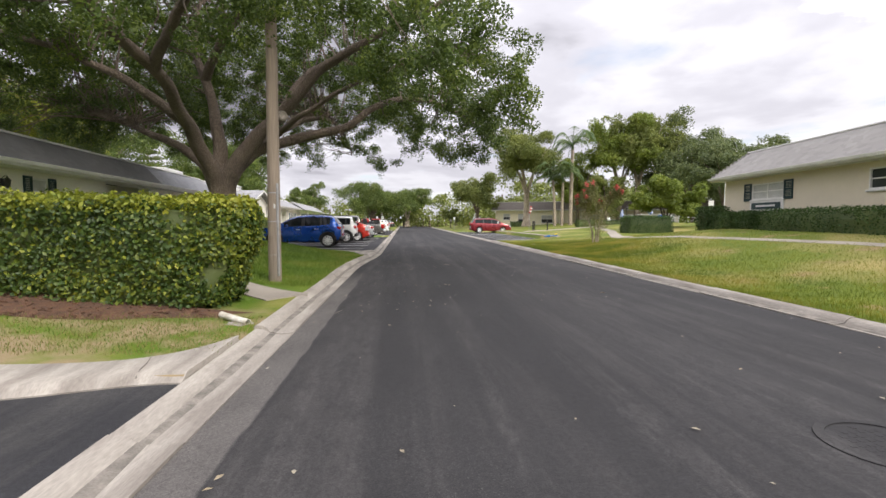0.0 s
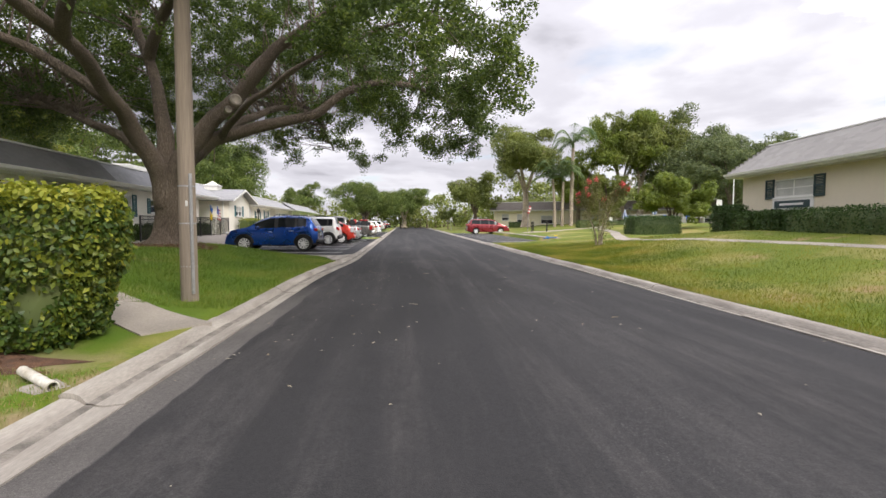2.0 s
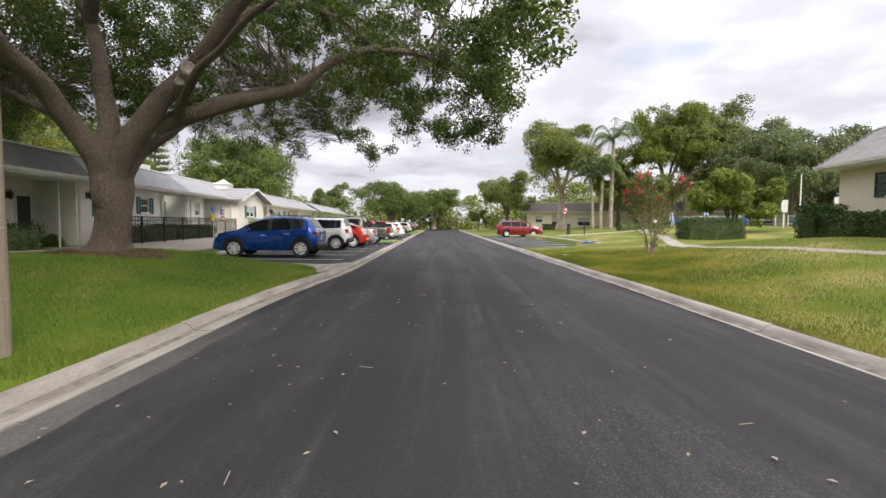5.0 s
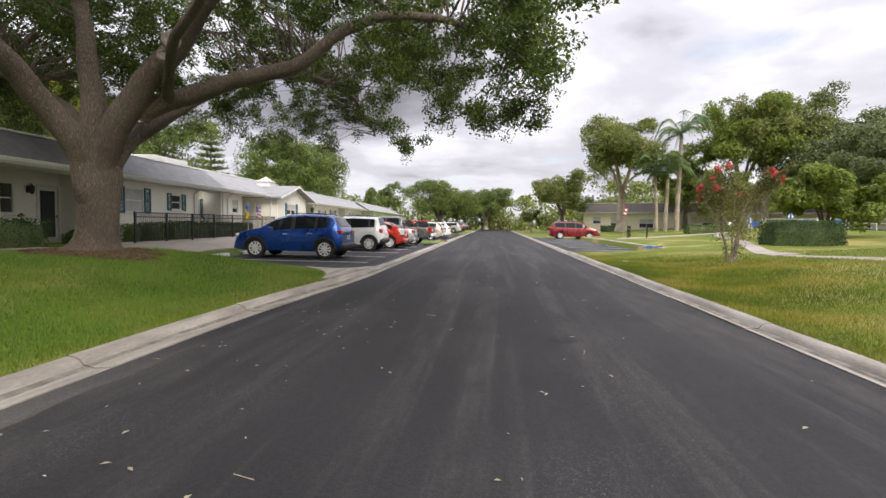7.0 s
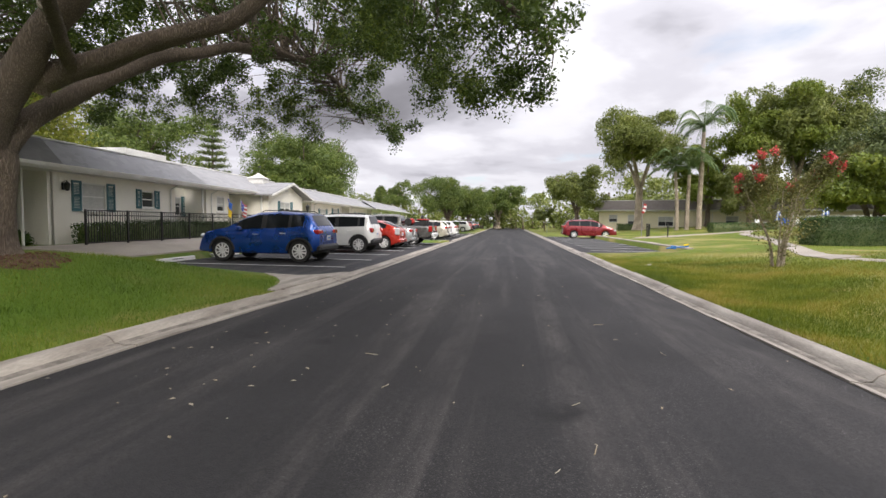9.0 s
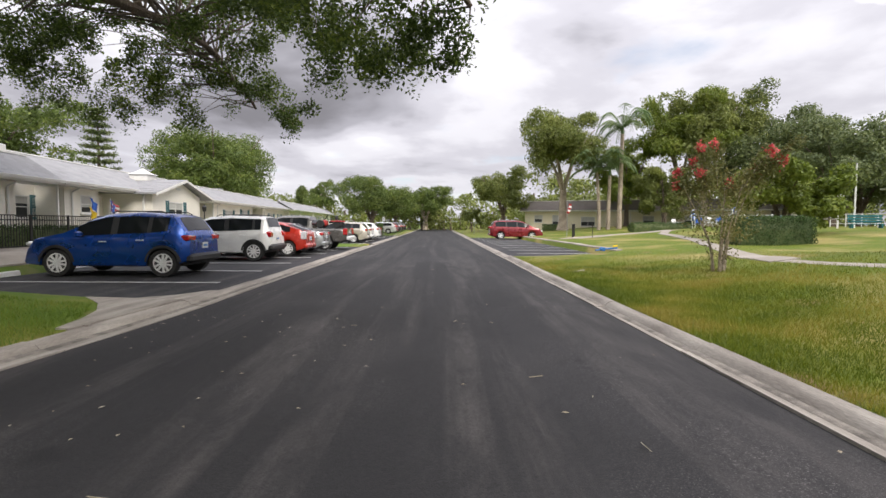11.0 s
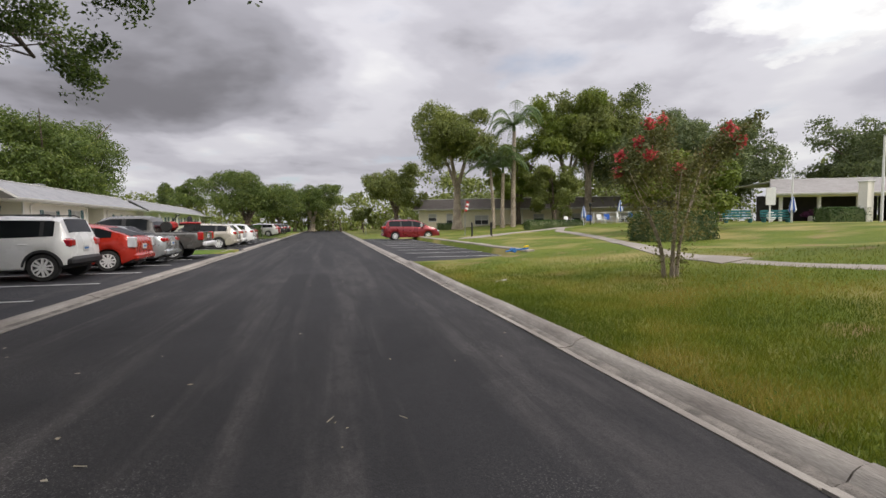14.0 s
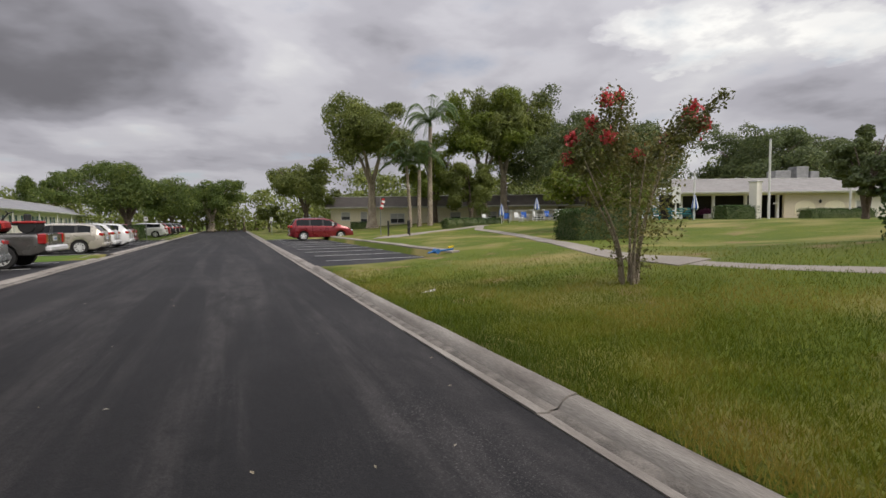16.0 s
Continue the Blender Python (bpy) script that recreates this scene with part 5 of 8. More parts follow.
def tree(name, x, y, z0, h, spread, label, leaf, bark, stem=0.35, low=0.35, nblob=38, leaves=9000, size=0.3, seed=1, forks=5, lean=0.0, flat=1.0, group=""):
    """Trunk that forks into limbs, with clumps of leaves at and round their ends."""
    r_ = random.Random(seed)
    root = thing(name, label, "tree", None, group)
    zf = z0 + h * low * 0.7
    t = smooth_path([(x, y, z0 - 0.2), (x + lean * 0.3, y, z0 + (zf - z0) * 0.5), (x + lean, y, zf)], 4)
    part("trunk", Mesh().tube(t, taper(stem, stem * 0.72, len(t), stem * 0.4), 12, wob=0.12), bark, root, "", True)
    top = np.array(t[-1])
    blobs = []
    for i in range(forks):
        a = 2 * math.pi * (i + r_.random() * 0.6) / forks
        R = spread * r_.uniform(0.45, 0.75)
        e = top + np.array([math.cos(a) * R, math.sin(a) * R, (z0 + h * r_.uniform(0.66, 0.86)) - top[2]])
        p = smooth_path([top - np.array([0, 0, 0.25]), top * 0.6 + e * 0.4 + np.array([0, 0, 0.1 * h]), e], 5)
        part("limb", Mesh().tube(p, taper(stem * 0.5, stem * 0.08, len(p)), 8, wob=0.1), bark, root, "", True)
    # upright lobes of different height, each filled with small clumps
    lobes = []
    nl = max(10, nblob // 3)
    for i in range(nl):
        a, q = 2.4 * i + r_.uniform(-0.5, 0.5), math.sqrt((i + 0.4) / nl)
        up = r_.uniform(0.30, 0.74) if i % 2 else r_.uniform(0.08, 0.42)
        up += 0.18 * (1 - q)
        lobes.append((x + lean + spread * 0.78 * q * math.cos(a), y + spread * 0.78 * q * math.sin(a), z0 + h * (low + (1 - low) * up), spread * r_.uniform(0.20, 0.34), h * (1 - low) * r_.uniform(0.12, 0.22)))
    for i in range(int(nblob * 2.6)):
        lx, ly, lz, lr, lh = lobes[i % nl]
        d = Vector((r_.gauss(0, 1), r_.gauss(0, 1), r_.gauss(0, 1))).normalized() * r_.random() ** 0.45
        blobs.append((lx + d.x * lr, ly + d.y * lr, lz + d.z * lh - 0.10 * lr * (d.x ** 2 + d.y ** 2), spread * r_.uniform(0.11, 0.21)))
    leaves, size = int(leaves * 2.9), size * 0.66
    ps, nr = crown_points(blobs, leaves)
    v, f = leaf_cards(ps, nr, size * rng.uniform(0.6, 1.4, leaves), 0.62)
    big_mesh("crown", v, f, leaf, root)
    return root


# tall oaks behind the bungalow and the pool
tree("oak_tree", 18.67, 75.97, 0.9, 15.0, 6.4, "tall many-limbed oak in front of the bungalow", M_TREELEAF, M_BARK2, 0.55, 0.46, 64, 17000, 0.34, 3, 5)
tree("oak_tree", 12.89, 88.01, 0.8, 9.5, 5.2, "broad leafy oak beside the bungalow", M_TREELEAF, M_BARK, 0.4, 0.3, 40, 10000, 0.34, 4)
tree("oak_tree", 33.93, 76.94, 1.0, 16.8, 6.6, "tall oak with bare pale limbs behind the pool", M_LIMELEAF, M_BARK2, 0.5, 0.48, 70, 17000, 0.36, 5, 4)
tree("oak_tree", 36.46, 76.1, 1.0, 17.8, 6.4, "tall oak with bare pale limbs behind the pool", M_TREELEAF, M_BARK2, 0.55, 0.47, 70, 17000, 0.36, 6, 4)
tree("oak_tree", 43.72, 73.41, 1.0, 16.8, 8.2, "wide dark oak behind the pool", M_DARKLEAF, M_BARK, 0.6, 0.20, 74, 18000, 0.38, 7, 5)
tree("oak_tree", 50.47, 69.65, 1.0, 13.2, 7.4, "wide dark oak behind the pool", M_DARKLEAF, M_BARK, 0.5, 0.2, 50, 13000, 0.38, 8)
tree("oak_tree", 27.71, 78.51, 1.0, 12.0, 5.0, "fresh green oak behind the palms", M_LIMELEAF, M_BARK, 0.35, 0.3, 40, 9000, 0.34, 9)
tree("oak_tree", 29.86, 72.63, 1.0, 8.6, 4.0, "low dense oak by the bungalow", M_TREELEAF, M_BARK, 0.35, 0.18, 36, 9000, 0.30, 10)
tree("oak_tree", 61.09, 59.63, 1.1, 11.2, 7.0, "dark oak behind the clubhouse", M_DARKLEAF, M_BARK, 0.5, 0.35, 50, 13000, 0.36, 11, 5)
tree("oak_tree", 69.92, 55.34, 1.1, 9.6, 6.0, "dark oak behind the clubhouse", M_DARKLEAF, M_BARK, 0.45, 0.35, 44, 10000, 0.36, 12)
tree("oak_tree", 39.36, 59.95, 1.0, 10.5, 5.5, "dark oak beside the pool", M_DARKLEAF, M_BARK, 0.35, 0.4, 44, 11000, 0.32, 13, 5)
tree("pine_tree", 30.84, 34.46, 1.1, 4.8, 1.5, "dark dense tree beside the office lawn", M_DARKLEAF, M_BARK, 0.2, 0.12, 36, 9000, 0.2, 14)
tree("magnolia_tree", 22.17, 42.83, 0.9, 4.5, 3.0, "rounded magnolia with glossy leaves behind the hedge", M_LIMELEAF, M_BARK, 0.2, 0.14, 44, 12000, 0.26, 15)
# trees on the far side of the street and behind the apartment row
tree("oak_tree", -4.77, 72.63, 0.4, 6.6, 5.2, "spreading street oak over parked cars", M_MIDLEAF, M_BARK, 0.35, 0.32, 54, 14000, 0.24, 21, 5)
tree("oak_tree", 0.59, 111.77, 0.4, 9.2, 6.2, "street oak at the far end", M_MIDLEAF, M_BARK2, 0.6, 0.24, 44, 10000, 0.36, 22, 5)
tree("oak_tree", -5.97, 118.65, 0.4, 9.0, 6.0, "street oak at the far end", M_MIDLEAF, M_BARK, 0.4, 0.25, 40, 9000, 0.36, 23)
tree("young_tree", 8.39, 90.86, 0.4, 3.9, 1.9, "small rounded tree on the verge", M_TREELEAF, M_BARK, 0.1, 0.25, 26, 5000, 0.22, 24)
tree("oak_tree", -34.0, 96.3, 0.4, 19.0, 10.5, "broad fresh green oak behind the apartments", M_MIDLEAF, M_BARK, 0.6, 0.16, 110, 32000, 0.42, 25, 5, 0, 0.7)
tree("oak_tree", -21.84, 113.5, 0.4, 10.0, 5.0, "pale thin oak behind the apartments", M_MIDLEAF, M_BARK2, 0.4, 0.35, 34, 5000, 0.4, 26)
tree("oak_tree", -24.52, 34.88, 0.4, 10.5, 7.0, "yellow-green oak behind the apartments", M_YELLOWLEAF, M_BARK, 0.4, 0.2, 56, 15000, 0.28, 27, 5)
tree("oak_tree", -23.0, 20.0, 0.4, 10.0, 7.0, "yellow-green oak behind the apartments", M_YELLOWLEAF, M_BARK, 0.4, 0.2, 56, 15000, 0.28, 28, 5)
tree("oak_tree", -27.78, 48.59, 0.4, 11.0, 6.5, "dark oak behind the apartments", M_MIDLEAF, M_BARK, 0.4, 0.2, 50, 12000, 0.30, 29, 5)


def norfolk_pine(x, y, z0, h):
    """Tiered conifer with level whorls."""
    root = thing("norfolk_pine", "tall tiered pine with level whorls of branches", "tree")
    part("trunk", Mesh().tube([(x, y, z0), (x, y, z0 + h)], [0.25, 0.04], 8), M_BARK, root, "", True)
    ps = []
    arms = Mesh()
    k = 0
    z = z0 + h * 0.2
    while z < z0 + h - 0.3:
        R = 3.4 * (1 - (z - z0) / h) + 0.3
        for i in range(7):
            a = 2 * math.pi * i / 7 + k * 0.4
            e = (x + R * math.cos(a), y + R * math.sin(a), z + 0.12 * R)
            arms.tube([(x, y, z), e], [0.05, 0.015], 4, caps=False)
            for t in np.linspace(0.25, 1, 16):
                ps += [(x + (e[0] - x) * t, y + (e[1] - y) * t, z + (e[2] - z) * t)] * 5
        z += 0.75
        k += 1
    part("branch", arms, M_BARK, root, "", False, "stuff")
    ps = np.array(ps) + rng.normal(size=(len(ps), 3)) * np.array([0.16, 0.16, 0.09])
    v, f = leaf_cards(ps, unit(rng.normal(size=ps.shape)), np.full(len(ps), 0.34), 0.3)
    big_mesh("needles", v, f, M_DARKLEAF, root)


norfolk_pine(-31.92, 66.3, 0.4, 13.2)


def palm(x, y, z0, h, label, r=0.2, fr=2.6, lean=0.2, seed=1):
    r_ = random.Random(seed)
    root = thing("palm_tree", label, "palm", None, "palms by the bungalow")
    t = smooth_path([(x, y, z0 - 0.2), (x + lean * 0.2, y, z0 + h * 0.4), (x + lean, y, z0 + h)], 8)
    part("trunk", Mesh().tube(t, [r * (1.25 - 0.45 * i / (len(t) - 1)) * (1 + 0.05 * (i % 2)) for i in range(len(t))], 10), M_BARK2, root, "pale ringed palm trunk", True)
    part("crownshaft", Mesh().tube([t[-1], np.array(t[-1]) + (0, 0, 0.9)], [r * 0.85, r * 0.5], 8), M_PALMLEAF, root, "", True)
    top = np.array(t[-1]) + np.array([0, 0, 0.7])
    for i in range(18):
        a, up = 2 * math.pi * i / 18 + r_.uniform(-0.15, 0.15), r_.uniform(-0.1, 1.7)
        d = np.array([math.cos(a), math.sin(a), 0])
        L = fr * r_.uniform(0.85, 1.1)
        p = smooth_path([top, top + d * L * 0.4 + np.array([0, 0, L * 0.36 * up]), top + d * L * 0.72 + np.array([0, 0, L * (0.42 * up - 0.16)]), top + d * L * 0.92 + np.array([0, 0, L * (0.30 * up - 0.42)])], 6)
        ps, nr = [], []
        vs, fs = [], []
        side = np.cross(d, [0, 0, 1])
        for j in range(2, len(p)):
            ll = L * 0.26 * math.sin(math.pi * (0.15 + 0.8 * j / len(p)))
            for s in (-1, 1):
                for o in (0, 0.5):
                    q = p[j - 1] * (1 - o) + p[j] * o
                    tip = q + side * s * ll + d * ll * 0.35 - np.array([0, 0, ll * 0.55])
                    k = len(vs)
                    vs += [q - d * 0.05, q + d * 0.05, tip]
                    fs.append((k, k + 1, k + 2))
        ob = big_mesh("frond", np.array(vs), np.array(fs), M_PALMLEAF, root)
        part("stem", Mesh().tube(p, taper(0.035, 0.008, len(p)), 4, caps=False), M_PALMLEAF, ob)


palm(23.56, 70.16, 0.8, 10.8, "tall slender palm with a drooping feather crown", 0.24, 3.3, 0.15, 1)
palm(22.44, 70.57, 0.8, 6.2, "shorter slender palm beside the tall one", 0.2, 3.0, 0.1, 2)
palm(21.52, 70.91, 0.8, 6.6, "shorter slender palm with long fronds", 0.18, 3.1, -0.35, 3)


def crape_myrtle():
    x, y, z0 = 9.92, 28.2, 0.30
    root = thing("crape_myrtle", "multi-stemmed crape myrtle with coral flower heads", "tree")
    r_ = random.Random(11)
    ends = []
    for i in range(6):
        a = 2 * math.pi * i / 6 + r_.uniform(-0.3, 0.3)
        b = np.array([x + 0.12 * math.cos(a), y + 0.12 * math.sin(a), z0 - 0.05])
        R = r_.uniform(0.45, 1.05)
        e = np.array([x + R * math.cos(a), y + R * math.sin(a), z0 + r_.uniform(1.8, 2.4)])
        p = smooth_path([b, b * 0.6 + e * 0.4 - np.array([R * 0.18 * math.cos(a), R * 0.18 * math.sin(a), 0]), e], 6)
        part("stem", Mesh().tube(p, taper(0.045, 0.008, len(p)), 8, wob=0.10), M_BARK2, root, "", True)
        for q in p[6:]:
            for k in range(3):
                ends.append(q + np.array([r_.gauss(0, 0.24), r_.gauss(0, 0.24), r_.gauss(0.05, 0.22)]))
    ends = [e for e in ends if e[2] > z0 + 0.7]
    for k in range(85):
        a, q = r_.uniform(0, 2 * math.pi), math.sqrt(r_.random())
        h = r_.random()
        R = 1.12 * q * math.sin(math.pi * (0.22 + 0.6 * h)) * (0.7 + 0.3 * r_.random())
        ends.append(np.array([x + R * math.cos(a), y + R * math.sin(a), z0 + 0.75 + 1.75 * h]))
    for k in range(14):
        a = r_.uniform(0, 2 * math.pi)
        ends.append(np.array([x + 0.25 * math.cos(a), y + 0.25 * math.sin(a), z0 + r_.uniform(0.25, 0.6)]))
    # long leader shoots with flower heads; offsets along and across the street
    right, fw = np.array([0.926, -0.378, 0]), np.array([0.378, 0.926, 0])
    sh = []
    for s, d, z in ((-0.18, 0.1, 3.45), (-0.50, -0.2, 3.35), (-0.6, 0.2, 3.05), (-0.97, 0.1, 2.78), (-0.97, 0.3, 2.45), (-0.5, -0.3, 2.72), (0.2, 0.2, 2.5), (0.72, 0.2, 2.78), (0.98, -0.1, 3.22), (1.05, 0.15, 3.1), (1.22, 0, 2.98), (1.55, 0.0, 3.5)):
        sh.append((np.array([x, y, 0]) + right * s + fw * d, z))
    fl = []
    for i, (q, z) in enumerate(sh):
        e = np.array([q[0], q[1], z])
        b = np.array([x, y, z0 + 1.3]) * 0.55 + e * 0.45
        p = smooth_path([b, (b + e) / 2 + np.array([0, 0, 0.08]), e], 6)
        part("shoot", Mesh().tube(p, taper(0.013, 0.004, len(p)), 5), M_BARK2, root, "", True)
        for w in p[3:]:
            for o in range(4):
                ends.append(w + rng.normal(size=3) * 0.05)
        if i < 11:
            fl.append(e)
    e = np.array(ends)
    thin = np.array(ends[-48:])
    v, f = cluster_leaves(e[:-48], 14, 0.12, 0.065, 0.1, 1.0)
    v2, f2 = cluster_leaves(thin, 9, 0.06, 0.07, 0.1, 1.0)
    big_mesh("crown", np.concatenate([v, v2]), np.concatenate([f, f2 + len(v)]), M_CRAPELEAF, root)
    for c in fl:
        n = 110
        ps = c + rng.normal(size=(n, 3)) * np.array([0.05, 0.05, 0.055])
        v, f = leaf_cards(ps, unit(rng.normal(size=(n, 3))), np.full(n, 0.07), 0.9, 0.4)
        tagged(big_mesh("flower_head", v, f, M_FLOWER, root), "coral red flower head", "", "", "stuff")


crape_myrtle()


def hedge(name, x0, x1, y0, y1, z0, z1, label, leaf, leaves, size, fresh=None, m=None, wave=0.06, group="", rounded=0.0):
    """Clipped hedge: a dim twiggy core under a skin of leaves with an uneven outline."""
    root = thing(name, label, "hedge", m, group)
    core = Mesh()
    nx = max(3, int((x1 - x0) / 0.4))
    ny = 4
    ins = 0.16 if x1 - x0 > 5 and wave > 0.05 and fresh else 0.10
    rings = []
    for i in range(nx + 1):
        x = x0 + ins + (x1 - x0 - 2 * ins) * i / nx
        w = wave * noise.noise((x * 1.3, y0, z1))
        rings.append([(x, y0 + ins, z0), (x, y0 + ins - w, z0 + (z1 - z0) * 0.6), (x, y0 + ins + 0.08, z1 - ins + w), (x, y1 - ins - 0.08, z1 - ins + w), (x, y1 - ins + w, z0 + (z1 - z0) * 0.6), (x, y1 - ins, z0)])
    yc = (y0 + y1) / 2

    def end_round(x, y, z):
        """Draws the end of the hedge in, in plan and towards its foot."""
        f = np.clip((x - (x1 - rounded)) / rounded, 0, 1)
        return x - 0.38 * f * np.clip(1 - (z - z0) / (z1 - z0), 0, 1) ** 1.5 - 0.12 * f * np.clip((z - z0) / (z1 - z0) - 0.8, 0, 1) * 5, yc + (y - yc) * np.sqrt(1 - 0.86 * f * f), z

    if rounded:
        rings = [[tuple(float(v) for v in end_round(*p)) for p in r] for r in rings]
    core.loft(rings)
    part("core", core, M_DARKLEAF, root)
    W, D, H = x1 - x0, y1 - y0, z1 - z0
    areas = np.array([W * H, W * H, D * H, D * H, W * D])
    k = rng.choice(5, leaves, p=areas / areas.sum())
    u, w = rng.random(leaves), rng.random(leaves)
    ps, nr = np.zeros((leaves, 3)), np.zeros((leaves, 3))
    for s, (px, py, pz, nn) in enumerate((
        (x0 + u * W, y0 + 0 * u, z0 + w * H, (0, -1, 0.25)), (x0 + u * W, y1 + 0 * u, z0 + w * H, (0, 1, 0.25)),
        (x0 + 0 * u, y0 + u * D, z0 + w * H, (-1, 0, 0.25)), (x1 + 0 * u, y0 + u * D, z0 + w * H, (1, 0, 0.25)), (x0 + u * W, y0 + w * D, z1 + 0 * u, (0, 0, 1)))):
        g = k == s
        ps[g] = np.stack([px, py, pz], 1)[g]
        nr[g] = nn
    b2 = np.array([noise.noise((p[0] * 2.2, p[1] * 2.2, p[2] * 2.2)) for p in ps])
    depth = rng.random(leaves) ** 1.4 * 0.24
    ps = ps + nr * (wave * 1.3 * b2 - depth + 0.04)[:, None] + rng.normal(size=(leaves, 3)) * 0.025
    gone = b2 + rng.random(leaves) * 0.5 < -0.22
    if rounded:
        ps = np.stack(end_round(ps[:, 0], ps[:, 1], ps[:, 2]), 1)
    nr = unit(nr + rng.normal(size=(leaves, 3)) * 0.55)
    sz = size * rng.uniform(0.6, 1.3, leaves)
    keep = ~gone
    new_g = keep & (rng.random(leaves) < np.clip((ps[:, 2] - z0) / H * 4.6 - 3.7, 0.09, 0.85)) if fresh else np.zeros(leaves, bool)
    v, f = leaf_cards(ps[keep & ~new_g], nr[keep & ~new_g], sz[keep & ~new_g], 0.6)
    big_mesh("foliage", v, f, leaf, root)
    if fresh:
        v, f = leaf_cards(ps[new_g] + np.array([0, 0, 0.02]), nr[new_g], sz[new_g], 0.6)
        big_mesh("new_growth", v, f, fresh, root)["label"] = "yellow-green new leaves"
    return root


M_FRESH = leaf_mat("new_hedge_leaves", (0.15, 0.20, 0.022), (0.28, 0.31, 0.03), (0.42, 0.40, 0.045), 0.35, 0.55)
hedge("hedge", -9.6, -2.42, 10.75, 12.3, 0.22, 1.72, "tall clipped hedge with yellow-green new growth", M_HEDGELEAF, 66000, 0.072, M_FRESH, wave=0.10, rounded=1.0)
hedge("hedge", 15.92, 19.22, 36.71, 38.21, 0.5, 1.82, "square clipped dark green hedge on the lawn", M_BOXLEAF, 17000, 0.065, wave=0.04)
# along the office wall, in the wall's own line
for u0, u1, v0, v1, z0, z1, lab in ((1.85, 2.95, 0.2, 1.25, 1.0, 2.14, "rounded clipped shrub at the office corner"), (0.0, 1.6, 0.25, 1.2, 1.0, 1.84, "clipped shrub under the office name board"), (-1.6, -0.3, 0.25, 1.2, 1.0, 1.84, "clipped shrub under the office name board"), (-14.0, -1.9, 0.25, 1.3, 1.0, 1.88, "long clipped hedge along the office wall")):
    hedge("hedge", u0, u1, v0, v1, z0, z1, lab, M_BOXLEAF, int(2600 * (u1 - u0) ** 0.7 + 1500), 0.085, None, FR.m)
# by the apartments
for u0, u1, v0, v1, z1, lab in ((-2.6, -0.9, 0.3, 1.6, 1.35, "round dark shrub at the apartment entry"), (3.6, 4.2, 0.3, 0.9, 1.2, "low clipped shrub under a window"), (4.5, 5.6, 0.3, 1.0, 1.25, "low clipped shrub under a window"), (5.9, 8.9, 0.3, 1.1, 1.3, "low clipped hedge under the windows"), (9.2, 13.8, 0.3, 1.1, 1.25, "low clipped hedge under the windows"), (18.0, 22.4, 1.6, 2.4, 1.62, "low bright hedge in front of the gabled bay")):
    hedge("shrub", u0, u1, v0, v1, 0.3, z1, lab, M_BOXLEAF if u0 < 15 else M_HEDGELEAF, int(1600 * (u1 - u0) + 900), 0.07, None if u0 < 15 else M_FRESH, FB.m)
# far hedges
hedge("hedge", 20.81, 26.31, 59.55, 60.95, 0.6, 1.62, "low reddish clipped hedge at the ramp", M_BOXLEAF, 4500, 0.11)
hedge("hedge", 36.28, 39.88, 45.07, 46.27, 1.1, 2.27, "clipped hedge in front of the clubhouse", M_BOXLEAF, 5500, 0.10, None, None)
hedge("hedge", 40.52, 48.82, 41.88, 42.88, 1.1, 1.95, "low clipped hedge in front of the clubhouse", M_BOXLEAF, 6500, 0.10)
hedge("hedge", -6.07, -3.17, 67.09, 71.09, 0.3, 1.35, "dark clipped hedge under the street oak", M_BOXLEAF, 4500, 0.12)
hedge("hedge", 17.17, 19.77, 79.73, 80.73, 0.6, 1.4, "clipped shrub under the bungalow window", M_BOXLEAF, 1800, 0.12)
for bx, by, bz, br, lab in ((0.6, -0.7, 1.5, 0.35, "tall dark potted shrub by the front door"), (2.55, -0.6, 0.95, 0.35, "small dark shrub by the front door")):
    root = thing("shrub", lab, "shrub", FB.m)
    ps, nr = crown_points([(bx, by, 0.5 + (bz - 0.5) * t, br * (0.6 + 0.4 * math.sin(t * 5))) for t in np.linspace(0.1, 1, 6)], 1500)
    part("stem", Mesh().tube([(bx, by, 0.35), (bx, by, bz)], [0.03, 0.015], 6), M_BARK, root)
    big_mesh("foliage", *leaf_cards(ps, nr, np.full(1500, 0.09)), M_BOXLEAF, root)


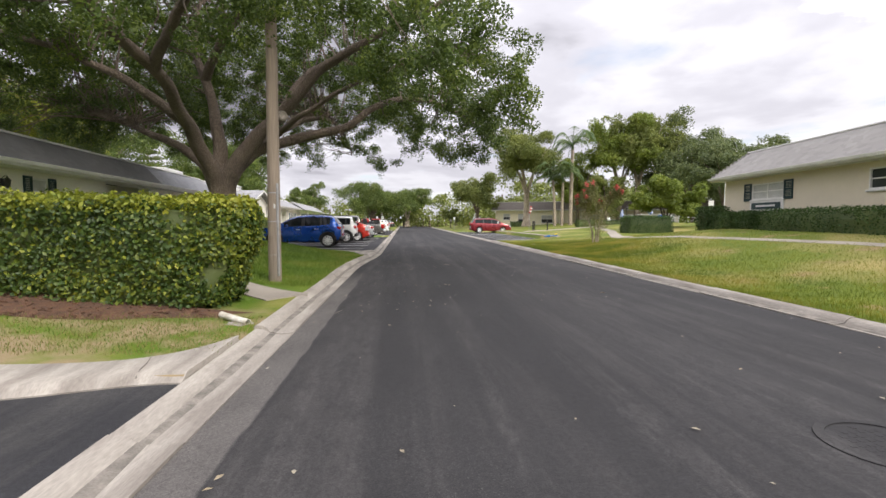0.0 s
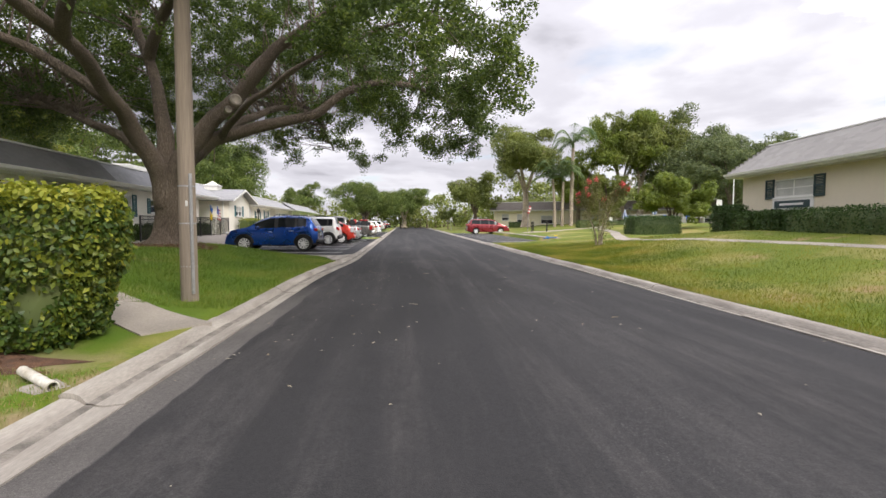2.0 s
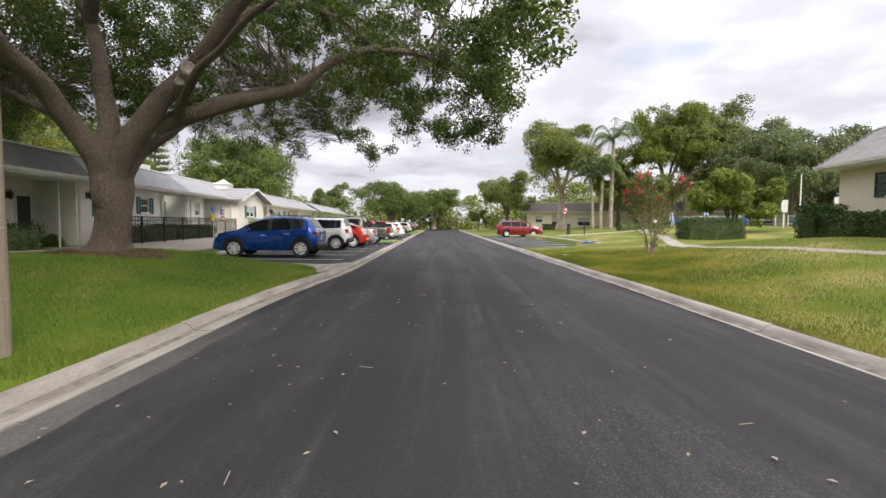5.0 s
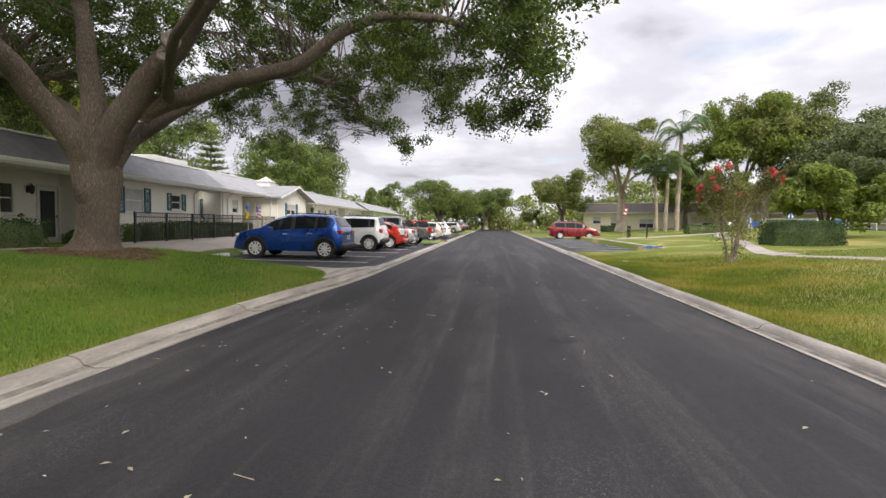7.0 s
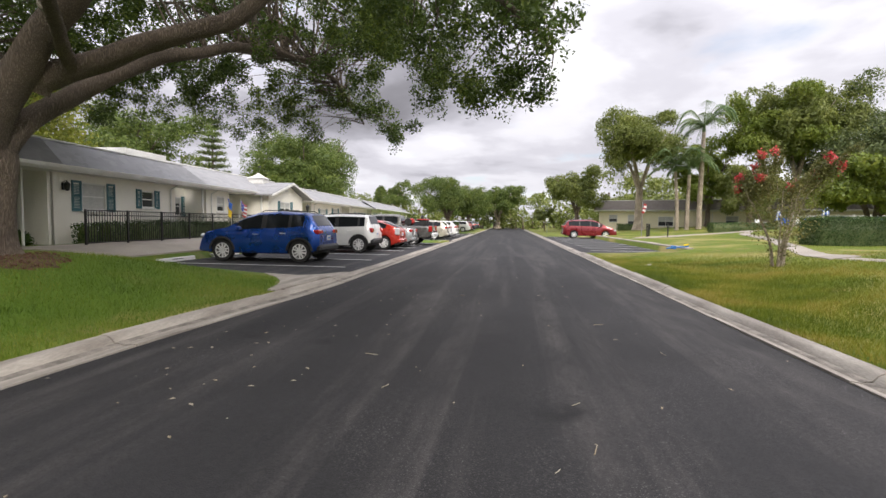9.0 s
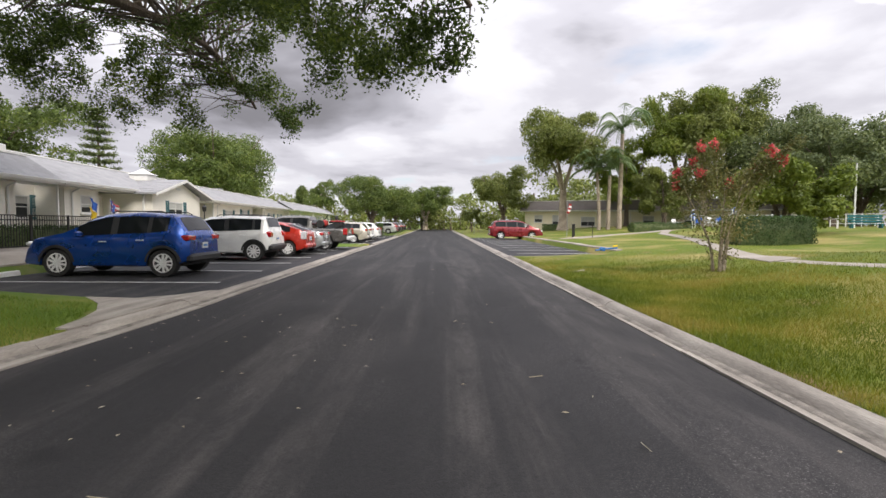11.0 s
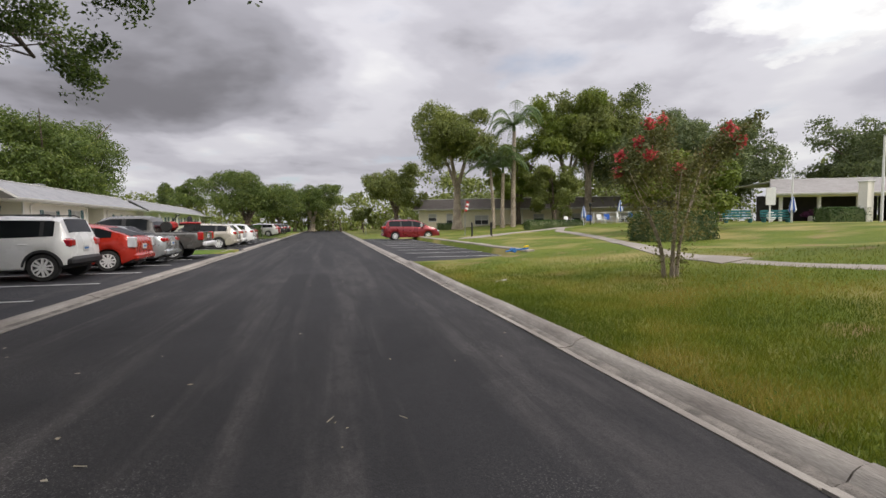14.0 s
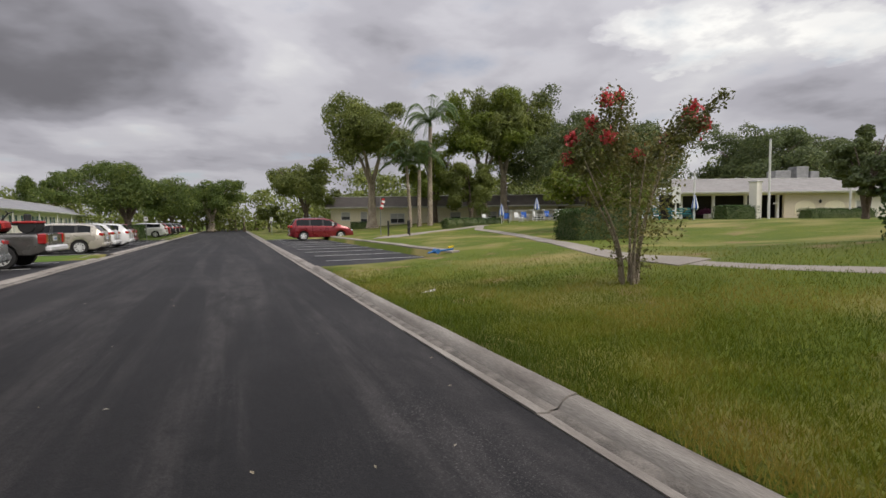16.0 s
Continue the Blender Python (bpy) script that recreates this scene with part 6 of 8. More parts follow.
def far_woods():
    """The wooded skyline all round, one mass of clumped trees."""
    r_ = random.Random(77)
    blobs, trunks = [], Mesh()
    spots = [(x, 118 + 10 * r_.random(), 9) for x in np.arange(-34, 60, 6.5)] + [(x, 138, 11) for x in np.arange(-60, 90, 8)]
    spots += [(60 + 8 * i, 92 - 6 * i, 14) for i in range(6)] + [(20 + 6 * i, 108 - 2 * i, 15) for i in range(8)] + [(17 + 5 * i, 97 - 1.5 * i, 9) for i in range(10)] + [(-48, y, 12) for y in np.arange(-20, 110, 9)] + [(88, y, 13) for y in np.arange(-20, 60, 9)]
    spots += [(x, 113 + 4 * r_.random(), 4.5) for x in np.arange(-24, 40, 2.6)]
    spots += [(x, -55, 12) for x in np.arange(-50, 90, 9)]
    for x, y, h in spots:
        h *= r_.uniform(0.8, 1.2)
        x, y = x + r_.uniform(-3, 3), y + r_.uniform(-3, 3)
        trunks.tube([(x, y, 0), (x + r_.uniform(-0.5, 0.5), y, h * 0.5)], [0.3, 0.18], 6)
        for k in range(13):
            a, q = r_.uniform(0, 6.28), math.sqrt(r_.random())
            R = h * 0.42 * q
            blobs.append((x + R * math.cos(a), y + R * math.sin(a), h * (0.06 + 0.82 * r_.random() * (1 - 0.35 * q)), h * r_.uniform(0.12, 0.2)))
    n = 120000
    ps, nr = crown_points(blobs, n)
    v, f = leaf_cards(ps, nr, 0.52 * rng.uniform(0.6, 1.4, n), 0.7)
    ob = thing("far_woods", "dense dark green woods on the skyline", "woods", None, "", "stuff")
    big_mesh("crowns", v, f, M_TREELEAF, ob)
    part("trunks", trunks, M_BARK, ob)


far_woods()


def on_walk(xs, ys):
    """True on the winding walk and its worn edge."""
    hit = np.zeros(len(xs), bool)
    for (ax, ay), (bx, by) in zip(WALK_3[:-1], WALK_3[1:]):
        dx, dy = bx - ax, by - ay
        t = np.clip(((xs - ax) * dx + (ys - ay) * dy) / (dx * dx + dy * dy), 0, 1)
        hit |= np.hypot(xs - ax - t * dx, ys - ay - t * dy) < (0.36 if ay > 28 else 0.12)
    return hit


def grass_blades(name, x0, x1, y0, y1, per, h, label, mat=None):
    """Upright blades over the lawn nearest the street."""
    n = int((x1 - x0) * (y1 - y0) * per)
    xs, ys = rng.uniform(x0, x1, n), rng.uniform(y0, y1, n)
    if x0 > 0:
        # thickest where the street comes nearest, thinning out over the slope
        near = np.exp(-(((xs - 6.2) / 3.6) ** 2 + ((ys - 24.6) / 4.2) ** 2))
        dens = np.clip(0.93 * near + 0.22 * np.exp(-((xs - 6.2) / 3.0) ** 2) + 0.06, 0, 1) * np.clip((x1 - xs) / 4.5, 0, 1) * np.clip((y1 - ys) / 5, 0, 1)
    else:
        far_ = np.maximum(0, (np.abs(xs - 2.2) - 5.2) / (max(abs(x0 - 2.2), abs(x1 - 2.2)) - 5.2))
        dens = 1 - far_ ** 1.3
    ok = (rng.random(n) < dens) & ~on_walk(xs, ys)
    xs, ys = xs[ok], ys[ok]
    n = len(xs)
    clump = np.array([noise.noise((a * 0.9, b * 0.9, 7)) for a, b in zip(xs[::8], ys[::8])]).repeat(8)
    clump = np.pad(clump, (0, max(0, n - len(clump))))[:n]
    z = np.array([gz(a, b) for a, b in zip(xs, ys)])
    hh = h * rng.uniform(0.5, 1.3, n) * (1 + 0.8 * clump)
    a = rng.uniform(0, 2 * math.pi, n)
    w = 0.0042 * rng.uniform(0.7, 1.5, n)
    lean = rng.normal(size=(n, 2)) * hh[:, None] * 0.42
    if x1 < 0:
        k = np.clip(1 - (BACK_L - xs) / 5, 0, 1)
        xs = xs + np.array([back_l(v) - BACK_L for v in ys]) * k
        off = (ys > 22.5) & (xs > np.interp(ys, (22.6, 23.2, 23.8, 24.4, 24.95), (-1.95, -2.05, -2.3, -2.7, -3.3)))
        hh = np.where(off, 0.0, hh)
    b = np.stack([xs, ys, z - 0.01], 1)
    s = np.stack([np.cos(a) * w, np.sin(a) * w, 0 * a], 1)
    tip = b + np.stack([lean[:, 0], lean[:, 1], hh + 0.01], 1)
    v = np.stack([b - s, b + s, tip], 1).reshape(-1, 3)
    f = np.arange(3 * n).reshape(-1, 3)
    ob = big_mesh(name, v, f, mat or M_BLADE)
    tagged(ob, label, "grass", "", "stuff")


grass_blades("grass", BACK_R - 0.02, 15.0, 8.0, 36.2, 4400, 0.056, "thick mown lawn grass beside the kerb")
grass_blades("grass", -7.5, BACK_L + 0.02, 13.6, 24.3, 1500, 0.06, "thick lawn grass under the oak", M_LUSH)
grass_blades("grass", -7.5, BACK_L + 0.02, 8.75, 10.6, 800, 0.04, "thin dry lawn grass by the driveway", M_DRYBLADE)
grass_blades("grass", -7.5, BACK_L + 0.02, 8.8, 10.6, 500, 0.045, "green tufts in the dry lawn by the driveway", M_LUSH)

# ---- parked cars ----


def lerp_line(pts, x):
    return float(np.interp(x, [p[0] for p in pts], [p[1] for p in pts]))


def wheel(parent, x, y, r, w, side, spokes=5, rim=None):
    m = Matrix.Translation((x, y, r)) @ (Matrix.Identity(4) if side < 0 else Matrix.Rotation(math.pi, 4, "Z"))
    k = r * 0.70
    wh = part("wheel", Mesh().lathe([(k * 0.97, -w * 0.30), (k, -w * 0.44), (r * 0.97, -w * 0.46), (r, -w * 0.3), (r, w * 0.3), (r * 0.97, w * 0.5), (k * 0.5, w * 0.48)], 28, m, "y", False), M_RUBBER, parent, "black tyre on an alloy rim", True)
    part("rim", Mesh().lathe([(k * 1.0, -w * 0.47), (k * 0.93, -w * 0.485), (k * 0.90, -w * 0.30), (k * 0.2, -w * 0.26), (0.01, -w * 0.26)], 24, m, "y", False), M_BLACKPL, wh, "", True)
    sp = Mesh()
    for i in range(spokes):
        a = 2 * math.pi * i / spokes + 0.3
        rot = m @ Matrix.Rotation(a, 4, "Y")
        for s in (-1, 1):
            sp.loft([[(k * 0.08 * s - 0.024, -w * 0.47, k * 0.12), (k * 0.08 * s + 0.024, -w * 0.47, k * 0.12), (k * 0.08 * s + 0.024, -w * 0.36, k * 0.12), (k * 0.08 * s - 0.024, -w * 0.36, k * 0.12)],
                     [(k * 0.24 * s - 0.027, -w * 0.49, k * 0.94), (k * 0.24 * s + 0.027, -w * 0.49, k * 0.94), (k * 0.24 * s + 0.027, -w * 0.36, k * 0.94), (k * 0.24 * s - 0.027, -w * 0.36, k * 0.94)]], rot)
    sp.lathe([(k * 0.90, -w * 0.40), (k * 0.91, -w * 0.50), (k * 0.99, -w * 0.50), (k * 1.0, -w * 0.44)], 28, m, "y", False)
    sp.lathe([(k * 0.26, -w * 0.38), (k * 0.24, -w * 0.5), (k * 0.1, -w * 0.51)], 12, m, "y")
    part("spokes", sp, rim or M_RIM, wh, "", True)
    return wh


def car(name, label, paint, m, top, belt, L, W, H, axle, r, sill=0.28, roof_in=0.20, glass=((0.0, 1.0),), clad=None, lamps="wrap", rails=False, group="parked cars", spokes=5, handles=(), tail_h=None, nose_taper=0.16, glass_rows=True, rear_glass=None, screen=None, short=0.0):
    """x runs from the tail (0) to the nose (L); y across; the body is lofted from cross-sections, with open wheel arches."""
    if short:
        # a shorter tail behind the rear axle
        a0 = axle[0]

        def fx(x):
            return x * (a0 - short) / a0 if x < a0 else x - short

        top, belt = [(fx(x), z) for x, z in top], [(fx(x), z) for x, z in belt]
        glass = tuple((fx(a), fx(b)) for a, b in glass)
        handles, axle, L = tuple(fx(x) for x in handles), tuple(fx(x) for x in axle), L - short
        rails = tuple(fx(x) for x in rails) if rails else rails
        rear_glass = tuple(fx(x) for x in rear_glass) if rear_glass else None
        screen = tuple(fx(x) for x in screen) if screen else None
    root = thing(name, label, "car", m, group)
    xs = np.unique(np.concatenate([np.linspace(0, L, 74), [a + d for a in axle for d in np.linspace(-r * 1.18, r * 1.18, 15)]]))
    hw = W / 2
    rings, info = [], []
    for x in xs:
        t0, t1 = x / 0.35, (L - x) / 0.75
        w = hw * (1 - 0.16 * max(0, 1 - t0) ** 2 - nose_taper * max(0, 1 - t1) ** 2)
        zt, zb = lerp_line(top, x), lerp_line(belt, x)
        zs = sill + 0.16 * max(0, 1 - t0) + 0.05 * max(0, 1 - t1)
        for a in axle:
            d = abs(x - a)
            R = r * 1.16
            if d < R:
                zs = max(zs, r + math.sqrt(R * R - d * d))
        zb = min(zb, zt - 0.015)
        zs = min(zs, zb - 0.1)
        cab = max(0.0, min(1.0, (zt - zb) / 0.45))
        wr = w - 0.04 - roof_in * cab
        mid = zs + (zb - zs) * 0.45
        half = [(w * 0.96, zs), (w, zs + 0.04), (w + 0.012, mid), (w - 0.002, zb - 0.07), (w - 0.03, zb), (w - 0.04 - (roof_in * 0.82) * cab, zb + (zt - zb) * 0.84), (wr - 0.10, zt - 0.012), (wr * 0.45, zt + 0.006)]
        ring = [(x, -p, q) for p, q in half] + [(x, p, q) for p, q in half[::-1]]
        rings.append(ring)
        info.append((x, half))
    b = Mesh()
    b.loft(rings, None, True, closed=False)
    part("body", b, paint, root, "", True)
    # floor pan and wheel wells
    part("underbody", Mesh().box((L / 2, 0, sill + 0.12), (L - 0.5, W * 0.72, 0.26)).box((L / 2, 0, sill + 0.42), (L - 0.7, W * 0.60, 0.4)), M_BLACKPL, root)

    def strip(x0, x1, a, f0, c, f1, side, off=0.006):
        sel = [h for x, h in info if x0 <= x <= x1]
        sx = [x for x, h in info if x0 <= x <= x1]
        lo = [(x, side * (h[a][0] + (h[c][0] - h[a][0]) * f0 + off), h[a][1] + (h[c][1] - h[a][1]) * f0) for x, h in zip(sx, sel)]
        hi = [(x, side * (h[a][0] + (h[c][0] - h[a][0]) * f1 + off), h[a][1] + (h[c][1] - h[a][1]) * f1) for x, h in zip(sx, sel)]
        mm = Mesh()
        n = len(lo)
        mm.loft([lo, hi, [(p[0], p[1] - side * 0.02, p[2]) for p in hi], [(p[0], p[1] - side * 0.02, p[2]) for p in lo]], None, False, closed=False)
        return mm

    for side in (-1, 1):
        for x0, x1 in glass:
            part("side_window", strip(x0, x1, 4, 0.10, 5, 0.97, side), M_CARGLASS, root, "dark side window", True)
        for (a0, a1), (b0, b1) in zip(glass[:-1], glass[1:]):
            if b0 - a1 < 0.2:
                part("pillar_trim", strip(a1 - 0.07, b0 + 0.07, 4, 0.10, 5, 0.97, side, 0.003), M_BLACKPL, root, "black door pillar", True)
        if clad:
            part("sill_cladding", strip(0.08, L - 0.1, 0, 0.0, 2, 0.42, side, 0.010), clad, root, "black lower cladding", True)
            for a in axle:
                ar = Mesh()
                R0, R1 = r * 1.12, r * 1.30
                ra, rb = [], []
                for i in range(15):
                    t = math.pi * (0.02 + 0.96 * i / 14)
                    ra.append((a + R0 * math.cos(t), side * (hw + 0.018), r + R0 * math.sin(t)))
                    rb.append((a + R1 * math.cos(t), side * (hw + 0.014), r + R1 * math.sin(t)))
                ar.loft([ra, rb, [(p[0], p[1] - side * 0.05, p[2]) for p in rb], [(p[0], p[1] - side * 0.05, p[2]) for p in ra]], None, False, closed=False)
                part("arch_trim", ar, clad, root, "", True)
        for a in axle:
            wheel(root, a, side * (hw - 0.115), r, 0.23, side, spokes)
        for hx in handles:
            zb = lerp_line(belt, hx) - 0.13
            part("door_handle", Mesh().box((hx, side * (hw + 0.012), zb), (0.2, 0.03, 0.03), None, 0.008), paint if clad is None else M_RIM, root)
        # door gaps
        for gx in handles:
            part("door_gap", strip(gx - 0.17, gx - 0.12, 1, 0.1, 4, 1.0, side, 0.003), M_BLACKPL, root)
        mx_ = glass[-1][1] - 0.35
        zb = lerp_line(belt, mx_)
        mr = part("mirror", Mesh().box((mx_ + 0.12, side * (hw + 0.11), zb + 0.08), (0.11, 0.2, 0.15), None, 0.04), paint, root, "", True)
        part("mirror_arm", Mesh().box((mx_ + 0.12, side * (hw - 0.01), zb + 0.03), (0.06, 0.1, 0.04)), M_BLACKPL, mr)
        # lamps
        th = tail_h or lerp_line(belt, 0.2) - 0.10
        if lamps == "wrap":
            part("tail_lamp", Mesh().box((0.17, side * (hw * 0.72), th), (0.36, hw * 0.42, 0.15), Matrix.Translation((0, 0, 0)), 0.03), M_REDLAMP, root, "red wrap-round tail lamp", True)
        elif lamps == "block":
            part("tail_lamp", Mesh().box((0.10, side * (hw * 0.76), th), (0.26, hw * 0.30, 0.24), None, 0.05), M_REDLAMP, root, "red tail lamp", True)
        elif lamps == "tall":
            part("tail_lamp", Mesh().box((0.08, side * (hw * 0.88), th), (0.22, hw * 0.22, 0.34), None, 0.03), M_CLEARLAMP if paint is P_RED else M_REDLAMP, root, "tall tail lamp", True)
        part("reflector", Mesh().box((0.03, side * hw * 0.68, sill + 0.22), (0.09, 0.26, 0.06), None, 0.01), M_REDLAMP, root)
        part("head_lamp", Mesh().box((L - 0.22, side * (hw * 0.72), lerp_line(belt, L - 0.3) - 0.1), (0.34, hw * 0.34, 0.13), None, 0.04), M_CLEARLAMP, root, "", True)
    # screens front and rear, lying on the slope of the body
    for nm, span in (("windscreen", screen), ("rear_window", rear_glass)):
        if span:
            sx = [(x, h) for x, h in info if span[0] <= x <= span[1]]
            g = Mesh()
            sgn = 1 if nm == "windscreen" else -1
            up = [[(x + sgn * 0.008, s * h[k][0] * (0.97 if k == 6 else 1), h[k][1] + 0.010) for s, k in ((-1, 6), (-1, 7), (1, 7), (1, 6))] for x, h in sx]
            g.loft(up, None, False, closed=False)
            g.loft([[(p[0], p[1], p[2] - 0.02) for p in q] for q in up], None, False, closed=False)
            part(nm, g, M_CARGLASS, root, "dark glass", True)
    bump_m = clad or paint
    part("rear_bumper", Mesh().box((0.03, 0, sill + 0.2), (0.2, W * 0.90, 0.24), None, 0.07), bump_m, root, "", True)
    part("front_bumper", Mesh().box((L - 0.08, 0, sill + 0.14), (0.22, W * 0.78, 0.22), None, 0.08), bump_m, root, "", True)
    pl = part("number_plate", Mesh().box((-0.01, 0, sill + 0.52), (0.02, 0.31, 0.16), None, 0.004), M_PLATE, root, "pale number plate")
    part("plate_bar", Mesh().box((-0.0225, 0, sill + 0.52), (0.003, 0.22, 0.05)), M_BLUEPAINT, pl)
    if rails:
        for s in (-1, 1):
            x0, x1 = rails
            part("roof_rail", Mesh().tube([(x0, s * (hw - 0.28), lerp_line(top, x0)), (x0 + 0.12, s * (hw - 0.28), lerp_line(top, x0) + 0.055), (x1 - 0.12, s * (hw - 0.28), lerp_line(top, x1) + 0.055), (x1, s * (hw - 0.28), lerp_line(top, x1))], [0.016] * 4, 6), M_BLACKPL, root, "", True)
    return root


def parked(x_tail, y, z=0.06, yaw=180.0):
    return pose(x_tail, y, z, 0, 0, yaw)


# crossover, tail towards the street
car("blue_crossover", "metallic blue crossover parked nose in on the asphalt", P_BLUE, parked(-3.45, 29.76),
    [(0, 0.95), (0.06, 1.1), (0.45, 1.56), (0.75, 1.63), (1.6, 1.67), (2.3, 1.63), (2.75, 1.5), (3.35, 1.13), (3.6, 1.07), (4.12, 0.95), (4.33, 0.75), (4.40, 0.5)],
    [(0, 0.95), (0.5, 1.16), (1.2, 1.08), (3.1, 1.0), (3.6, 1.02), (4.12, 0.93), (4.40, 0.6)], 4.40, 1.84, 1.68, (0.79, 3.49), 0.355, 0.27, 0.2, ((0.62, 1.12), (1.18, 2.0), (2.08, 3.05)), M_BLACKPL, "wrap", (0.8, 2.2), handles=(1.35, 2.3), rear_glass=(0.10, 0.46), screen=(2.5, 3.33), tail_h=1.0, short=0.15)
# small boxy sport utility
car("white_suv", "white boxy sport utility car with black cladding", P_WHITE, parked(-3.2, 35.0),
    [(0, 0.9), (0.05, 1.05), (0.30, 1.58), (0.5, 1.64), (1.7, 1.67), (2.4, 1.62), (2.75, 1.5), (3.2, 1.12), (3.9, 1.04), (4.15, 0.85), (4.24, 0.5)],
    [(0, 0.98), (0.4, 1.1), (1.5, 1.06), (3.0, 1.02), (3.9, 1.0), (4.24, 0.6)], 4.24, 1.82, 1.69, (0.76, 3.33), 0.35, 0.29, 0.15, ((0.42, 0.72), (0.80, 1.72), (1.80, 2.9)), M_BLACKPL, "block", (0.5, 2.2), handles=(1.15, 2.1), rear_glass=(0.08, 0.31), screen=(2.55, 3.18), tail_h=0.97, nose_taper=0.12, short=0.17)
# red hatchback
car("red_hatchback", "orange-red hatchback with a long sloping roof", P_RED, parked(-2.6, 37.5),
    [(0, 0.88), (0.05, 1.0), (0.4, 1.16), (1.2, 1.40), (1.9, 1.48), (2.5, 1.43), (3.3, 1.08), (3.9, 0.92), (4.3, 0.7), (4.4, 0.45)],
    [(0, 0.92), (0.6, 1.02), (2.0, 0.95), (3.2, 0.93), (3.9, 0.85), (4.4, 0.5)], 4.4, 1.73, 1.49, (0.92, 3.62), 0.315, 0.22, 0.17, ((0.75, 1.3), (1.36, 2.1), (2.18, 3.1)), None, "tall", handles=(1.5, 2.4), rear_glass=(0.2, 1.0), screen=(2.4, 3.2), tail_h=0.88, short=0.18)
car("silver_sedan", "silver saloon between the red hatchback and the pickup", P_SILVER, parked(-2.45, 39.9),
    [(0, 0.85), (0.05, 1.0), (0.75, 1.05), (1.4, 1.36), (2.2, 1.42), (2.7, 1.36), (3.4, 1.02), (4.2, 0.88), (4.6, 0.68), (4.7, 0.45)],
    [(0, 0.9), (0.7, 0.99), (2.0, 0.93), (3.4, 0.92), (4.2, 0.82), (4.7, 0.5)], 4.7, 1.78, 1.43, (1.0, 3.72), 0.32, 0.22, 0.18, ((0.95, 1.5), (1.56, 2.3), (2.38, 3.25)), None, "wrap", handles=(1.7, 2.6), rear_glass=(0.78, 1.38), screen=(2.6, 3.35), tail_h=0.88)


def pickup():
    m = parked(-1.75, 42.3)
    root = car("grey_pickup", "grey-brown crew cab pickup truck with an open bed", P_GREY, m,
               [(0, 1.08), (0.04, 1.10), (1.75, 1.12), (1.80, 1.2), (1.95, 1.72), (2.3, 1.79), (3.4, 1.78), (3.75, 1.66), (4.3, 1.2), (5.2, 1.12), (5.45, 0.95), (5.55, 0.5)],
               [(0, 1.05), (1.7, 1.07), (2.0, 1.14), (4.1, 1.12), (5.2, 1.08), (5.55, 0.6)], 5.55, 1.92, 1.8, (1.15, 4.55), 0.385, 0.42, 0.18, ((2.05, 2.85), (2.95, 4.0)), None, "tall", handles=(2.15, 3.1), screen=(3.65, 4.28), rear_glass=(1.82, 1.96), tail_h=0.95)
    part("bed_well", Mesh().box((0.92, 0, 1.115), (1.6, 1.5, 0.03)), M_BLACKPL, root, "dark open truck bed")
    part("chrome_bumper", Mesh().box((-0.06, 0, 0.62), (0.16, 1.8, 0.2), None, 0.05), M_RIM, root, "chrome rear bumper", True)
    load = thing("red_garden_tractor", "red ride-on machine strapped in the truck bed", "machine", m @ Matrix.Translation((1.0, 0, 1.13)))
    part("bonnet", Mesh().box((0.45, 0, 0.3), (0.55, 0.6, 0.34), Matrix.Rotation(0.15, 4, "Y"), 0.08), M_RED, load, "", True)
    part("seat", Mesh().box((-0.1, 0, 0.32), (0.4, 0.42, 0.12), None, 0.05).box((-0.3, 0, 0.5), (0.1, 0.4, 0.3), None, 0.04), M_BLACKPL, load, "", True)
    for y in (0.42, -0.42):
        part("mudguard", Mesh().box((-0.35, y, 0.36), (0.6, 0.22, 0.08), None, 0.03), M_RED, load, "", True)
    for x, y in ((-0.4, 0.42), (-0.4, -0.42), (0.5, 0.36), (0.5, -0.36)):
        part("wheel", Mesh().lathe([(0.05, -0.08), (0.2, -0.08), (0.22, -0.05), (0.22, 0.05), (0.2, 0.08), (0.05, 0.08)], 16, Matrix.Translation((x, y, 0.22)), "y"), M_RUBBER, load, "", True)
    part("handlebar", Mesh().tube([(0.15, -0.3, 0.72), (0.2, 0, 0.66), (0.15, 0.3, 0.72)], [0.02] * 3, 6).tube([(0.2, 0, 0.66), (0.4, 0, 0.4)], [0.025, 0.025], 6), M_BLACKPL, load, "", True)


pickup()

WAGON = ([(0, 0.85), (0.05, 1.0), (0.4, 1.38), (0.8, 1.45), (2.0, 1.49), (2.6, 1.42), (3.3, 1.05), (4.1, 0.92), (4.5, 0.7), (4.58, 0.45)], [(0, 0.92), (0.6, 1.0), (2.0, 0.95), (3.3, 0.95), (4.1, 0.86), (4.58, 0.5)])
for nm, lab, pt, y, xt in (("white_wagon", "champagne estate car parked on the far lot", P_CHAMP, 50.7, -1.95), ("white_hatchback", "white crossover parked on the far lot", P_WHITE, 53.5, -2.05), ("white_crossover", "white crossover parked on the far lot", P_WHITE, 56.3, -1.85), ("maroon_sedan", "dark red car parked on the far lot", P_MAROON, 59.2, -2.1)):
    car(nm, lab, pt, parked(xt, y), *WAGON, 4.58, 1.78, 1.5, (0.95, 3.6), 0.32, 0.22, 0.17, ((0.5, 1.05), (1.12, 1.95), (2.02, 3.1)), None, "wrap", handles=(1.4, 2.3), rear_glass=(0.1, 0.42), screen=(2.5, 3.28), tail_h=0.92)
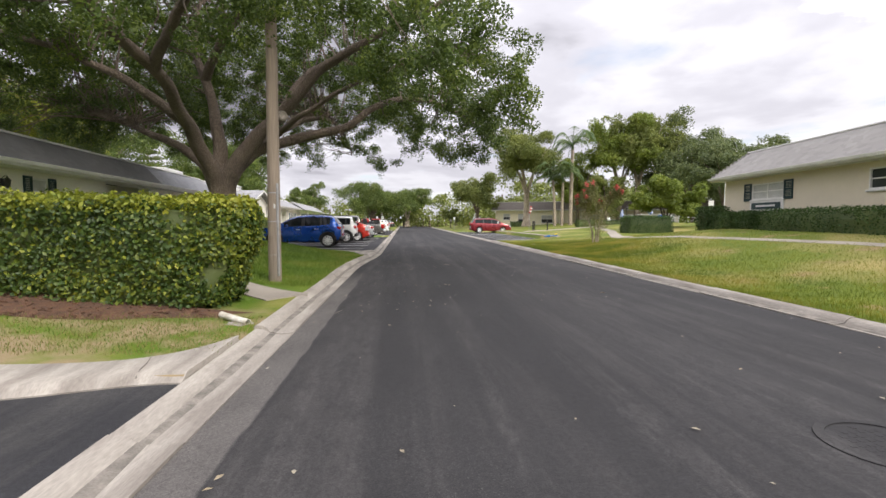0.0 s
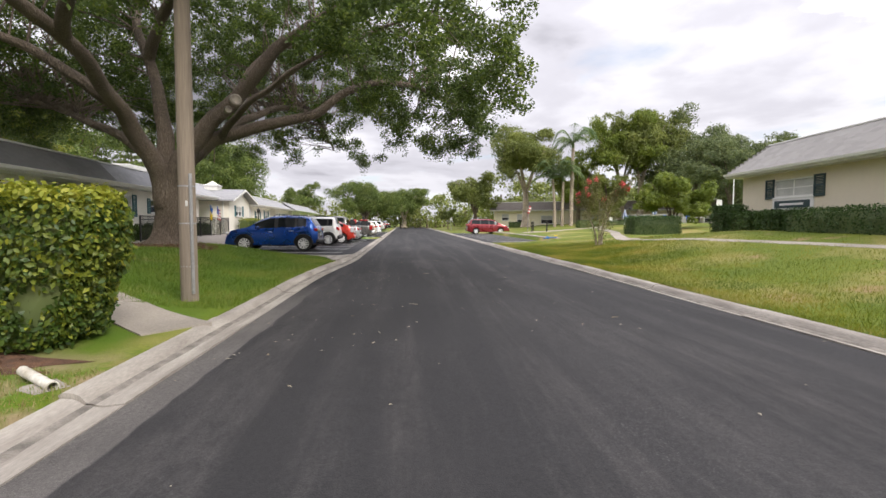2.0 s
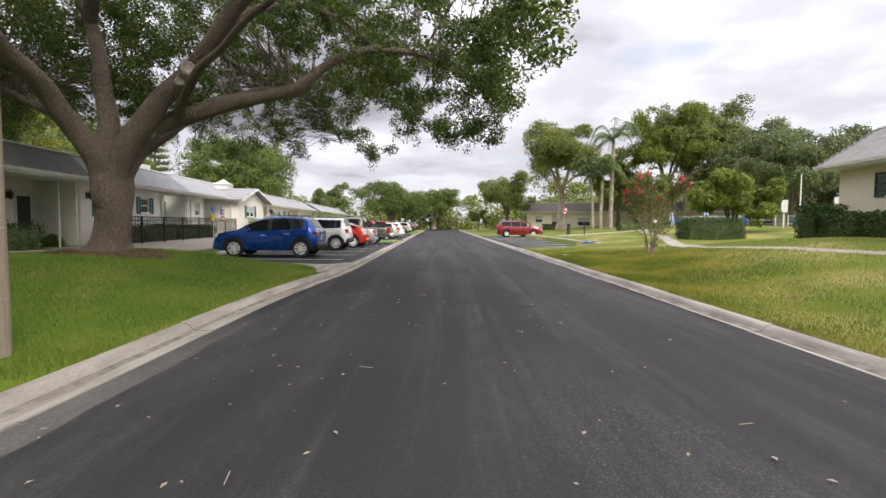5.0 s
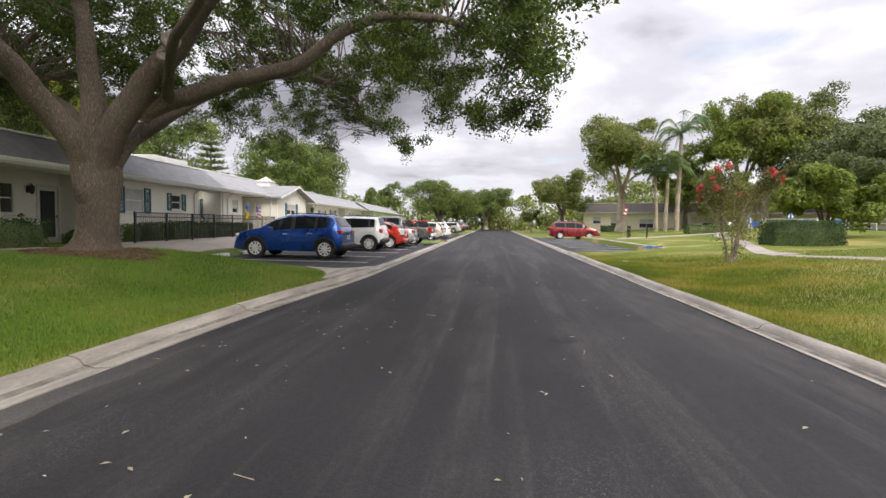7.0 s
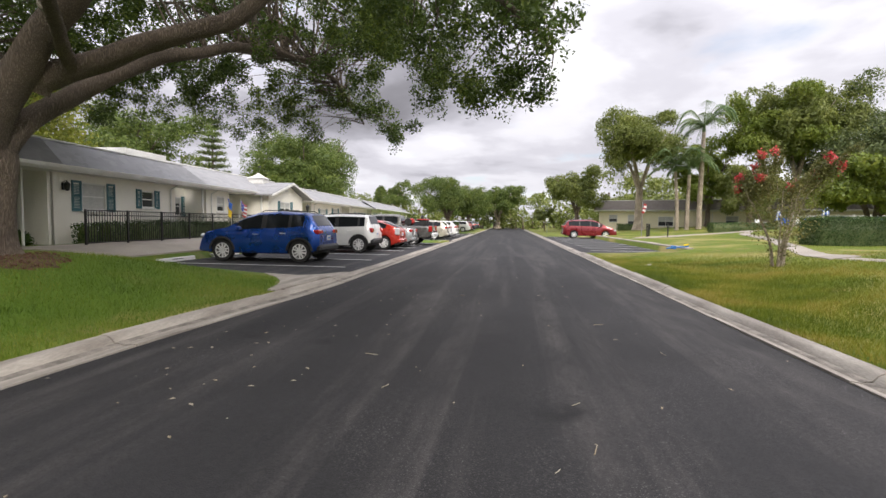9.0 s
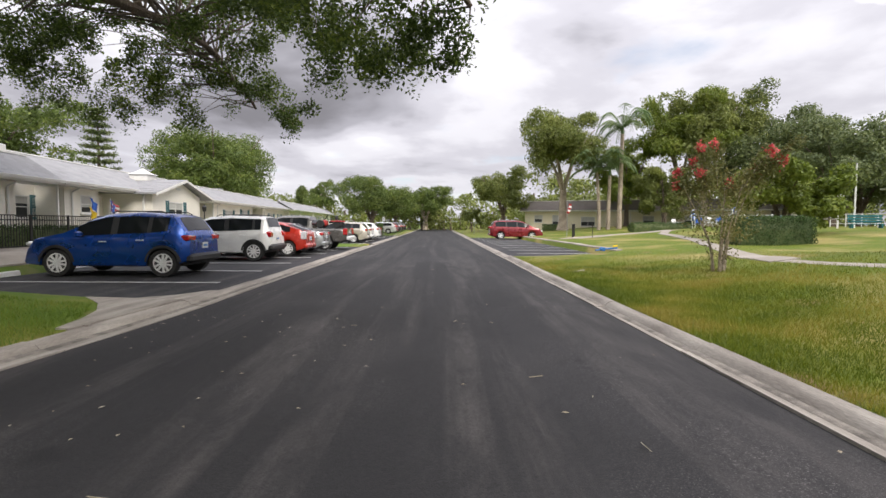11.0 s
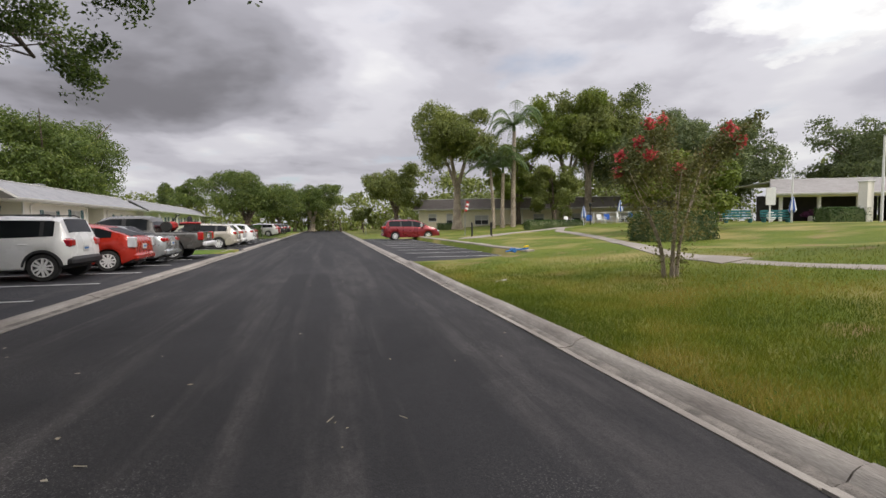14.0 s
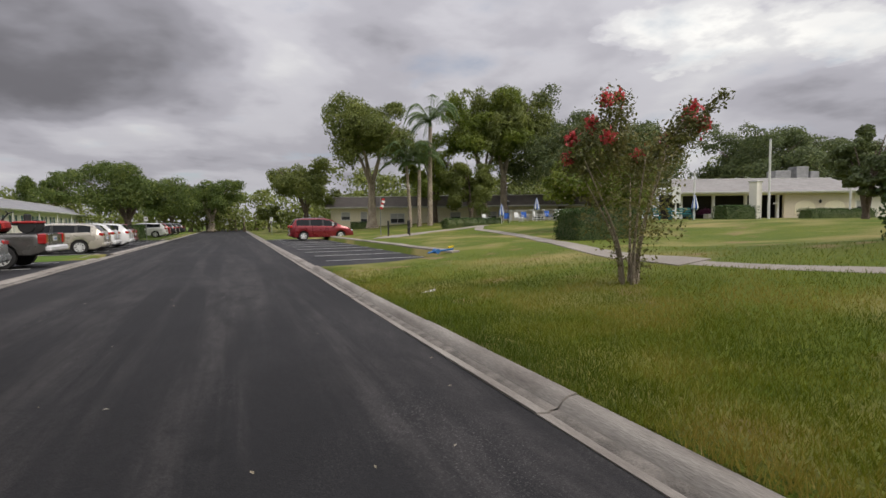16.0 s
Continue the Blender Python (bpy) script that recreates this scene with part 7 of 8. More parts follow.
for nm, lab, pt, y, xt in (("white_car", "white car parked far along the street", P_WHITE, 78.5, -2.4), ("maroon_car", "dark red car parked far along the street", P_MAROON, 81.5, -2.4), ("black_car", "black car parked far along the street", P_DARK, 85.0, -2.2), ("black_van", "black car parked far along the street", P_DARK, 89.0, -2.2), ("black_car", "black car parked far along the street", P_DARK, 93.0, -2.0)):
    car(nm, lab, pt, parked(xt, y, gz(-4.0, y)), *WAGON, 4.58, 1.78, 1.5, (0.95, 3.6), 0.32, 0.22, 0.17, ((0.5, 1.05), (1.12, 1.95), (2.02, 3.1)), None, "wrap", handles=(1.4, 2.3), rear_glass=(0.1, 0.42), screen=(2.5, 3.28), tail_h=0.92)
# minivan on the lot across the street, nose away from the street
car("red_minivan", "dark red minivan parked alone on the lot", P_MAROON, pose(7.75, 60.2, 0.06, 0, 0, 0),
    [(0, 0.9), (0.06, 1.1), (0.4, 1.62), (0.7, 1.70), (2.4, 1.72), (3.0, 1.62), (3.9, 1.12), (4.4, 0.98), (4.7, 0.75), (4.78, 0.5)],
    [(0, 1.0), (0.5, 1.1), (2.5, 1.05), (3.8, 1.0), (4.4, 0.92), (4.78, 0.6)], 4.78, 1.95, 1.73, (0.95, 3.75), 0.34, 0.24, 0.17, ((0.45, 1.4), (1.48, 2.4), (2.48, 3.5)), None, "block", (0.6, 2.6), handles=(1.7, 2.7), rear_glass=(0.1, 0.4), screen=(2.8, 3.85), tail_h=1.05)

# ---- walks, poles, fences and small things ----
path_strip("walk_1", [(-2.15, 12.2), (-3.6, 13.4), (-6.5, 15.2)], 0.85, "short concrete walk from the kerb past the hedge")
path_strip("walk_2", [(-15.0, 21.4), (-11.5, 22.6), (-9.2, 23.8)], 1.1, "concrete walk across the lawn to the entries")
path_strip("walk_3", WALK_3[4:], 0.68, "pale concrete walk that winds across the lawn")
path_strip("walk_6", WALK_3[:5], 0.34, "overgrown concrete walk half sunk in the lawn", 1.5, 0.004)
path_strip("walk_4", [(10.8, 36.9), (10.8, 64.0)], 0.3, "concrete kerb strip at the lot edge", 3.0, 0.05)
path_strip("walk_5", [(12.26, 49.94), (17.29, 56.75), (24.01, 58.63)], 1.6, "concrete ramp up to the pool")
# run past y 46 is unseen, added so concrete bounces neutral light on walls
tagged(part("pavement", Mesh().loft([[(-8.28, y, -0.1)] + [(-8.28 - (3.2 + 0.07 * (y - 25)) * q, y, gz(-8.28 - (3.2 + 0.07 * (y - 25)) * q, y) + 0.035) for q in (0, 0.2, 0.4, 0.6, 0.8, 1)] + [(-11.5 - 0.07 * (y - 25), y, -0.1)] for y in np.linspace(25.6, 74.0, 40)]), M_WALK, None, "broad concrete pavement by the parking bays, its unseen far run added for bounce light", False, "structure"), category="pavement")


def driveway_return():
    """Curved concrete edge from the kerb into the driveway mouth."""
    rings = []
    for i in range(41):
        f = i / 40
        x = BACK_L + 0.012 - 11.9 * f ** 2.2
        hi, lo = 8.40 + 1.0 * math.exp(-(BACK_L - x) / 0.32), 8.04 - 0.30 * ease(0.1, 1.4, BACK_L - x)
        z = max(0.100, gz(x - 0.02, hi) + 0.02)
        rings.append([(x, lo, -0.1), (x, lo, 0.052), (x, lo + 0.05, 0.085), (x, lo + 0.10, max(0.10, gz(x - 0.02, 8.1) + 0.02)), (x, lo + (hi - lo) * 0.55, max(0.095, gz(x - 0.02, lo + (hi - lo) * 0.55) + 0.02)), (x, hi - 0.03, z + 0.012), (x, hi, z), (x, hi, -0.1)])
    wing = tagged(part("kerb_3", Mesh().loft(rings), M_CONC, None, "curved concrete wing round the driveway mouth", True, "structure"), category="kerb")
    part("joint", Mesh().loft([[(x, y - 0.006, z), (x, y + 0.006, z), (x, y + 0.006, z - 0.05), (x, y - 0.006, z - 0.05)] for x, y, z in ((-2.42, 8.06, 0.104), (-2.46, 8.2, 0.128), (-2.50, 8.4, 0.134), (-2.55, 8.56, 0.136))]), M_SILT, wing)
    # end island of the parking bays
    pts = smooth_path([(back_l(22.8) - 0.05, 22.8, 0), (-2.2, 24.2, 0), (-3.3, 24.9, 0), (-8.3, 25.0, 0)], 5)
    rings = []
    for i, p in enumerate(pts):
        d = np.array(pts[min(i + 1, len(pts) - 1)]) - np.array(pts[max(i - 1, 0)])
        d = d / np.linalg.norm(d)
        s = np.array([-d[1], d[0], 0])
        rings.append([tuple(p + s * o + np.array([0, 0, h])) for o, h in ((-0.14, -0.1), (-0.14, 0.12), (0.1, 0.12), (0.15, 0.07), (0.15, -0.1))])
    tagged(part("kerb_apron", Mesh().loft([[(xi, yy, -0.1), (xi, yy, gz(xi, yy) + 0.03 if yy < 25 else zz), ((xi + xo) / 2, yy, gz((xi + xo) / 2, yy) + 0.025 if yy < 25 else zz), (xo, yy, gz(xo, yy) + 0.022 if yy < 25 else zz - 0.012), (xo, yy, -0.1)] for yy, xi, xo, zz in ((22.6, -1.86, back_l(22.6) + 0.02, 0.105), (23.2, -1.98, back_l(23.2) + 0.02, 0.105), (23.8, -2.2, back_l(23.8) + 0.02, 0.10), (24.4, -2.6, back_l(24.4) + 0.02, 0.095), (24.95, -3.2, back_l(24.95) + 0.02, 0.085), (25.3, -2.7, back_l(25.3) + 0.02, 0.075), (25.8, -2.1, back_l(25.8) + 0.02, 0.068), (26.5, -1.75, back_l(26.5) + 0.02, 0.062))]), M_CONC, None, "flat concrete apron where the kerb bends in", False, "structure"), category="kerb")
    tagged(part("kerb_4", Mesh().loft(rings), M_CONC, None, "low concrete kerb at the end of the parking bays", True, "structure"), category="kerb")


driveway_return()


def mulch(name, cx, cy, rx, ry, label):
    m = Mesh()
    r_ = random.Random(3)
    n = 40
    rings = []
    for q in (1.0, 0.8, 0.5, 0.1):
        rings.append([(cx + rx * q * math.cos(2 * math.pi * i / n) * (1 + 0.10 * math.sin(i * 1.7)), cy + ry * q * math.sin(2 * math.pi * i / n) * (1 + 0.08 * math.sin(i * 2.3)), 0) for i in range(n)])
    rings = [[(x, y, gz(x, y) + (0.005 if k == 0 else 0.035 + 0.012 * noise.noise((x * 6, y * 6, 0)))) for x, y, _ in r] for k, r in enumerate(rings)]
    m.loft(rings)
    root = tagged(part(name, m, M_MULCH, None, label, True), category="mulch")
    chips = Mesh()
    for i in range(380):
        a, q = r_.uniform(0, 6.28), math.sqrt(r_.random())
        x, y = cx + rx * q * math.cos(a), cy + ry * q * math.sin(a)
        chips.box((0, 0, 0), (r_.uniform(0.03, 0.09), 0.018, 0.012), pose(x, y, gz(x, y) + 0.045, r_.uniform(-25, 25), r_.uniform(-20, 20), r_.uniform(0, 180)))
    part("bark_chips", chips, M_MULCH, root, "", False, "stuff")


mulch("mulch_ring", -6.55, 21.35, 1.45, 1.1, "ring of red-brown bark mulch round the oak")
mulch("mulch_bed", -6.1, 10.75, 3.5, 0.75, "strip of red-brown mulch along the hedge foot")


def utility_pole():
    root = thing("utility_pole", "weathered round wooden utility pole with a grey conduit", "pole", pose(-2.9, 14.25, gz(-2.9, 14.25) - 0.02))
    part("shaft", Mesh().tube([(0, 0, -0.1), (0, 0, 3), (0.02, 0, 11)], [0.135, 0.125, 0.09], 18), M_WOODPOLE, root, "", True)
    part("conduit", Mesh().tube([(0.1, -0.09, 0.15), (0.095, -0.085, 2.1)], [0.03, 0.03], 8), M_GALV, root, "grey plastic conduit", True)
    for z in (0.6, 1.3, 1.9):
        part("strap", Mesh().lathe([(0.125, -0.012), (0.132, -0.012), (0.132, 0.012), (0.125, 0.012)], 18, Matrix.Translation((0, 0, z))), M_GALV, root)
    part("tag", Mesh().box((0.03, -0.122, 1.62), (0.06, 0.006, 0.09)), M_PLATE, root)


utility_pole()


def pipe_end(name, x, y, z, yaw, ln, r, label):
    root = thing(name, label, "pipe", pose(x, y, z, 0, 6, yaw))
    p = []
    m = Mesh()
    m.lathe([(r * 0.86, -ln), (r, -ln), (r, -0.03), (r * 1.12, -0.03), (r * 1.12, 0.02), (r * 0.9, 0.02), (r * 0.86, -0.1)], 18, Matrix.Rotation(math.pi / 2, 4, "Y"))
    part("pipe", m, M_OLDPLASTIC, root, "", True)
    part("concrete_pad", Mesh().box((-0.05, 0, -r * 1.6), (0.4, 0.3, 0.08), None, 0.03), M_CONC, root, "rough concrete collar")


pipe_end("drain_pipe", -2.16, 10.1, 0.13, -33, 0.5, 0.042, "white plastic drain pipe end at the kerb")
pipe_end("drain_pipe", 6.95, 30.3, 0.08, 200, 0.35, 0.03, "white plastic drain pipe end in the lawn")


def iron_fence():
    """Railings between the pavement and the apartment lawn."""
    root = thing("iron_fence", "black iron railings with square pickets", "fence", FB.m)
    z0, h, v = 0.5, 1.18, 1.6
    u0, u1 = 2.65, 15.6
    u, k = u0, 0
    while u <= u1 + 0.01:
        part("post", Mesh().box((u, v, z0 + h / 2), (0.06, 0.06, h + 0.06), None, 0.008), M_IRON, root)
        u += 1.85
    for z in (z0 + 0.12, z0 + h - 0.16, z0 + h):
        part("rail", Mesh().box(((u0 + u1) / 2, v, z), (u1 - u0, 0.035, 0.035)), M_IRON, root)
    pk = Mesh().box((0, 0, 0), (0.018, 0.018, h - 0.12)).data("picket", M_IRON)
    u = u0 + 0.11
    while u < u1:
        ob = new("picket", pk)
        ob.parent = root
        ob.location = (u, v, z0 + 0.06 + h / 2)
        u += 0.115


iron_fence()


def wheel_stop(x, y):
    root = thing("wheel_stop", "white painted concrete wheel stop", "kerb block", pose(x, y, 0.06), "wheel stops")
    part("block", Mesh().loft([[(-0.08, yy, 0), (-0.06, yy, 0.11), (-0.03, yy, 0.125), (0.03, yy, 0.125), (0.06, yy, 0.11), (0.08, yy, 0)] for yy in (-0.85, 0.85)]), M_WHITE, root)
    part("lettering_bar", Mesh().box((0.063, 0.0, 0.075), (0.01, 0.5, 0.03), Matrix.Identity(4)), M_BLACKPL, root)


for i in range(7):
    wheel_stop(-8.05, 28.3 + 2.7 * i)


def flags():
    for u, cols, lab, du in ((11.55, (M_BLUECLOTH, M_YELLOW), "blue and yellow flag on a thin pole", -0.25), (12.1, None, "red and white striped flag with a blue corner", 0.2)):
        root = thing("garden_flag", lab, "flag", FB.m @ Matrix.Translation((u, 1.75, 0.35)))
        part("pole", Mesh().tube([(0, 0, 0), (0.25 if du > 0 else -0.2, 0.1, 2.15)], [0.014, 0.01], 6), M_WHITE, root)

        def cloth(z0, z1, x0, x1, mat, nm, off=0.0):
            m = Mesh()
            rows = []
            for i in range(6):
                f = i / 5
                rows.append([(x0 + (x1 - x0) * j / 6 + 0.12 * f * math.sin(j + f), 0.1 + off + 0.05 * math.sin(j * 1.4 + f * 2), z1 + (z0 - z1) * f - 0.25 * j / 6) for j in range(7)])
            m.loft(rows + [[(x, y - 0.006, z) for x, y, z in r] for r in rows[::-1]], None, False, closed=False)
            part(nm, m, mat, root, "", True)

        if cols:
            cloth(1.75, 2.1, -0.55, -0.15, cols[0], "cloth")
            cloth(1.35, 1.72, -0.6, -0.2, cols[1], "cloth")
        else:
            for k in range(7):
                cloth(2.05 - 0.1 * (k + 1) + 0.005, 2.05 - 0.1 * k, 0.2, 0.85, M_RED if k % 2 == 0 else M_WHITE, "stripe")
            cloth(1.7, 2.06, 0.19, 0.48, M_BLUECLOTH, "canton", 0.012)


flags()


def post_lamp(x, y, z, h, label):
    root = thing("post_lamp", label, "lamp", pose(x, y, z))
    part("post", Mesh().tube([(0, 0, 0), (0, 0, h)], [0.045, 0.035], 8), M_IRON, root, "", True)
    part("lantern", Mesh().lathe([(0.05, h), (0.10, h + 0.03), (0.13, h + 0.26), (0.16, h + 0.27), (0.04, h + 0.38), (0.01, h + 0.44)], 8), M_IRON, root)


p_l = FB.m @ Vector((20.2, 2.6, 0.3))
post_lamp(p_l.x, p_l.y, 0.3, 1.8, "black post lantern in front of the gabled bay")
post_lamp(26.25, 58.5, 0.9, 1.9, "black lamp post at the pool gate")


def tall_pole(x, y, z, h, r, mat, label, name="pole"):
    root = thing(name, label, "pole", pose(x, y, z))
    part("shaft", Mesh().tube([(0, 0, -0.1), (0, 0, h)], [r, r * 0.75], 10), mat, root, "", True)
    part("cap", Mesh().lathe([(r * 0.8, h), (r * 1.1, h + 0.03), (r * 0.5, h + 0.09)], 8), M_GALV, root)


tall_pole(40.28, 44.68, 1.1, 6.0, 0.09, M_WHITE, "tall white pole in front of the clubhouse")
tall_pole(45.62, 42.14, 1.1, 5.2, 0.07, M_TRIM, "pale wooden pole in front of the clubhouse")
tall_pole(35.25, 46.97, 1.1, 3.7, 0.07, M_WHITE, "white pole at the pool lawn")
tall_pole(32.02, 49.37, 1.1, 4.6, 0.06, M_WHITE, "white pole by the pool")
tall_pole(13.63, 55.48, 0.5, 2.7, 0.03, M_GALV, "thin metal flag stick by the ramp")
root = thing("ramp_flag", "small striped flag hanging by the ramp", "flag", pose(13.72, 55.44, 2.55))
for k in range(5):
    part("stripe", Mesh().box((0.05 * (k % 2), 0, 0.5 - 0.16 * k), (0.22, 0.012, 0.158), Matrix.Rotation(0.25, 4, "Y")), M_RED if k % 2 == 0 else M_WHITE, root)
column = thing("pillar", "square cream pillar at the clubhouse hedge", "pillar", pose(39.79, 45.37, 1.05))
part("shaft", Mesh().box((0, 0, 1.5), (0.6, 0.6, 3.0), None, 0.02), M_STUCCO, column)
part("cap", Mesh().box((0, 0, 3.05), (0.72, 0.72, 0.1), None, 0.02), M_TRIM, column)


def board_sign(x, y, z, w, h, zc, label):
    root = thing("notice_board", label, "sign", pose(x, y, z, 0, 0, -20), "boards by the pool lawn")
    part("panel", Mesh().box((0, 0, zc), (w, 0.06, h), None, 0.01), M_WHITE, root)
    part("post", Mesh().box((0, 0.06, zc / 2), (0.09, 0.06, zc)), M_TRIM, root)


board_sign(33.0, 46.64, 1.15, 0.62, 1.2, 1.95, "white square board on a post")
board_sign(29.43, 47.65, 1.1, 0.45, 1.0, 1.9, "white square board on a post")


def teal_bench(x, y, label):
    root = thing("bench", label, "bench", pose(x, y, 1.12, 0, 0, -18), "teal benches")
    for z, d in ((0.45, 0.0), (0.62, 0.18), (0.8, 0.2), (0.98, 0.22)):
        part("slat", Mesh().box((0, d, z), (1.9, 0.3 if d == 0 else 0.04, 0.04 if d == 0 else 0.13), None, 0.01), M_TEALPAINT, root)
    for s in (-0.8, 0.8):
        part("leg", Mesh().box((s, 0, 0.22), (0.08, 0.4, 0.44)), M_TEALPAINT, root)
        part("arm", Mesh().box((s, 0, 0.66), (0.08, 0.5, 0.05), None, 0.01), M_TEALPAINT, root)


teal_bench(31.07, 47.39, "teal painted slatted bench by the pool lawn")
teal_bench(33.71, 46.84, "teal painted slatted bench by the pool lawn")


def umbrella(x, y, z, h, label):
    root = thing("umbrella", label, "umbrella", pose(x, y, z), "closed umbrellas")
    part("pole", Mesh().tube([(0, 0, 0), (0, 0, h)], [0.03, 0.02], 6), M_WHITE, root)
    m, w = Mesh(), Mesh()
    n = 16
    for i in range(n):
        a0, a1 = 2 * math.pi * i / n, 2 * math.pi * (i + 1) / n
        t = m if (i // 2) % 2 else w
        for (r0, z0), (r1, z1) in (((0.04, h - 0.02), (0.12, h - 0.35)), ((0.12, h - 0.35), (0.22, h - 0.95)), ((0.22, h - 0.95), (0.14, h - 1.1))):
            k0, k1 = 1 + 0.2 * (i % 2), 1 + 0.2 * ((i + 1) % 2)
            t.add([(r0 * k0 * math.cos(a0), r0 * k0 * math.sin(a0), z0), (r0 * k1 * math.cos(a1), r0 * k1 * math.sin(a1), z0), (r1 * k1 * math.cos(a1), r1 * k1 * math.sin(a1), z1), (r1 * k0 * math.cos(a0), r1 * k0 * math.sin(a0), z1)], [(0, 1, 2, 3)])
    part("blue_canopy", m, M_BLUECLOTH, root)
    part("white_canopy", w, M_WHITE, root)
    part("base", Mesh().lathe([(0.25, 0), (0.25, 0.06), (0.08, 0.12)], 12), M_WHITE, root)


umbrella(28.95, 57.99, 1.0, 2.4, "closed blue and white striped umbrella by the pool")
umbrella(26.03, 59.24, 0.95, 1.95, "closed blue and white striped umbrella by the pool")
umbrella(34.87, 46.6, 1.1, 2.0, "closed blue umbrella by the clubhouse")


def pool_chair(x, y, yaw, mat):
    root = thing("pool_chair", "white framed pool chair with blue straps", "chair", pose(x, y, gz(x, y) + 0.03, 0, 0, yaw), "chairs by the pool")
    part("seat", Mesh().box((0, 0, 0.38), (0.52, 0.5, 0.04), None, 0.01), mat, root)
    part("backrest", Mesh().box((0, 0.28, 0.68), (0.52, 0.04, 0.55), Matrix.Rotation(-0.2, 4, "X"), 0.01), mat, root)
    for s in (-0.27, 0.27):
        for t in (-0.24, 0.26):
            part("leg", Mesh().tube([(s, t, 0), (s, t, 0.6)], [0.018, 0.018], 6), M_WHITE, root)
        part("arm", Mesh().box((s, 0, 0.6), (0.05, 0.55, 0.03), None, 0.01), M_WHITE, root)


for i, (x, y, a) in enumerate(((25.14, 60.22, 20), (26.79, 59.62, -30), (27.68, 58.86, 10), (28.35, 59.02, -20), (29.61, 58.61, 40), (30.39, 58.03, 0), (31.55, 57.8, 15), (32.71, 57.39, -15))):
    pool_chair(x, y, a, M_BLUECLOTH if i % 2 else M_WHITE)


def pool_fence():
    root = thing("pool_fence", "low white rail fence round the pool deck", "fence")
    a, b = Vector((27.32, 61.69, 0)), Vector((40.4, 55.03, 0))
    n = 14
    for i in range(n + 1):
        p = a + (b - a) * i / n
        part("post", Mesh().box((p.x, p.y, gz(p.x, p.y) + 0.55), (0.06, 0.06, 1.15)), M_TRIM, root)
    for z in (0.3, 0.7, 1.1):
        part("rail", Mesh().tube([(a.x, a.y, gz(a.x, a.y) + z), (b.x, b.y, gz(b.x, b.y) + z)], [0.02, 0.02], 6), M_TRIM, root)
    tagged(part("pool_deck", Mesh().box((34.0, 62.0, 1.0), (16, 5, 0.16), pose(0, 0, 0)), M_WALK, None, "pale concrete pool deck", False, "structure"), category="deck")


pool_fence()


def handrail():
    root = thing("handrail", "grey metal pipe handrail beside the ramp", "railing")
    for dx in (0.0, 1.5):
        pts = [(12.91 + dx, 51.45, 0), (13.61 + dx, 53.85, 0), (14.61 + dx, 56.65, 0)]
        for z in (0.55, 1.0):
            part("rail", Mesh().tube([(x, y, gz(x, y) + z) for x, y, _ in pts], [0.024] * 3, 6), M_IRON, root)
        for i in range(6):
            f = i / 5
            x, y = 12.91 + dx + 1.7 * f, 51.45 + 5.2 * f
            part("post", Mesh().tube([(x, y, gz(x, y) - 0.05), (x, y, gz(x, y) + 1.0)], [0.022] * 2, 6), M_IRON, root)


handrail()


def street_sign(x, y, label):
    root = thing("street_sign", label, "sign", pose(x, y, gz(x, y)))
    part("post", Mesh().box((0, 0, 1.0), (0.05, 0.04, 2.0)), M_GALV, root)
    part("plate", Mesh().box((0, -0.03, 1.8), (0.3, 0.012, 0.38), None, 0.004), M_WHITE, root)
    part("lettering_bar", Mesh().box((0, -0.038, 1.85), (0.2, 0.004, 0.06)), M_BLACKPL, root)


street_sign(7.88, 79.63, "small white sign on a metal post")
street_sign(-3.15, 71.01, "small white sign on a metal post")
sp = thing("sprinkler_cart", "blue hose trolley lying on the lawn", "hose cart", pose(10.3, 37.1, gz(10.3, 37.1) + 0.02))
part("frame", Mesh().tube([(-0.45, 0, 0.04), (0, 0.1, 0.09), (0.5, 0, 0.14)], [0.035] * 3, 6), M_BLUEPAINT, sp, "", True)
part("reel", Mesh().lathe([(0.03, -0.16), (0.085, -0.16), (0.085, -0.13), (0.05, -0.12), (0.05, 0.12), (0.085, 0.13), (0.085, 0.16), (0.03, 0.16)], 14, Matrix.Translation((-0.15, 0, 0.09)), "y"), M_BLUEPAINT, sp, "", True)
part("nozzle", Mesh().tube([(0.3, 0, 0.2), (0.5, 0, 0.24)], [0.04, 0.03], 6), M_YELLOW, sp)

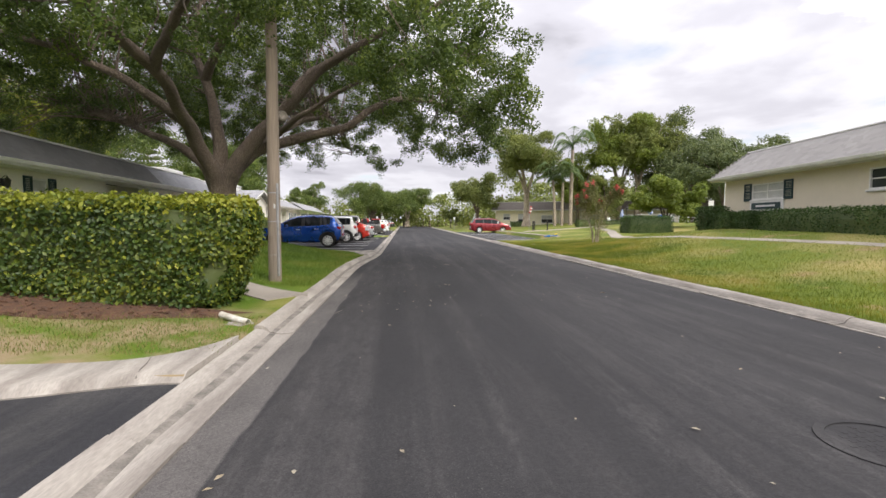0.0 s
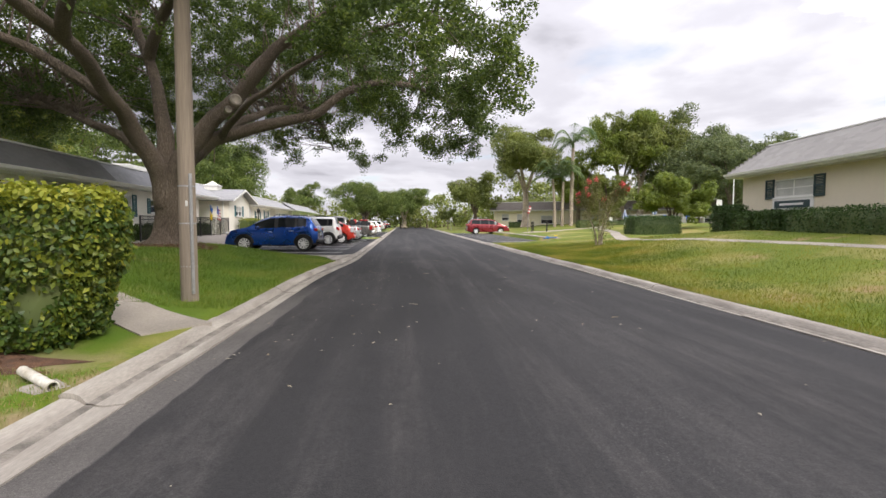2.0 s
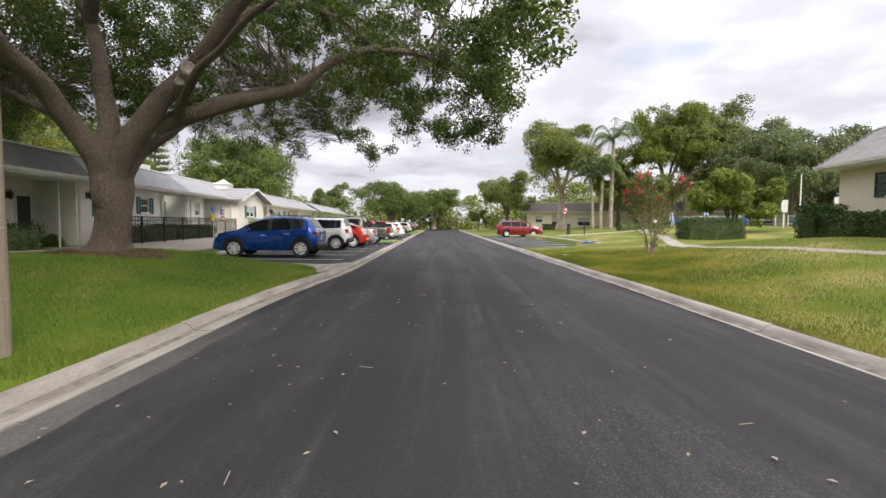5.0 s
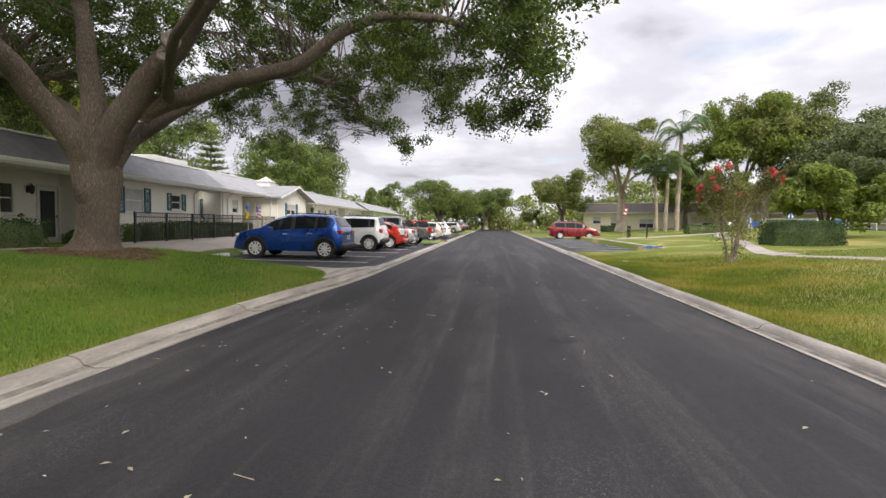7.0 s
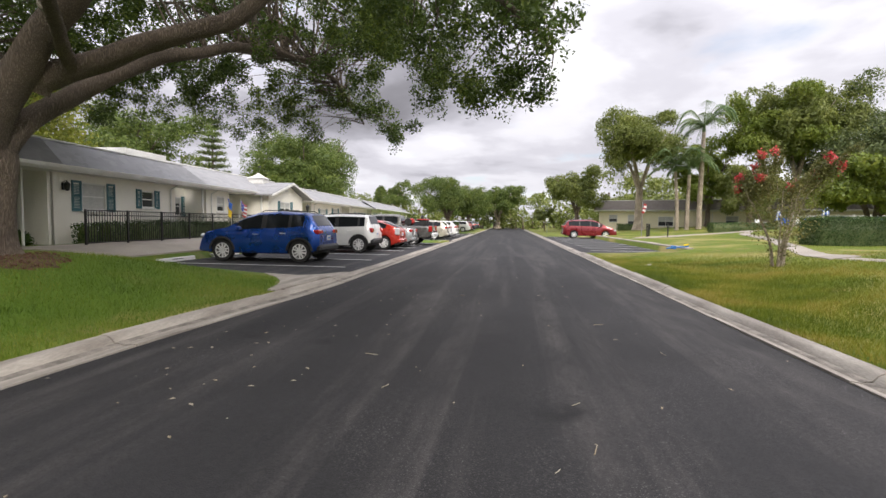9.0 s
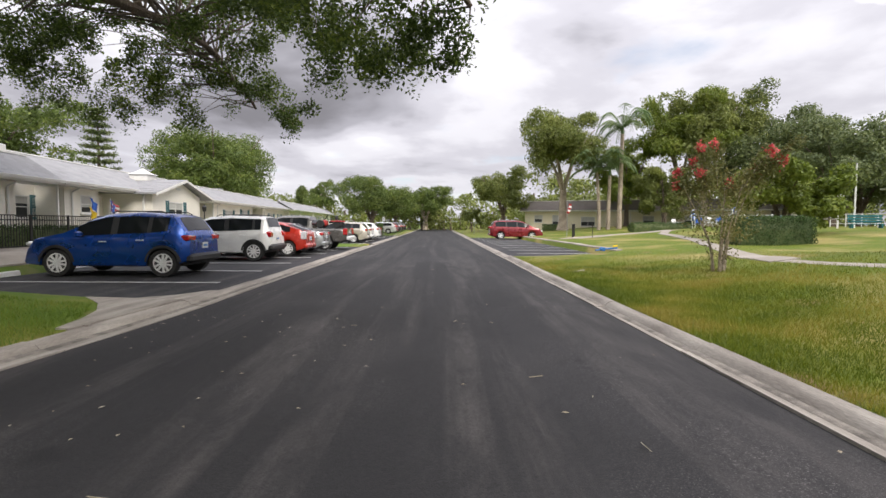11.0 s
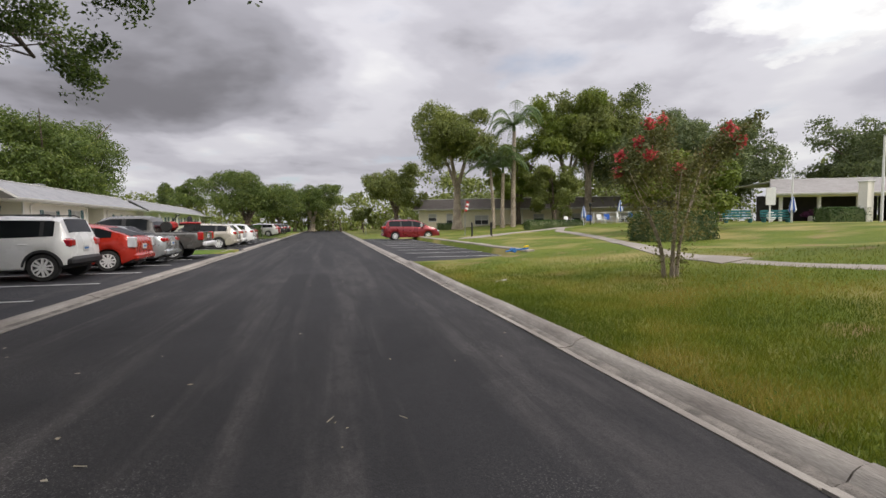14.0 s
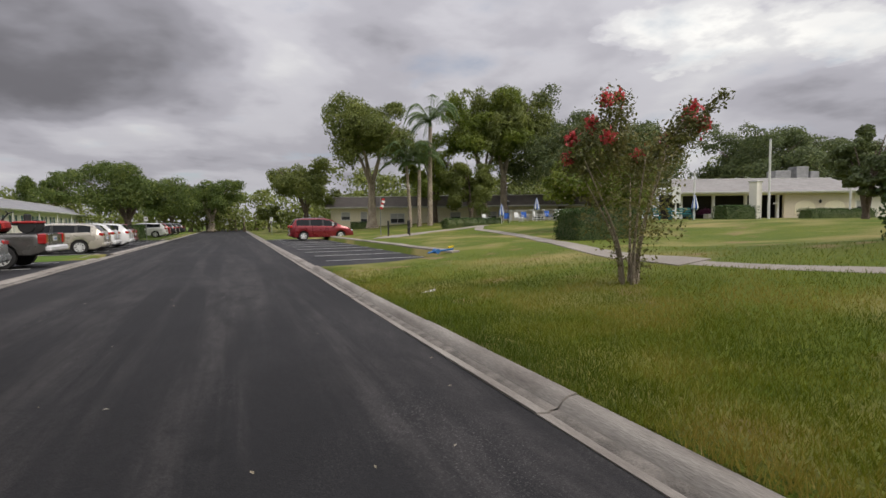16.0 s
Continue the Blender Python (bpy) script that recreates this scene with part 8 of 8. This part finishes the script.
life = thing("life_ring", "white life ring on the pool fence", "life ring", pose(35.71, 48.97, 1.75, 80, 0, -20))
part("ring", Mesh().lathe([(0.24, -0.05), (0.30, -0.075), (0.36, 0), (0.30, 0.075), (0.24, 0.05)], 20), M_WHITE, life, "", True)
part("stand", Mesh().box((0, -0.3, 0.06), (0.06, 1.1, 0.05)), M_TRIM, life)
fl = thing("flower_bed", "pink and purple flowers in the clubhouse porch", "flowers")
ps, nr = crown_points([(45.2 + 0.45 * i, 54.0 - 0.19 * i, 1.9 + 0.15 * (i % 2), 0.34) for i in range(9)], 1600)
big_mesh("blooms", *leaf_cards(ps, nr, np.full(1600, 0.12), 0.9), M_PINK, fl)
part("planter", Mesh().box((47.0, 53.25, 1.45), (4.4, 0.5, 0.7), None, 0.03), M_STUCCO, fl)

# manhole cover and road litter
mh = thing("manhole_cover", "worn round cast iron cover sunk in the asphalt", "manhole", pose(2.9, 6.6, 0.026) @ Matrix.Scale(0.9, 4))
part("ring", Mesh().lathe([(0.43, -0.03), (0.43, 0.006), (0.36, 0.008), (0.36, -0.03)], 32), M_ROAD, mh, "", True)
part("cover", Mesh().lathe([(0.355, -0.03), (0.355, -0.002), (0.33, 0.0), (0.02, 0.0)], 32), M_ROAD, mh, "", True)
studs = Mesh()
for i in range(-4, 5):
    for j in range(-4, 5):
        if i * i + j * j < 17:
            studs.box((i * 0.07, j * 0.07, -0.001), (0.04, 0.04, 0.006))
part("studs", studs, M_ROAD, mh, "", False, "stuff")


def litter():
    r_ = random.Random(9)
    root = thing("leaf_litter", "scattered pale leaves and twigs on the asphalt", "litter", None, "", "stuff")
    m = Mesh()
    for i in range(240):
        if i < 120:
            x, y = r_.gauss(-0.2, 1.1), r_.uniform(11, 24)
        else:
            x, y = r_.uniform(-1.5, 5.8), r_.uniform(5, 34)
        if not LIP_L < x < LIP_R:
            continue
        s = r_.uniform(0.012, 0.035)
        m.add([(-s, 0, 0), (0, -s * 0.5, 0.006), (s, 0, 0.004), (0, s * 0.5, 0.007)], [(0, 1, 2, 3)], pose(x, y, 0.036, 0, 0, r_.uniform(0, 360)))
    for i in range(14):
        x, y = r_.uniform(-1.2, 4.5), r_.uniform(12, 24)
        m.tube([(0, 0, 0), (r_.uniform(0.06, 0.16), r_.uniform(-0.02, 0.02), 0.006)], [0.004, 0.003], 4, pose(x, y, 0.034, 0, 0, r_.uniform(0, 360)))
    part("leaves", m, M_LITTER, root)


litter()
